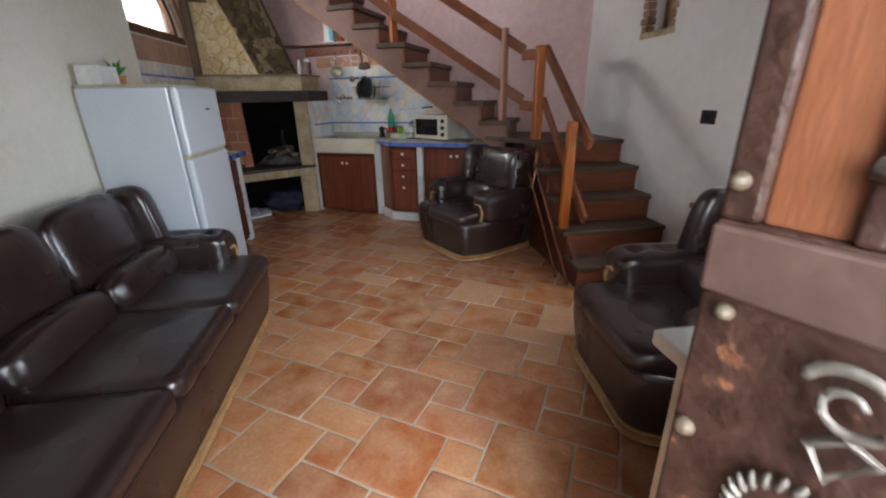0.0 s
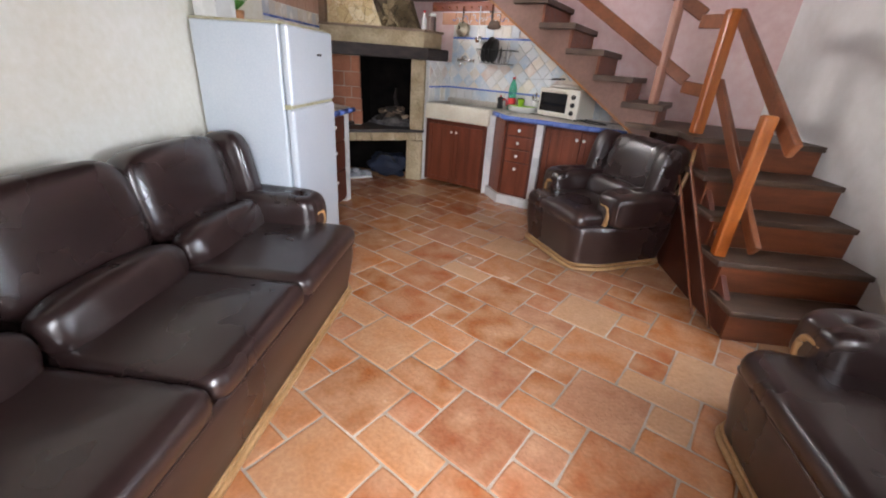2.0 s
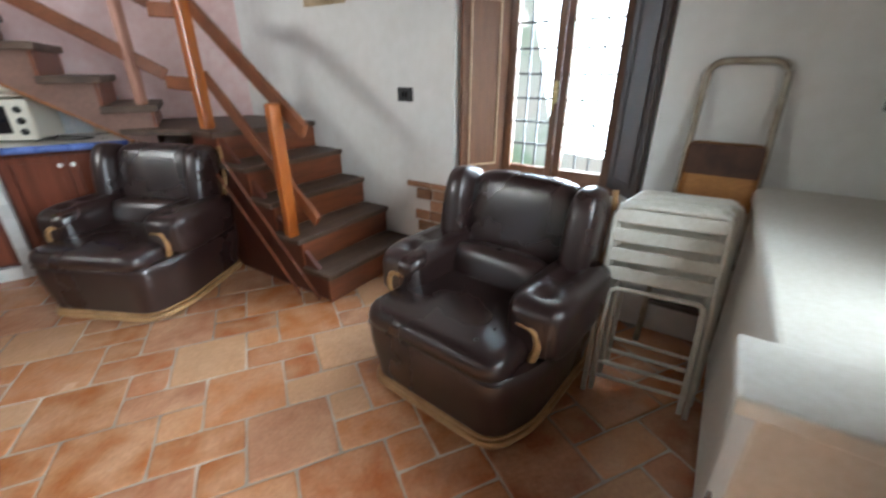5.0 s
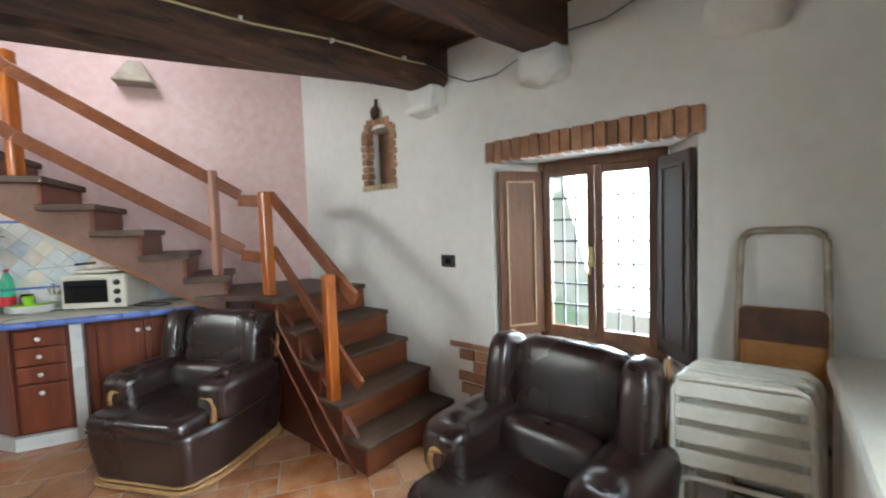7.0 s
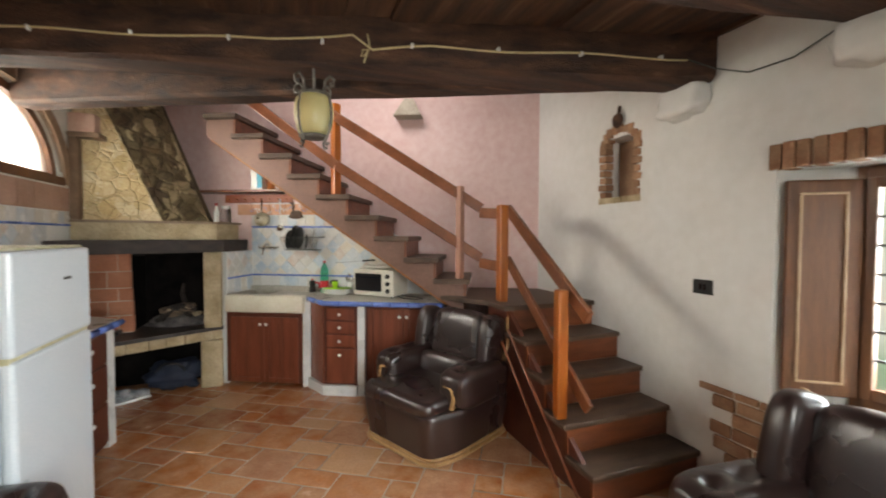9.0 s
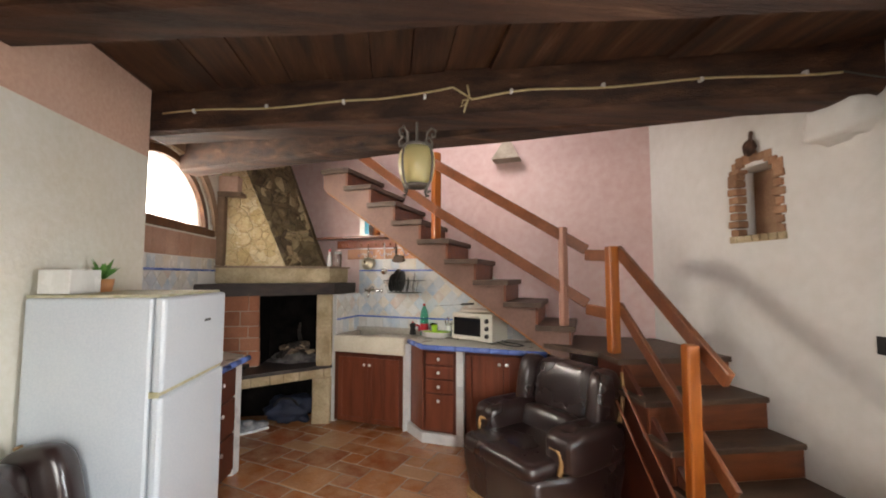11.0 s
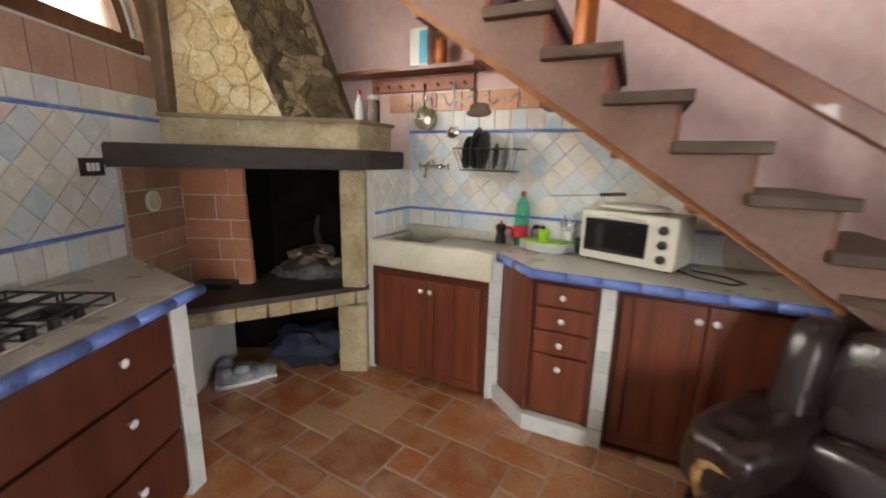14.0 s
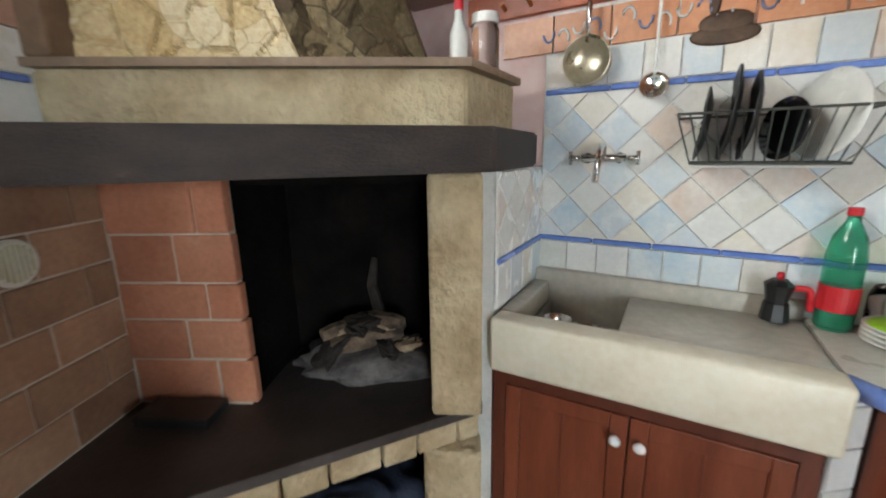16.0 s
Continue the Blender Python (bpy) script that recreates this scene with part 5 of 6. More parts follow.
for x in (-1.98, -1.79):
    for y in (3.78, 4.06):
        bm = B()
        lathe(bm, [(0.04, 0.0), (0.045, 0.012), (0.03, 0.018)], (x, y, 0.880), 18)
        part("burner", bm, M_BLACK, hob, "", True)
        bm = B()
        tube(bm, [(x - 0.085, y, 0.905), (x + 0.085, y, 0.905)], 0.005, 6)
        tube(bm, [(x, y - 0.12, 0.905), (x, y + 0.12, 0.905)], 0.005, 6)
        tube(bm, [(x - 0.085, y - 0.12, 0.902), (x + 0.085, y - 0.12, 0.902), (x + 0.085, y + 0.12, 0.902), (x - 0.085, y + 0.12, 0.902)], 0.005, 6, True)
        for a in (-1, 1):
            for b in (-1, 1):
                tube(bm, [(x + a * 0.085, y + b * 0.12, 0.902), (x + a * 0.085, y + b * 0.12, 0.879)], 0.004, 6)
        part("pan_support", bm, M_BLACK, hob)
for k in range(4):
    part("hob_knob", lathe(B(), [(0.016, 0), (0.014, 0.018)], (-1.705, 3.80 + 0.08 * k, 0.880), 12), M_BLACK, hob)

# ---- things on the worktop ----
oven = thing("toaster_oven", "cream countertop toaster oven with a dark glass door", "oven")
oa, ob_ = Vector(bw(1.825, 0.135)), Vector(bw(1.383, 0.305))
OL = (ob_ - oa).length
m = Matrix.Translation((oa.x, oa.y, 0.869)) @ Matrix.Rotation(math.atan2(ob_.y - oa.y, ob_.x - oa.x), 4, "Z")
part("housing", box(B(), (0, 0.012, 0.015), (OL, 0.27, 0.265), 0.012, m), M_OVEN, oven)
part("face", box(B(), (0.0, 0.0, 0.012), (OL, 0.014, 0.268), 0.008, m), M_OVEN, oven)
part("door_glass", box(B(), (0.025, -0.008, 0.055), (OL * 0.72, 0.001, 0.225), 0.004, m), M_DARKGLASS, oven, "dark glass door")
part("door_handle", tube(B(), [m @ Vector((0.04, -0.025, 0.238)), m @ Vector((OL * 0.70, -0.025, 0.238))], 0.008), M_OVEN, oven, "", True)
for k in range(3):
    mk = m @ Matrix.Translation((OL * 0.87, 0.0, 0.065 + 0.07 * k)) @ Matrix.Rotation(radians(90), 4, "X")
    part("dial", lathe(B(), [(0.022, 0), (0.020, 0.015), (0.006, 0.02)], (0, 0, 0), 18, mk), M_BLACK, oven, "black dial")
for x in (0.04, OL - 0.04):
    for y in (0.04, 0.23):
        part("foot", lathe(B(), [(0.012, 0), (0.012, 0.016)], (0, 0, 0), 8, m @ Matrix.Translation((x, y, -0.001))), M_BLACK, oven)
pan_ = thing("oval_dish", "shallow beige oval dish lying on the toaster oven", "dish")
bm = B()
cushion(bm, (0, 0, 0.02), (0.36, 0.20, 0.04), 2.4, m @ Matrix.Translation((0.21, 0.14, 0.267)))
part("body", bm, M_OFFWHITE, pan_, "", True)

bot = thing("bottle", "green plastic water bottle with a red label and cap", "bottle")
c = bw(2.19, -0.030)
prof = [(0.036, 0), (0.042, 0.01), (0.042, 0.08), (0.038, 0.10), (0.042, 0.12), (0.043, 0.20), (0.035, 0.255), (0.016, 0.295), (0.013, 0.315)]
part("body", lathe(B(), prof, (*c, 0.869), 24), M_GREENBOT, bot, "", True)
part("label_band", lathe(B(), [(0.0435, 0.055), (0.0435, 0.125)], (*c, 0.869), 24), M_RED, bot, "red label band")
part("cap", lathe(B(), [(0.016, 0.312), (0.016, 0.332)], (*c, 0.869), 16), M_RED, bot, "red cap")
moka = thing("moka_pot", "small black moka coffee pot with a red handle", "coffee pot")
c = bw(2.318, -0.022)
part("body", lathe(B(), [(0.036, 0), (0.030, 0.05), (0.026, 0.055), (0.034, 0.10), (0.036, 0.105), (0.02, 0.12)], (*c, 0.873), 8), M_BLACK, moka)
part("handle", tube(B(), rounded([Vector((*c, 0.97)) - b3 * 0.03, Vector((*c, 0.975)) - b3 * 0.07, Vector((*c, 0.91)) - b3 * 0.075], 0.02), 0.009), M_RED, moka, "red handle", True)
part("lid_knob", lathe(B(), [(0.006, 0.118), (0.010, 0.13), (0.007, 0.14)], (*c, 0.873), 12), M_RED, moka, "red lid knob", True)
c = bw(2.01, 0.085)
for k in range(4):
    pl = thing("plate", "white oval plate in a stack on the worktop", "plate", None, "stacked plates")
    z = 0.869 + 0.012 * k
    oval = Matrix.Translation((*c, z)) @ Matrix.Rotation(math.atan2(BDIR.y, BDIR.x), 4, "Z") @ Matrix.Diagonal((1.36, 0.90, 1.0, 1.0))
    part("dish", lathe(B(), [(0.065, 0.0), (0.07, 0.004), (0.115, 0.024), (0.117, 0.028), (0.068, 0.010), (0.01, 0.008)], (0, 0, 0), 40, oval), M_CERAMIC, pl, "", True)
    if k == 3:
        part("well", lathe(B(), [(0.110, 0.0262), (0.068, 0.0128), (0.01, 0.0108), (0.012, 0.0116), (0.069, 0.0138), (0.110, 0.0272)], (0, 0, 0), 40, oval), M_LIME, pl, "lime green glazed well", True)
cup = thing("cup", "lime green plastic cup standing on stacked plates", "cup")
part("body", lathe(B(), [(0.024, 0), (0.033, 0.08), (0.031, 0.08), (0.022, 0.006)], (c[0] - 0.02, c[1], 0.917), 20), M_LIME, cup, "", True)
jar = thing("cutlery_jar", "white jar holding steel cutlery", "jar")
c = bw(1.915, -0.038)
part("body", lathe(B(), [(0.030, 0), (0.034, 0.115), (0.032, 0.115), (0.028, 0.006)], (*c, 0.869), 20), M_CERAMIC, jar, "", True)
for k in range(7):
    a = k * 0.9
    part("cutlery", tube(B(), [(c[0], c[1], 0.88), (c[0] + 0.045 * math.cos(a), c[1] + 0.045 * math.sin(a), 1.03 + 0.02 * (k % 3))], [0.003, 0.007], 6), M_CHROME, jar, "", True)
glass = thing("glass_jar", "clear glass jar on the worktop", "jar")
c = bw(2.085, -0.036)
part("body", lathe(B(), [(0.038, 0), (0.045, 0.02), (0.045, 0.10), (0.036, 0.13), (0.033, 0.13), (0.041, 0.10), (0.041, 0.02), (0.01, 0.006)], (*c, 0.869), 22), M_GLASS, glass, "", True)
gc = thing("tumbler", "green glass tumbler beside the plates", "glass")
c = bw(1.835, 0.0)
part("body", lathe(B(), [(0.026, 0), (0.032, 0.085), (0.029, 0.085), (0.023, 0.006)], (*c, 0.869), 18), M_GREENBOT, gc, "", True)
knife = thing("carving_knife", "long dark carving knife lying on the oval dish", "knife")
part("blade", box(B(), (0.0, -0.004, -0.001), (0.27, 0.026, 0.001), 0.0008, Matrix.Translation((*bw(2.02, 0.10), 1.19)) @ Matrix.Rotation(math.atan2(-BDIR.y, -BDIR.x) + 0.10, 4, "Z") @ Matrix.Rotation(radians(-4), 4, "Y")), M_BLACK, knife)
part("handle", box(B(), (0.27, -0.006, -0.008), (0.40, 0.022, 0.010), 0.006, Matrix.Translation((*bw(2.02, 0.10), 1.19)) @ Matrix.Rotation(math.atan2(-BDIR.y, -BDIR.x) + 0.10, 4, "Z") @ Matrix.Rotation(radians(-4), 4, "Y")), M_BLACK, knife)
cable = thing("power_cable", "black power cable lying on the worktop", "cable")
part("cord", tube(B(), [(*bw(1.36, 0.20), 0.876), (*bw(1.28, 0.30), 0.874), (*bw(1.16, 0.36), 0.874), (*bw(1.10, 0.30), 0.874), (*bw(1.16, 0.22), 0.874), (*bw(1.30, 0.16), 0.876)], 0.005, 6), M_BLACK, cable, "", True)

MW = Matrix(((WDIR.x, WNRM.x, 0, CORNER.x), (WDIR.y, WNRM.y, 0, CORNER.y), (0, 0, 1, 0), (0, 0, 0, 1)))


def wbox(bm, s0, s1, d0, d1, z0, z1, bevel=0.0):
    """A block set along the plastered wall."""
    return box(bm, (s0, d0, z0), (s1, d1, z1), bevel, MW)


# ---- shelf, rack and hung things ----
shelf = thing("wall_shelf", "reddish wooden wall shelf with a peg rack below", "shelf")
part("board", wbox(B(), 2.50, 3.60, 0.0, 0.17, 1.915, 1.94, 0.004), M_RAIL, shelf)
part("rack_board", wbox(B(), 2.56, 3.34, 0.0, 0.022, 1.815, 1.905, 0.004), M_RACK, shelf)
for k in range(8):
    s = 2.62 + 0.095 * k
    part("peg", tube(B(), [(*ww(s, 0.02), 1.845), (*ww(s, 0.055), 1.855)], 0.007, 8), M_POST, shelf)
carton = thing("carton", "blue and white carton standing on the shelf", "carton")
part("box", wbox(B(), 2.84, 2.97, 0.05, 0.12, 1.941, 2.17, 0.003), M_CERAMIC, carton)
part("print", wbox(B(), 2.842, 2.90, 0.120, 0.1215, 1.96, 2.15), plain("cyan_print", (0.02, 0.42, 0.62), 0.4), carton, "cyan printed panel")
tin = thing("tin", "orange and white tin on the shelf", "tin")
part("body", lathe(B(), [(0.036, 0), (0.036, 0.15)], (*ww(2.76, 0.09), 1.941), 20), plain("orange_tin", (0.62, 0.20, 0.05), 0.4), tin, "", True)

pan = thing("saucepan", "small steel saucepan hanging from the peg rack", "saucepan")
pc = Vector((*ww(2.89, 0.03), 1.635))
m = Matrix.Translation(pc) @ Matrix(((BDIR.x, 0, BNRM.x, 0), (BDIR.y, 0, BNRM.y, 0), (0, 1, 0, 0), (0, 0, 0, 1)))
part("body", lathe(B(), [(0.060, -0.02), (0.070, -0.015), (0.075, 0.045), (0.071, 0.045), (0.065, -0.008), (0.01, -0.012)], (0, 0, 0), 28, m), mat("worn_steel", (0.50, 0.46, 0.34), (0.66, 0.62, 0.50), 0.3, 12, 0.1, 80, metal=0.9), pan, "", True)
part("handle", tube(B(), [pc + Vector((0, 0, 0.055)) + n3 * 0.035, pc + Vector((0, 0, 0.15)) + n3 * 0.025, pc + Vector((0, 0, 0.21)) + n3 * 0.03], [0.007, 0.009, 0.006]), M_CHROME, pan, "", True)
lad = thing("skimmer", "long steel skimmer hanging from the peg rack", "skimmer")
lc = Vector((*ww(2.69, 0.035), 1.545))
m2 = Matrix.Translation(lc) @ Matrix.Rotation(math.atan2(BNRM.y, BNRM.x), 4, "Z") @ Matrix.Rotation(radians(70), 4, "Y")
part("bowl", lathe(B(), [(0.004, -0.018), (0.03, -0.010), (0.042, 0.006), (0.040, 0.008), (0.028, -0.006), (0.004, -0.014)], (0, 0, 0), 20, m2), M_CHROME, lad, "", True)
part("handle", tube(B(), [lc + Vector((0, 0, 0.035)), lc + Vector((0, 0, 0.31)) + n3 * 0.005], [0.004, 0.007]), M_CERAMIC, lad, "", True)
duck = thing("duck_plaque", "dark metal duck-shaped plaque on the tiles", "plaque")
bm = B()
dm = MW
cushion(bm, (2.525, 0.014, 1.70), (0.13, 0.014, 0.06), 2.2, dm, 20, 10)
cushion(bm, (2.555, 0.014, 1.765), (0.03, 0.013, 0.09), 2.2, dm, 16, 8)
cushion(bm, (2.57, 0.014, 1.81), (0.045, 0.014, 0.03), 2.2, dm, 16, 8)
cushion(bm, (2.525, 0.014, 1.668), (0.17, 0.012, 0.055), 2.2, dm, 16, 8)
part("figure", bm, mat("dark_bronze", (0.06, 0.035, 0.025), (0.12, 0.075, 0.05), 0.5, 14, 0.3, 60, metal=0.4), duck, "", True)

rack = thing("dish_rack", "dark wire dish rack hung on the tiled wall", "dish rack")
S0, S1, D0, D1, Z0, Z1 = 2.20, 2.61, 0.012, 0.19, 1.315, 1.445


def bwz(s, d, z):
    return Vector((*ww(s, d), z))


bm = B()
tube(bm, [bwz(S0, D0, Z1), bwz(S1, D0, Z1), bwz(S1, D1, Z1), bwz(S0, D1, Z1)], 0.004, 6, True)
tube(bm, [bwz(S0 + 0.04, D0, Z0), bwz(S1 - 0.04, D0, Z0), bwz(S1 - 0.04, D1 - 0.03, Z0), bwz(S0 + 0.04, D1 - 0.03, Z0)], 0.004, 6, True)
part("rim", bm, M_WIRE, rack)
for k in range(15):
    f = k / 14
    part("wire", tube(B(), [bwz(S0 + (S1 - S0) * f, D1, Z1), bwz(S0 + 0.04 + (S1 - S0 - 0.08) * f, D1 - 0.03, Z0), bwz(S0 + 0.04 + (S1 - S0 - 0.08) * f, D0, Z0)], 0.0022, 5), M_WIRE, rack)
part("drip_tray", wbox(B(), S0 + 0.05, S1 - 0.05, D0 + 0.01, D1 - 0.04, Z0 - 0.012, Z0 - 0.004, 0.003), M_CERAMIC, rack)
for k, (s, r, mt, lb) in enumerate([(2.54, 0.10, M_BLACK, "black pan lid"), (2.48, 0.125, M_BLACK, "black frying pan"), (2.435, 0.115, M_BLACK, "black frying pan"), (2.36, 0.08, M_DARKGLASS, "dark glass lid"), (2.28, 0.11, M_CERAMIC, "white plate")]):
    pt = thing("plate" if "plate" in lb else "pan", lb + " standing in the wire dish rack", "plate" if "plate" in lb else "pan", None, "dishes in the rack")
    mk = Matrix.Translation(bwz(s, 0.095, Z0 + 0.006 + r)) @ Matrix.Rotation(math.atan2(BDIR.y, BDIR.x) + (0.5 if k > 2 else 0.0), 4, "Z") @ Matrix.Rotation(radians(84), 4, "Y")
    part("dish", lathe(B(), [(r * 0.6, -0.004), (r, 0.010), (r, 0.014), (r * 0.6, 0.002), (0.006, 0.001)], (0, 0, 0), 28, mk), mt, pt, "", True)

bottle = thing("bottle", "small clear oil bottle with a red cap on the mantel", "bottle")
part("body", lathe(B(), [(0.026, 0), (0.028, 0.01), (0.028, 0.10), (0.012, 0.14), (0.012, 0.165)], (-1.10, 5.52, 1.595), 18), M_CERAMIC, bottle, "", True)
part("cap", lathe(B(), [(0.014, 0.163), (0.014, 0.19)], (-1.10, 5.52, 1.595), 14), M_RED, bottle, "red cap")
jr = thing("glass_jar", "glass jar with a white lid on the mantel", "jar")
part("body", lathe(B(), [(0.04, 0), (0.043, 0.01), (0.043, 0.12), (0.036, 0.14)], (-1.02, 5.57, 1.595), 20), M_GLASS, jr, "", True)
part("lid", lathe(B(), [(0.042, 0.138), (0.042, 0.165), (0.03, 0.168)], (-1.02, 5.57, 1.595), 20), M_CERAMIC, jr, "white lid")


# ---- switches ----
def wall_plate(name, label, c, along, normal, w, h, keys, category):
    t = thing(name, label, category)
    a, n = Vector((*along, 0)), Vector((*normal, 0))
    m = Matrix(((a.x, n.x, 0, c[0]), (a.y, n.y, 0, c[1]), (0, 0, 1, c[2]), (0, 0, 0, 1)))
    part("cover", box(B(), (-w / 2, 0, -h / 2), (w / 2, 0.009, h / 2), 0.003, m), M_BLACK, t)
    for k in range(keys):
        x = (k - (keys - 1) / 2) * 0.025
        part("key", box(B(), (x - 0.010, 0.008, -0.018), (x + 0.010, 0.012, 0.018), 0.002, m), M_KNOB if keys == 3 else M_DARKGLASS, t)
    return t


wall_plate("light_switch", "black light switch plate on the white wall", (XR - 0.001, 2.587, 1.17), (0, 1), (-1, 0), 0.12, 0.085, 2, "switch")
wall_plate("socket", "black socket plate with white keys on the tiles", (XA + 0.012, 4.72, 1.305), (0, 1), (1, 0), 0.13, 0.08, 3, "socket")

# ---- lantern, wall lamp, niche, corbels, cord ----
lan = thing("hanging_lantern", "amber glass lantern with scrolled iron hanging from the beam", "lantern")
lx, ly = -0.29, 3.18
def lz(z):
    return 1.985 + (z - 1.955) * 1.14


part("glass", lathe(B(), [(r * 1.22, lz(z)) for r, z in ((0.050, 1.962), (0.070, 1.985), (0.080, 2.03), (0.084, 2.07), (0.078, 2.12), (0.060, 2.15))], (lx, ly, 0), 24), M_AMBER, lan, "amber glass body", True)
part("collar", lathe(B(), [(0.078, lz(2.145)), (0.078, lz(2.158)), (0.036, lz(2.172))], (lx, ly, 0), 24), M_IRON, lan, "", True)
part("base_ring", lathe(B(), [(0.066, lz(1.953)), (0.072, lz(1.966))], (lx, ly, 0), 24), M_IRON, lan, "", True)
for k in range(4):
    a = radians(45 + 90 * k)
    d = Vector((math.cos(a), math.sin(a), 0))
    o_ = Vector((lx, ly, 0))
    path = [(0.092, 1.925), (0.078, 1.918), (0.066, 1.940), (0.092, 1.975), (0.104, 2.03), (0.106, 2.08), (0.094, 2.13), (0.064, 2.165), (0.070, 2.205), (0.100, 2.225), (0.126, 2.205), (0.122, 2.178), (0.104, 2.178), (0.104, 2.196)]
    part("scroll", tube(B(), [o_ + d * r * 1.08 + Vector((0, 0, lz(z))) for r, z in path], 0.007, 6), M_IRON, lan, "grey iron scroll", True)
part("stem", tube(B(), [(lx, ly, lz(2.165)), (lx, ly, 2.368)], 0.007), M_IRON, lan)
wl = thing("wall_lamp", "small greyish wooden wall lamp with a sloping shade", "lamp")
wc = bwz(1.29, 0.0, 2.72)
mw = Matrix.Translation(wc) @ Matrix.Rotation(math.atan2(BDIR.y, BDIR.x), 4, "Z")
bm = B()
pv = [(-0.13, 0.0, -0.06), (0.13, 0.0, -0.06), (0.13, -0.16, -0.06), (-0.13, -0.16, -0.06)]
pt_ = [(-0.045, 0.0, 0.12), (0.045, 0.0, 0.12), (0.045, -0.06, 0.12), (-0.045, -0.06, 0.12)]
va = [bm.verts.new(mw @ (Vector((x, -y, z)))) for x, y, z in pv]
vb = [bm.verts.new(mw @ (Vector((x, -y, z)))) for x, y, z in pt_]
for i in range(4):
    bm.faces.new((va[i], va[(i + 1) % 4], vb[(i + 1) % 4], vb[i]))
bm.faces.new(vb)
M_WLAMP = mat("greyed_wood", (0.30, 0.25, 0.19), (0.46, 0.40, 0.32), 0.7, 8, 0.2, 50)
part("shade", bm, M_WLAMP, wl)
part("rim", box(B(), (-0.135, -0.005, -0.075), (0.135, 0.165, -0.058), 0.003, mw), M_WLAMP, wl)

niche = struct("niche", box(B(), (2.02, 3.095, 1.765), (2.038, 3.415, 2.195)), M_DARKBRICK, "small arched wall niche framed by ragged stones")
random.seed(4)
ring = []
for k in range(8):
    ring.append((3.09, 1.76 + 0.055 * k, 0))
    ring.append((3.42, 1.76 + 0.055 * k, 0))
for k in range(11):
    a = math.pi * k / 10
    ring.append((3.255 + 0.165 * math.cos(a), 2.10 + 0.13 * math.sin(a), a))
for y, z, a in ring:
    w, h = (random.uniform(0.045, 0.085), 0.05) if z < 2.1 else (0.055, random.uniform(0.05, 0.08))
    y0 = y - w * (0.55 if y > 3.25 else 0.45) if z < 2.1 else y - w / 2
    part("frame_stone", box(B(), (XR - random.uniform(0.008, 0.022), y0, z), (XR + 0.06, y0 + w, z + h - 0.004), 0.006), M_BRICK if k % 3 else M_STONE, niche)
for k in range(7):
    part("frame_stone", box(B(), (XR - 0.012, 3.06 + 0.058 * k, 1.715), (XR + 0.06, 3.06 + 0.058 * k + 0.053, 1.76), 0.006), M_STONE, niche)
mask = thing("wall_ornament", "small dark carved ornament hanging above the niche", "ornament")
bm = B()
cushion(bm, (XR - 0.03, 3.255, 2.315), (0.055, 0.085, 0.10), 2.2, None, 18, 12, 0.25)
tube(bm, [(XR - 0.02, 3.255, 2.36), (XR - 0.012, 3.255, 2.42)], 0.012)
part("carving", bm, M_BEAM, mask, "", True)
for y, z in ((2.74, 2.24), (1.86, 2.24), (0.94, 2.24)):
    cb = struct("corbel", cushion(B(), (XR - 0.01, y - 0.02, z + 0.05), (0.24, 0.30, 0.22), 3.0, None, 28, 16, 0.25), M_WHITE, "white lumpy plaster corbel under a beam end", True)

cord = thing("electric_cord", "cream twisted electric cord clipped along the beam", "cord")
pts = []
for x in np.linspace(-1.80, 1.70, 36):
    y = 3.60 - (x + 1.95) * 0.2727
    sag = 0.008 * math.sin(x * 7) + (0.06 * max(0.0, 1 + (x + 0.02) / 0.5) if x < -0.02 else -0.03 * max(0.0, 1 - (x + 0.02) / 0.3))
    pts.append((float(x), float(y) - 0.014, 2.47 + sag))
part("cord", tube(B(), pts, 0.006, 6), M_CORD, cord, "", True)
pts = [(1.70, 2.59, 2.47), (1.80, 2.50, 2.40), (1.845, 2.35, 2.33), (1.855, 2.15, 2.33), (1.855, 1.95, 2.40), (1.84, 1.80, 2.44), (1.855, 1.5, 2.44), (1.855, 1.25, 2.52), (1.855, 1.0, 2.60)]
part("cord", tube(B(), pts, 0.004, 6), M_WIRE, cord, "", True)
knot = [(x_ + 0.04, y_ - 0.011, z_) for x_, y_, z_ in ((-0.065, 3.078, 2.525), (-0.055, 3.070, 2.46), (-0.075, 3.068, 2.415), (-0.10, 3.070, 2.40), (-0.09, 3.068, 2.435), (-0.06, 3.068, 2.44), (-0.075, 3.070, 2.405), (-0.085, 3.071, 2.37))]
part("knot", tube(B(), knot, 0.0055, 6), M_CORD, cord, "", True)
for k in range(8):
    x = -1.6 + 0.45 * k
    part("clip", box(B(), (x - 0.008, 3.60 - (x + 1.95) * 0.2727 - 0.024, 2.462), (x + 0.008, 3.60 - (x + 1.95) * 0.2727 + 0.004, 2.485), 0.003), M_CERAMIC, cord)

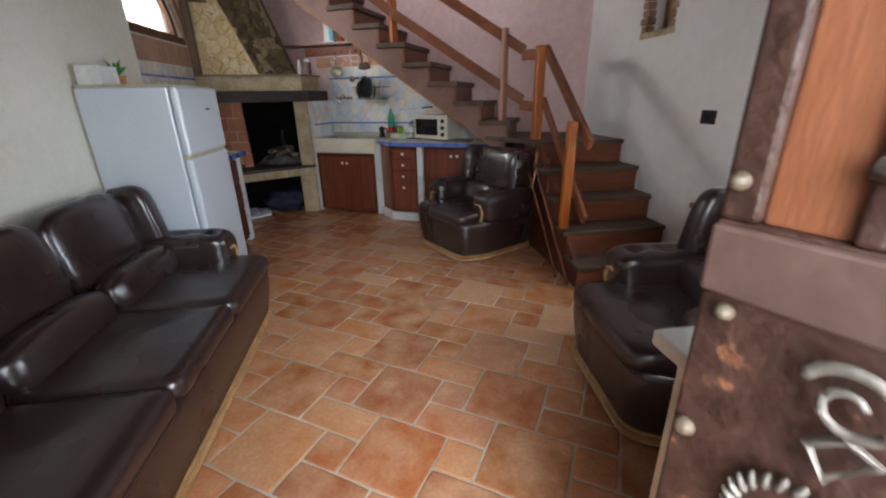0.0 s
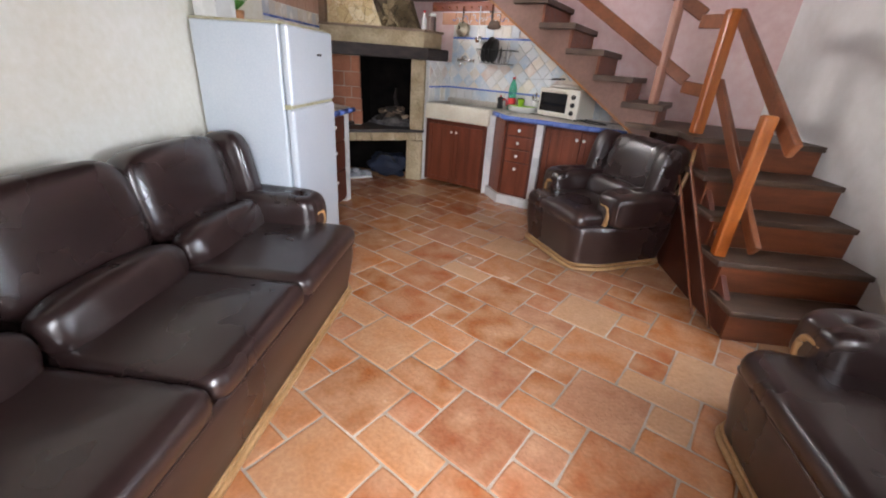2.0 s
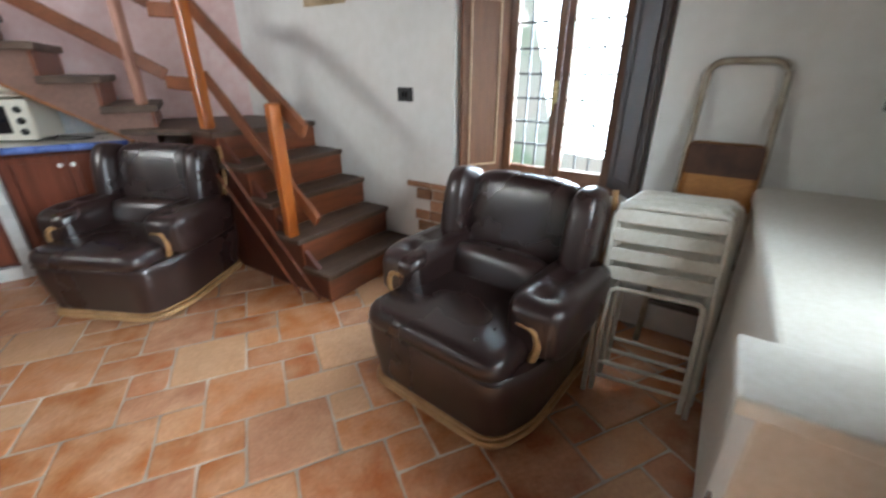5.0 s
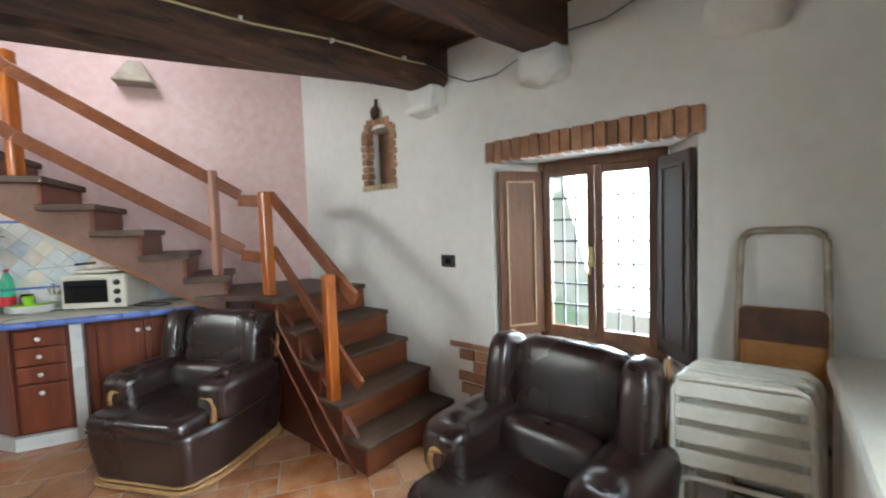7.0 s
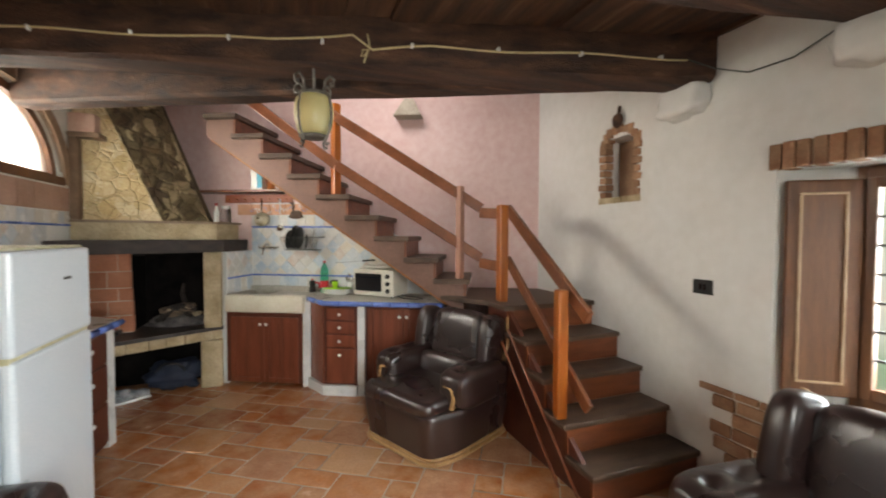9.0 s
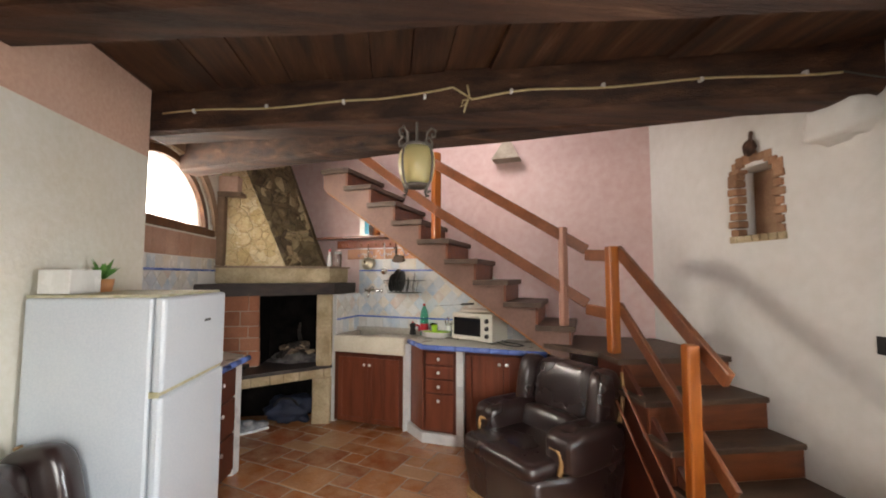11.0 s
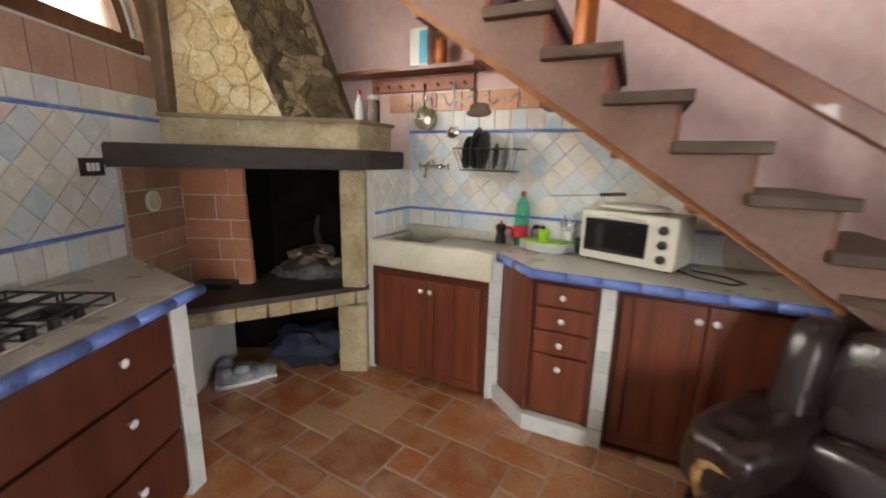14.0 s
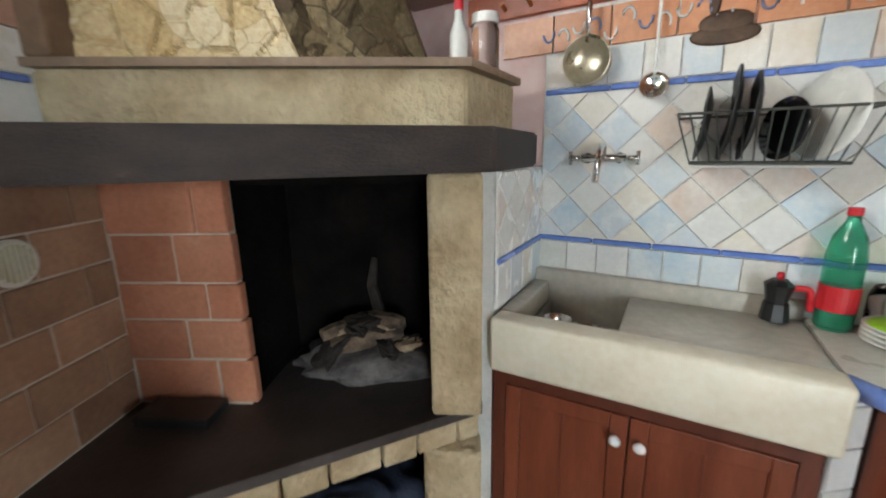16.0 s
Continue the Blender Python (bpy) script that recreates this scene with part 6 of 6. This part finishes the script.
# ---- folding chairs, ladder, chest, things by the entrance ----
def folding_chair(m):
    t = thing("folding_chair", "cream metal folding chair with slatted back, folded up", "chair", m, "folded chairs")
    hw = 0.20
    bm = B()
    tube(bm, rounded([(-hw, 0, 0.0), (-hw, 0, 0.83), (hw, 0, 0.83), (hw, 0, 0.0)], 0.05), 0.011, 8)
    part("back_frame", bm, M_CHAIRMETAL, t, "", True)
    for z in (0.52, 0.60, 0.68, 0.76):
        part("back_slat", box(B(), (-hw + 0.008, -0.008, z), (hw - 0.008, 0.004, z + 0.055), 0.004), M_CHAIRMETAL, t)
    bm = B()
    tube(bm, rounded([(-hw + 0.03, -0.03, 0.03), (-hw + 0.03, -0.03, 0.49), (hw - 0.03, -0.03, 0.49), (hw - 0.03, -0.03, 0.03)], 0.04), 0.010, 8)
    part("front_leg_frame", bm, M_CHAIRMETAL, t, "", True)
    for z in (0.10, 0.16):
        part("crossbar", tube(B(), [(-hw + 0.03, -0.03, z), (hw - 0.03, -0.03, z)], 0.008), M_CHAIRMETAL, t, "", True)
    bm = B()
    tube(bm, rounded([(-hw + 0.015, 0.03, 0.42), (-hw + 0.015, 0.03, 0.84), (hw - 0.015, 0.03, 0.84), (hw - 0.015, 0.03, 0.42)], 0.04), 0.010, 8)
    part("seat_frame", bm, M_CHAIRMETAL, t, "", True)
    return t


fc = folding_chair(pose(1.215, 0.895, 0.012, -13, 0, -82))
copy_thing(fc, pose(1.315, 0.885, 0.012, -13, 0, -84))
copy_thing(fc, pose(1.415, 0.875, 0.012, -12, 0, -86))

ladd = thing("step_ladder", "folded metal step ladder with a paint-worn plywood platform", "ladder")
ml = pose(1.70, 0.80, 0.0, -6, 0, -90)
bm = B()
tube(bm, [ml @ Vector(p) for p in rounded([(-0.165, 0, 0.015), (-0.135, 0, 1.36), (0.135, 0, 1.36), (0.165, 0, 0.015)], 0.07)], 0.014, 8)
part("frame", bm, mat("rusty_tube", (0.26, 0.20, 0.14), (0.55, 0.50, 0.40), 0.45, 9, 0.2, 60, metal=0.3, c3=(0.16, 0.09, 0.05)), ladd, "", True)
part("platform", box(B(), (-0.14, -0.035, 0.74), (0.14, -0.018, 1.04), 0.03, ml, 4), mat("worn_plywood", (0.30, 0.12, 0.03), (0.42, 0.19, 0.05), 0.5, 5, 0.3, 40, c3=(0.10, 0.045, 0.025), stretch=(1, 1, 3)), ladd, "worn orange-brown plywood")
part("worn_strip", box(B(), (-0.136, -0.0375, 0.90), (0.136, -0.0352, 1.032), 0.001, ml), mat("scuffed_brown", (0.055, 0.022, 0.012), (0.12, 0.05, 0.025), 0.55, 9, 0.3, 40, c3=(0.55, 0.50, 0.42), spread=0.55), ladd, "scuffed dark brown upper half")
for z in (0.25, 0.50):
    part("step", box(B(), (-0.15, -0.05, z), (0.15, 0.03, z + 0.025), 0.006, ml), M_TREAD, ladd)

chest = thing("chest_freezer", "off-white chest with a plain flat lid", "chest")
part("body", box(B(), (0.46, -0.03, 0.03), (1.845, 0.645, 0.80), 0.015), M_OFFWHITE, chest)
part("lid", box(B(), (0.44, -0.045, 0.803), (1.855, 0.665, 0.862), 0.012), M_OFFWHITE, chest)
for x in (0.55, 1.75):
    for y in (0.05, 0.57):
        part("foot", lathe(B(), [(0.025, 0), (0.025, 0.032)], (x, y, 0), 10), M_BLACK, chest)
wcab = thing("white_cabinet", "narrow white painted cabinet with an overhanging top", "cabinet")
part("body", box(B(), (0.285, 0.47, 0.0), (0.425, 0.70, 0.87), 0.006), M_OFFWHITE, wcab)
part("top", box(B(), (0.25, 0.45, 0.872), (0.43, 0.735, 0.905), 0.006), M_OFFWHITE, wcab)
part("catch", box(B(), (0.35, 0.700, 0.50), (0.365, 0.708, 0.60), 0.002), M_TREAD, wcab)

M_RUST = mat("rusted_boss", (0.06, 0.042, 0.025), (0.13, 0.095, 0.06), 0.5, 30, 0.3, 80)
# entrance door, opened inwards
door = struct("door_1", box(B(), (0.39, -0.12, 2.0), (0.40, -0.11, 2.01)), M_DOORWOOD, "open weathered brown door with iron scrolls and a glass light")
DA, DBv = Vector((0.415, -0.10)), Vector((0.155, 0.535))
dd_ = DBv - DA
DL = dd_.length
md = Matrix.Translation((DA.x, DA.y, 0)) @ Matrix.Rotation(math.atan2(dd_.y, dd_.x), 4, "Z")
bm = B()
box(bm, (0, -0.022, 0.01), (DL, 0.022, 1.19), 0.006, md)
box(bm, (DL - 0.04, -0.022, 1.19), (DL, 0.022, 2.02), 0.006, md)
box(bm, (0, -0.022, 1.19), (0.09, 0.022, 2.02), 0.006, md)
box(bm, (0.09, -0.022, 1.93), (DL - 0.04, 0.022, 2.02), 0.006, md)
part("leaf", bm, M_DOORWOOD, door)
part("lock_rail", box(B(), (0.0, 0.020, 1.105), (DL, 0.032, 1.185), 0.005, md), mat("dusty_rail", (0.065, 0.034, 0.025), (0.10, 0.056, 0.042), 0.6, 5, 0.2, 40), door, "plain dusty brown rail")
part("upper_panel", box(B(), (0.572, -0.012, 1.19), (DL - 0.04, 0.012, 1.93), 0.003, md), mat("orange_door_panel", (0.17, 0.055, 0.022), (0.25, 0.095, 0.045), 0.4, 3, 0.2, 40, c3=(0.34, 0.13, 0.05), stretch=(4, 4, 0.7)), door, "faded orange wooden panel")
bm = B()
box(bm, (0.548, -0.020, 1.19), (0.572, 0.024, 1.93), 0.005, md)
box(bm, (0.09, -0.020, 1.19), (0.548, 0.024, 1.208), 0.004, md)
part("light_frame", bm, M_DOORWOOD, door)
ledge = [(0.572 - 0.05 * k, 0.026, 1.262 - 0.022 * math.sin(k * 0.55)) for k in range(9)]
part("light_rail", tube(B(), [md @ Vector(p) for p in ledge], 0.011, 8), M_IRON, door, "curved iron bar across the glass", True)
for k in range(11):
    u0 = 0.54 - 0.04 * k
    for e in (-1, 1):
        u1 = max(0.092, min(0.546, u0 + e * 0.40))
        h = abs(u1 - u0) / 0.40 * 0.70
        if h > 0.05:
            part("lattice", tube(B(), [md @ Vector((u0, 0.007, 1.21)), md @ Vector((u1, 0.007, 1.21 + h))], 0.0025, 5), M_LEAD, door)
pane = part("pane", box(B(), (0.09, -0.004, 1.208), (0.548, 0.004, 1.93), 0, md), plain("door_glass", (0.45, 0.42, 0.34), 0.06, 0.0, 0.35, coat=1.0), door, "glass light of the door")
pane.visible_shadow = False


def spiral(cx, cz, r, turns, start, flip=1, n=40):
    out = []
    for i in range(n):
        f = i / (n - 1)
        a = start + flip * turns * 2 * math.pi * f
        q = r * (1 - 0.75 * f)
        out.append(md @ Vector((cx + q * math.cos(a), 0.042, cz + q * math.sin(a))))
    return out


for cx, cz, r, st, fl in ((0.53, 1.045, 0.042, 0.4, 1), (0.30, 1.02, 0.05, 2.2, -1), (0.52, 0.55, 0.05, 1.0, 1), (0.30, 0.40, 0.06, 0.0, 1)):
    pth = spiral(cx, cz, r, 1.35, st, fl)
    part("iron_scroll", tube(B(), pth, [0.007 - 0.003 * i / len(pth) for i in range(len(pth))], 8), M_IRON, door, "grey wrought iron scroll", True)
bm = B()
for k in range(26):
    a = 2 * math.pi * k / 26
    p = Vector((0.535 + 0.062 * math.cos(a), 0.034, 0.86 + 0.062 * math.sin(a)))
    cushion(bm, (0, 0, 0), (0.026, 0.016, 0.010), 2.0, md @ Matrix.Translation(p) @ Matrix.Rotation(-a - 0.6, 4, "Y"), 10, 6)
part("knocker_ring", bm, M_IRON, door, "twisted grey iron ring", True)
part("ring_link", tube(B(), [md @ Vector(p) for p in ((0.50, 0.036, 1.0), (0.53, 0.036, 0.955), (0.55, 0.036, 0.985), (0.525, 0.036, 1.01))], 0.006, 6, True), M_IRON, door)
for x, z, rr in ((0.671, 1.234, 0.011), (0.655, 1.085, 0.011), (0.668, 0.907, 0.014)):
    mk = md @ Matrix.Translation((x, 0.022, z)) @ Matrix.Rotation(radians(-90), 4, "X")
    part("boss", lathe(B(), [(rr, 0), (rr, 0.004), (rr * 0.7, 0.012), (0.004, 0.015)], (0, 0, 0), 16, mk), M_RUST, door, "", True)

# ---- things on the refrigerator, wall cupboard ----
bx = thing("paper_box", "white cardboard box on top of the refrigerator", "box")
part("box", box(B(), (-1.84, 2.80, FZ + 0.013), (-1.72, 2.98, FZ + 0.115), 0.004), M_CERAMIC, bx)
plant = thing("potted_plant", "small green plant in a pot on the refrigerator", "plant")
part("pot", lathe(B(), [(0.035, 0), (0.045, 0.06), (0.042, 0.06), (0.03, 0.01)], (-1.79, 3.10, FZ + 0.013), 18), plain("orange_pot", (0.55, 0.24, 0.10), 0.5), plant, "", True)
random.seed(7)
M_LEAF = mat("leaf_green", (0.06, 0.20, 0.03), (0.12, 0.32, 0.06), 0.5, 20, 0.1, 60, vary=0.2)
for k in range(16):
    a, r, h = random.uniform(0, 6.28), random.uniform(0.03, 0.07), random.uniform(0.04, 0.11)
    o_ = Vector((-1.79, 3.10, FZ + 0.068))
    tip = o_ + Vector((r * math.cos(a), r * math.sin(a), h))
    side = Vector((-math.sin(a), math.cos(a), 0)) * 0.013
    bm = B()
    mid = (o_ + tip) / 2 + Vector((0, 0, 0.015))
    v = [bm.verts.new(p) for p in (o_, mid + side, tip, mid - side)]
    w = [bm.verts.new(p.co + Vector((0, 0, -0.002))) for p in v]
    bm.faces.new(v)
    bm.faces.new(w[::-1])
    for i in range(4):
        bm.faces.new((v[i], v[(i + 1) % 4], w[(i + 1) % 4], w[i]))
    part("leaf", bm, M_LEAF, plant)
cupb = thing("wall_cupboard", "brown wooden wall cupboard with a grey side", "cupboard")
part("body", box(B(), (1.62, -0.055, 1.18), (1.866, 0.36, 1.75), 0.006), M_IRON, cupb)
part("door", box(B(), (1.60, -0.05, 1.19), (1.62, 0.355, 1.74), 0.006), M_WINWOOD, cupb)
slats = thing("wood_batten", "dark wooden batten leaning on the stair side", "batten", None, "battens by the stairs")
part("bar", tube(B(), [(1.035, 3.42, 0.80), (1.05, 2.66, 0.02)], 0.010, 6), M_RISER, slats)
slat2 = thing("wood_batten", "dark wooden batten leaning on the stair side", "batten", None, "battens by the stairs")
part("bar", tube(B(), [(1.01, 3.46, 0.70), (1.02, 2.80, 0.02)], 0.009, 6), M_RISER, slat2)


# ---- pieces: bricks, wall tiles, floor tiles ----
lint = struct("lintel", box(B(), (XR - 0.004, 1.075, 1.805), (XR + 0.08, 2.245, 1.922)), M_MORTAR, "soldier course of worn bricks over the window")
n = 19
for k in range(n):
    y0 = 1.07 + 1.18 * k / n
    part("brick", box(B(), (XR - 0.02 - 0.006 * ((k * 5) % 3), y0 + 0.004, 1.80 - 0.004 * (k % 2)), (XR + 0.06, y0 + 1.18 / n - 0.004, 1.927 + 0.004 * ((k * 3) % 2)), 0.007), M_BRICK, lint)
quoin = struct("brick_patch", box(B(), (XR - 0.004, 2.225, 0.19), (XR + 0.03, 2.40, 0.61)), M_MORTAR, "patch of bare bricks where plaster has fallen")
for k, (y1, z0, h) in enumerate([(2.60, 0.570, 0.040), (2.51, 0.495, 0.070), (2.40, 0.418, 0.072), (2.53, 0.340, 0.072), (2.50, 0.262, 0.072), (2.44, 0.190, 0.066)]):
    a, step = y1, 0
    while a > 2.23:
        b = max(2.222, a - (0.13 if (k + step) % 2 else 0.21))
        if a - b > 0.03:
            part("brick", box(B(), (XR - 0.010 - 0.006 * ((k * 2 + step) % 3), b + 0.005, z0 + 0.004 * (step % 2)), (XR + 0.04, a - 0.004, z0 + h), 0.008), M_BRICK, quoin)
        a, step = b, step + 1


def clip(poly, axis, limit, keep_low):
    out = []
    for p, q in zip(poly, poly[1:] + poly[:1]):
        ip = p[axis] <= limit if keep_low else p[axis] >= limit
        iq = q[axis] <= limit if keep_low else q[axis] >= limit
        if ip:
            out.append(p)
        if ip != iq:
            f = (limit - p[axis]) / (q[axis] - p[axis])
            out.append((p[0] + f * (q[0] - p[0]), p[1] + f * (q[1] - p[1])))
    return out


def area(poly):
    return abs(sum(p[0] * q[1] - q[0] * p[1] for p, q in zip(poly, poly[1:] + poly[:1]))) / 2


def wall_tiles(parent, m, u0, u1, z0, z1, size, diagonal, material, thick=0.008, roof=None):
    """Lays tiles on a wall whose plane is given by m (u along it, z up, v out of it)."""
    g = 0.0022
    cells = []
    if diagonal:
        h = size * math.sqrt(2) / 2
        nu, nz = int((u1 - u0) / h) + 3, int((z1 - z0) / h) + 3
        for i in range(-1, nu):
            for j in range(-1, nz):
                if (i + j) % 2 == 0:
                    cu, cz, r = u0 + i * h, z0 + j * h, h - g * 1.4
                    cells.append([(cu - r, cz), (cu, cz - r), (cu + r, cz), (cu, cz + r)])
    else:
        n = max(1, round((u1 - u0) / size))
        w = (u1 - u0) / n
        cells = [[(u0 + w * i + g, z0 + g), (u0 + w * (i + 1) - g, z0 + g), (u0 + w * (i + 1) - g, z1 - g), (u0 + w * i + g, z1 - g)] for i in range(n)]
    for poly in cells:
        for axis, limit, low_side in ((0, u0, False), (0, u1, True), (1, z0 + g, False), (1, z1 - g, True)):
            poly = clip(poly, axis, limit, low_side)
            if len(poly) < 3:
                break
        if len(poly) < 3 or area(poly) < size * size * 0.03:
            continue
        if roof and min(p[1] - roof(p[0]) for p in poly) > 0.05:
            continue
        bm = B()
        a = [bm.verts.new(m @ Vector((u, 0.0, z))) for u, z in poly]
        c0 = (sum(p[0] for p in poly) / len(poly), sum(p[1] for p in poly) / len(poly))
        b = [bm.verts.new(m @ Vector((c0[0] + (u - c0[0]) * 0.985, thick, c0[1] + (z - c0[1]) * 0.985))) for u, z in poly]
        k = len(poly)
        bm.faces.new(b)
        for i in range(k):
            bm.faces.new((a[i], a[(i + 1) % k], b[(i + 1) % k], b[i]))
        part("tile", bm, material, parent)


def listello(parent, m, u0, u1, z):
    n = max(1, round((u1 - u0) / 0.2))
    for k in range(n):
        a, b = u0 + (u1 - u0) * k / n + 0.001, u0 + (u1 - u0) * (k + 1) / n - 0.001
        part("listello", box(B(), (a, 0.0, z - 0.009), (b, 0.014, z + 0.009), 0.005, m), M_BLUE, parent)


bm = B()
loop = [(0.93, 0.87), (3.04, 0.87), (3.04, 1.81), (2.16, 1.81), (0.93, low(0.93) + 0.03)]
a = [bm.verts.new(MW @ Vector((s, 0.0, z))) for s, z in loop]
b = [bm.verts.new(MW @ Vector((s, 0.003, z))) for s, z in loop]
bm.faces.new(a)
bm.faces.new(b)
for i in range(5):
    bm.faces.new((a[i], a[(i + 1) % 5], b[(i + 1) % 5], b[i]))
bed = struct("wall_tiling", bm, M_TILEGROUT, "pastel diagonal wall tiles with blue listels")
MT = MW @ Matrix.Translation((0, 0.003, 0))
roof = lambda s: low(s) + 0.06
wall_tiles(bed, MT, 0.93, 3.035, 0.872, 1.03, 0.105, False, M_WALLTILE, roof=roof)
wall_tiles(bed, MT, 0.93, 3.035, 1.05, 1.545, 0.105, True, M_WALLTILE, roof=roof)
wall_tiles(bed, MT, 1.80, 3.035, 1.565, 1.68, 0.105, False, M_WALLTILE, roof=roof)
wall_tiles(bed, MT, 1.90, 3.20, 1.682, 1.802, 0.20, False, M_BORDER, 0.010, roof=roof)
listello(bed, MT, 0.93, 3.035, 1.04)
listello(bed, MT, 1.75, 3.035, 1.555)
random.seed(11)
for k in range(22):
    s = 1.98 + 0.05 * k
    z = 1.742 + 0.018 * math.sin(k * 2.1)
    if z < low(s) + 0.02:
        p = [MT @ Vector((s + 0.018 * math.cos(t_), 0.0125, z + 0.026 * math.sin(t_))) for t_ in np.linspace(0.3 + (k % 2) * 2.6, 3.6 + (k % 2) * 2.6, 9)]
        part("scroll_motif", tube(B(), p, 0.004, 5), M_TILEWHITE if k % 3 else plain("blue_motif", (0.20, 0.24, 0.42), 0.4), bed, "", True)
MA = Matrix(((0, 1, 0, XA + 0.004), (1, 0, 0, 0), (0, 0, 1, 0), (0, 0, 0, 1)))
bed2 = struct("alcove_tiling", box(B(), (XA, 3.555, 0.86), (XA + 0.004, 5.30, 1.86)), M_TILEGROUT, "pastel diagonal wall tiles of the hob alcove")
wall_tiles(bed2, MA, 3.56, 4.86, 0.866, 1.006, 0.105, False, M_WALLTILE)
wall_tiles(bed2, MA, 3.56, 4.865, 1.026, 1.535, 0.105, True, M_WALLTILE)
wall_tiles(bed2, MA, 3.56, 5.25, 1.555, 1.655, 0.105, False, M_WALLTILE)
wall_tiles(bed2, MA, 3.56, 5.28, 1.657, 1.855, 0.20, False, M_BORDER2, 0.012)
listello(bed2, MA, 3.56, 4.865, 1.016)
listello(bed2, MA, 3.56, 5.22, 1.545)
MR = Matrix(((BNRM.x, -BDIR.x, 0, bw(3.038, -0.12)[0]), (BNRM.y, -BDIR.y, 0, bw(3.038, -0.12)[1]), (0, 0, 1, 0), (0, 0, 0, 1)))
bed3 = struct("return_tiling", box(B(), (0.0, 0.0, 0.89), (0.445, 0.002, 1.30), 0, MR), M_TILEGROUT, "pastel tiles on the return beside the fireplace")
wall_tiles(bed3, MR, 0.0, 0.44, 0.89, 1.03, 0.105, False, M_WALLTILE)
wall_tiles(bed3, MR, 0.0, 0.44, 1.05, 1.30, 0.105, True, M_WALLTILE)
listello(bed3, MR, 0.0, 0.44, 1.04)

# terracotta floor tiles: a repeating group of one large square, one oblong and one small square
U = 0.1635
FA = radians(-32.5)
random.seed(21)
fm = Matrix.Translation((-4.05, 1.25, 0)) @ Matrix.Rotation(FA, 4, "Z") @ Matrix.Translation((0.105 * U, 0.085 * U, 0))


def worn_tile(w, h, seed):
    """A hand-made tile with slightly wavy edges and a softened rim."""
    g, rim, n = 0.0033, 0.006, 4
    bm = B()
    x, y = w * U / 2 - g, h * U / 2 - g
    corners = [(-x, -y), (x, -y), (x, y), (-x, y)]
    loop = []
    for (ax, ay), (bx, by) in zip(corners, corners[1:] + corners[:1]):
        for k in range(n):
            f = k / n
            loop.append((ax + (bx - ax) * f, ay + (by - ay) * f))
    outer, inner, under = [], [], []
    for k, (px, py) in enumerate(loop):
        q = 0.0026 * noise.noise((px * 13 + seed * 5.3, py * 13, seed * 1.7))
        cut = 0.0035 if k % n == 0 else 0.0
        sx, sy = 1 - (cut + abs(q)) / x, 1 - (cut + abs(q)) / y
        under.append(bm.verts.new((px * sx, py * sy, -0.012)))
        outer.append(bm.verts.new((px * sx, py * sy, -0.0028)))
        inner.append(bm.verts.new((px * (sx - rim / x), py * (sy - rim / y), 0.0006 * noise.noise((px * 9, py * 9, seed)))))
    m_ = len(loop)
    for a, b in ((under, outer), (outer, inner)):
        for k in range(m_):
            bm.faces.new((a[k], a[(k + 1) % m_], b[(k + 1) % m_], b[k]))
    bm.faces.new(inner)
    return mesh_of("floor_tile", bm, M_TILE)


tile_kinds = {(w, h): [worn_tile(w, h, k) for k in range(3)] for w, h in ((2, 2), (2, 1), (1, 1))}
for a in range(-20, 30):
    for b in range(-20, 30):
        i, j = 18 + a + 3 * b, 19 - 2 * a + b
        for di, dj, w, h in ((0, 0, 2, 2), (2, 0, 2, 1), (2, 1, 1, 1)):
            c = fm @ Vector(((i + di + w / 2) * U, (j + dj + h / 2) * U, 0))
            if not (-2.3 < c.x < 2.0 and -0.3 < c.y < 6.0) or c.y > 4.55 + (1.87 - c.x) * 0.4964:
                continue
            piece("tile", tile_kinds[(w, h)][(i * 7 + j * 3) % 3], floor, (c.x, c.y, 0.0015 * noise.noise((c.x * 7, c.y * 7, 0))), FA)
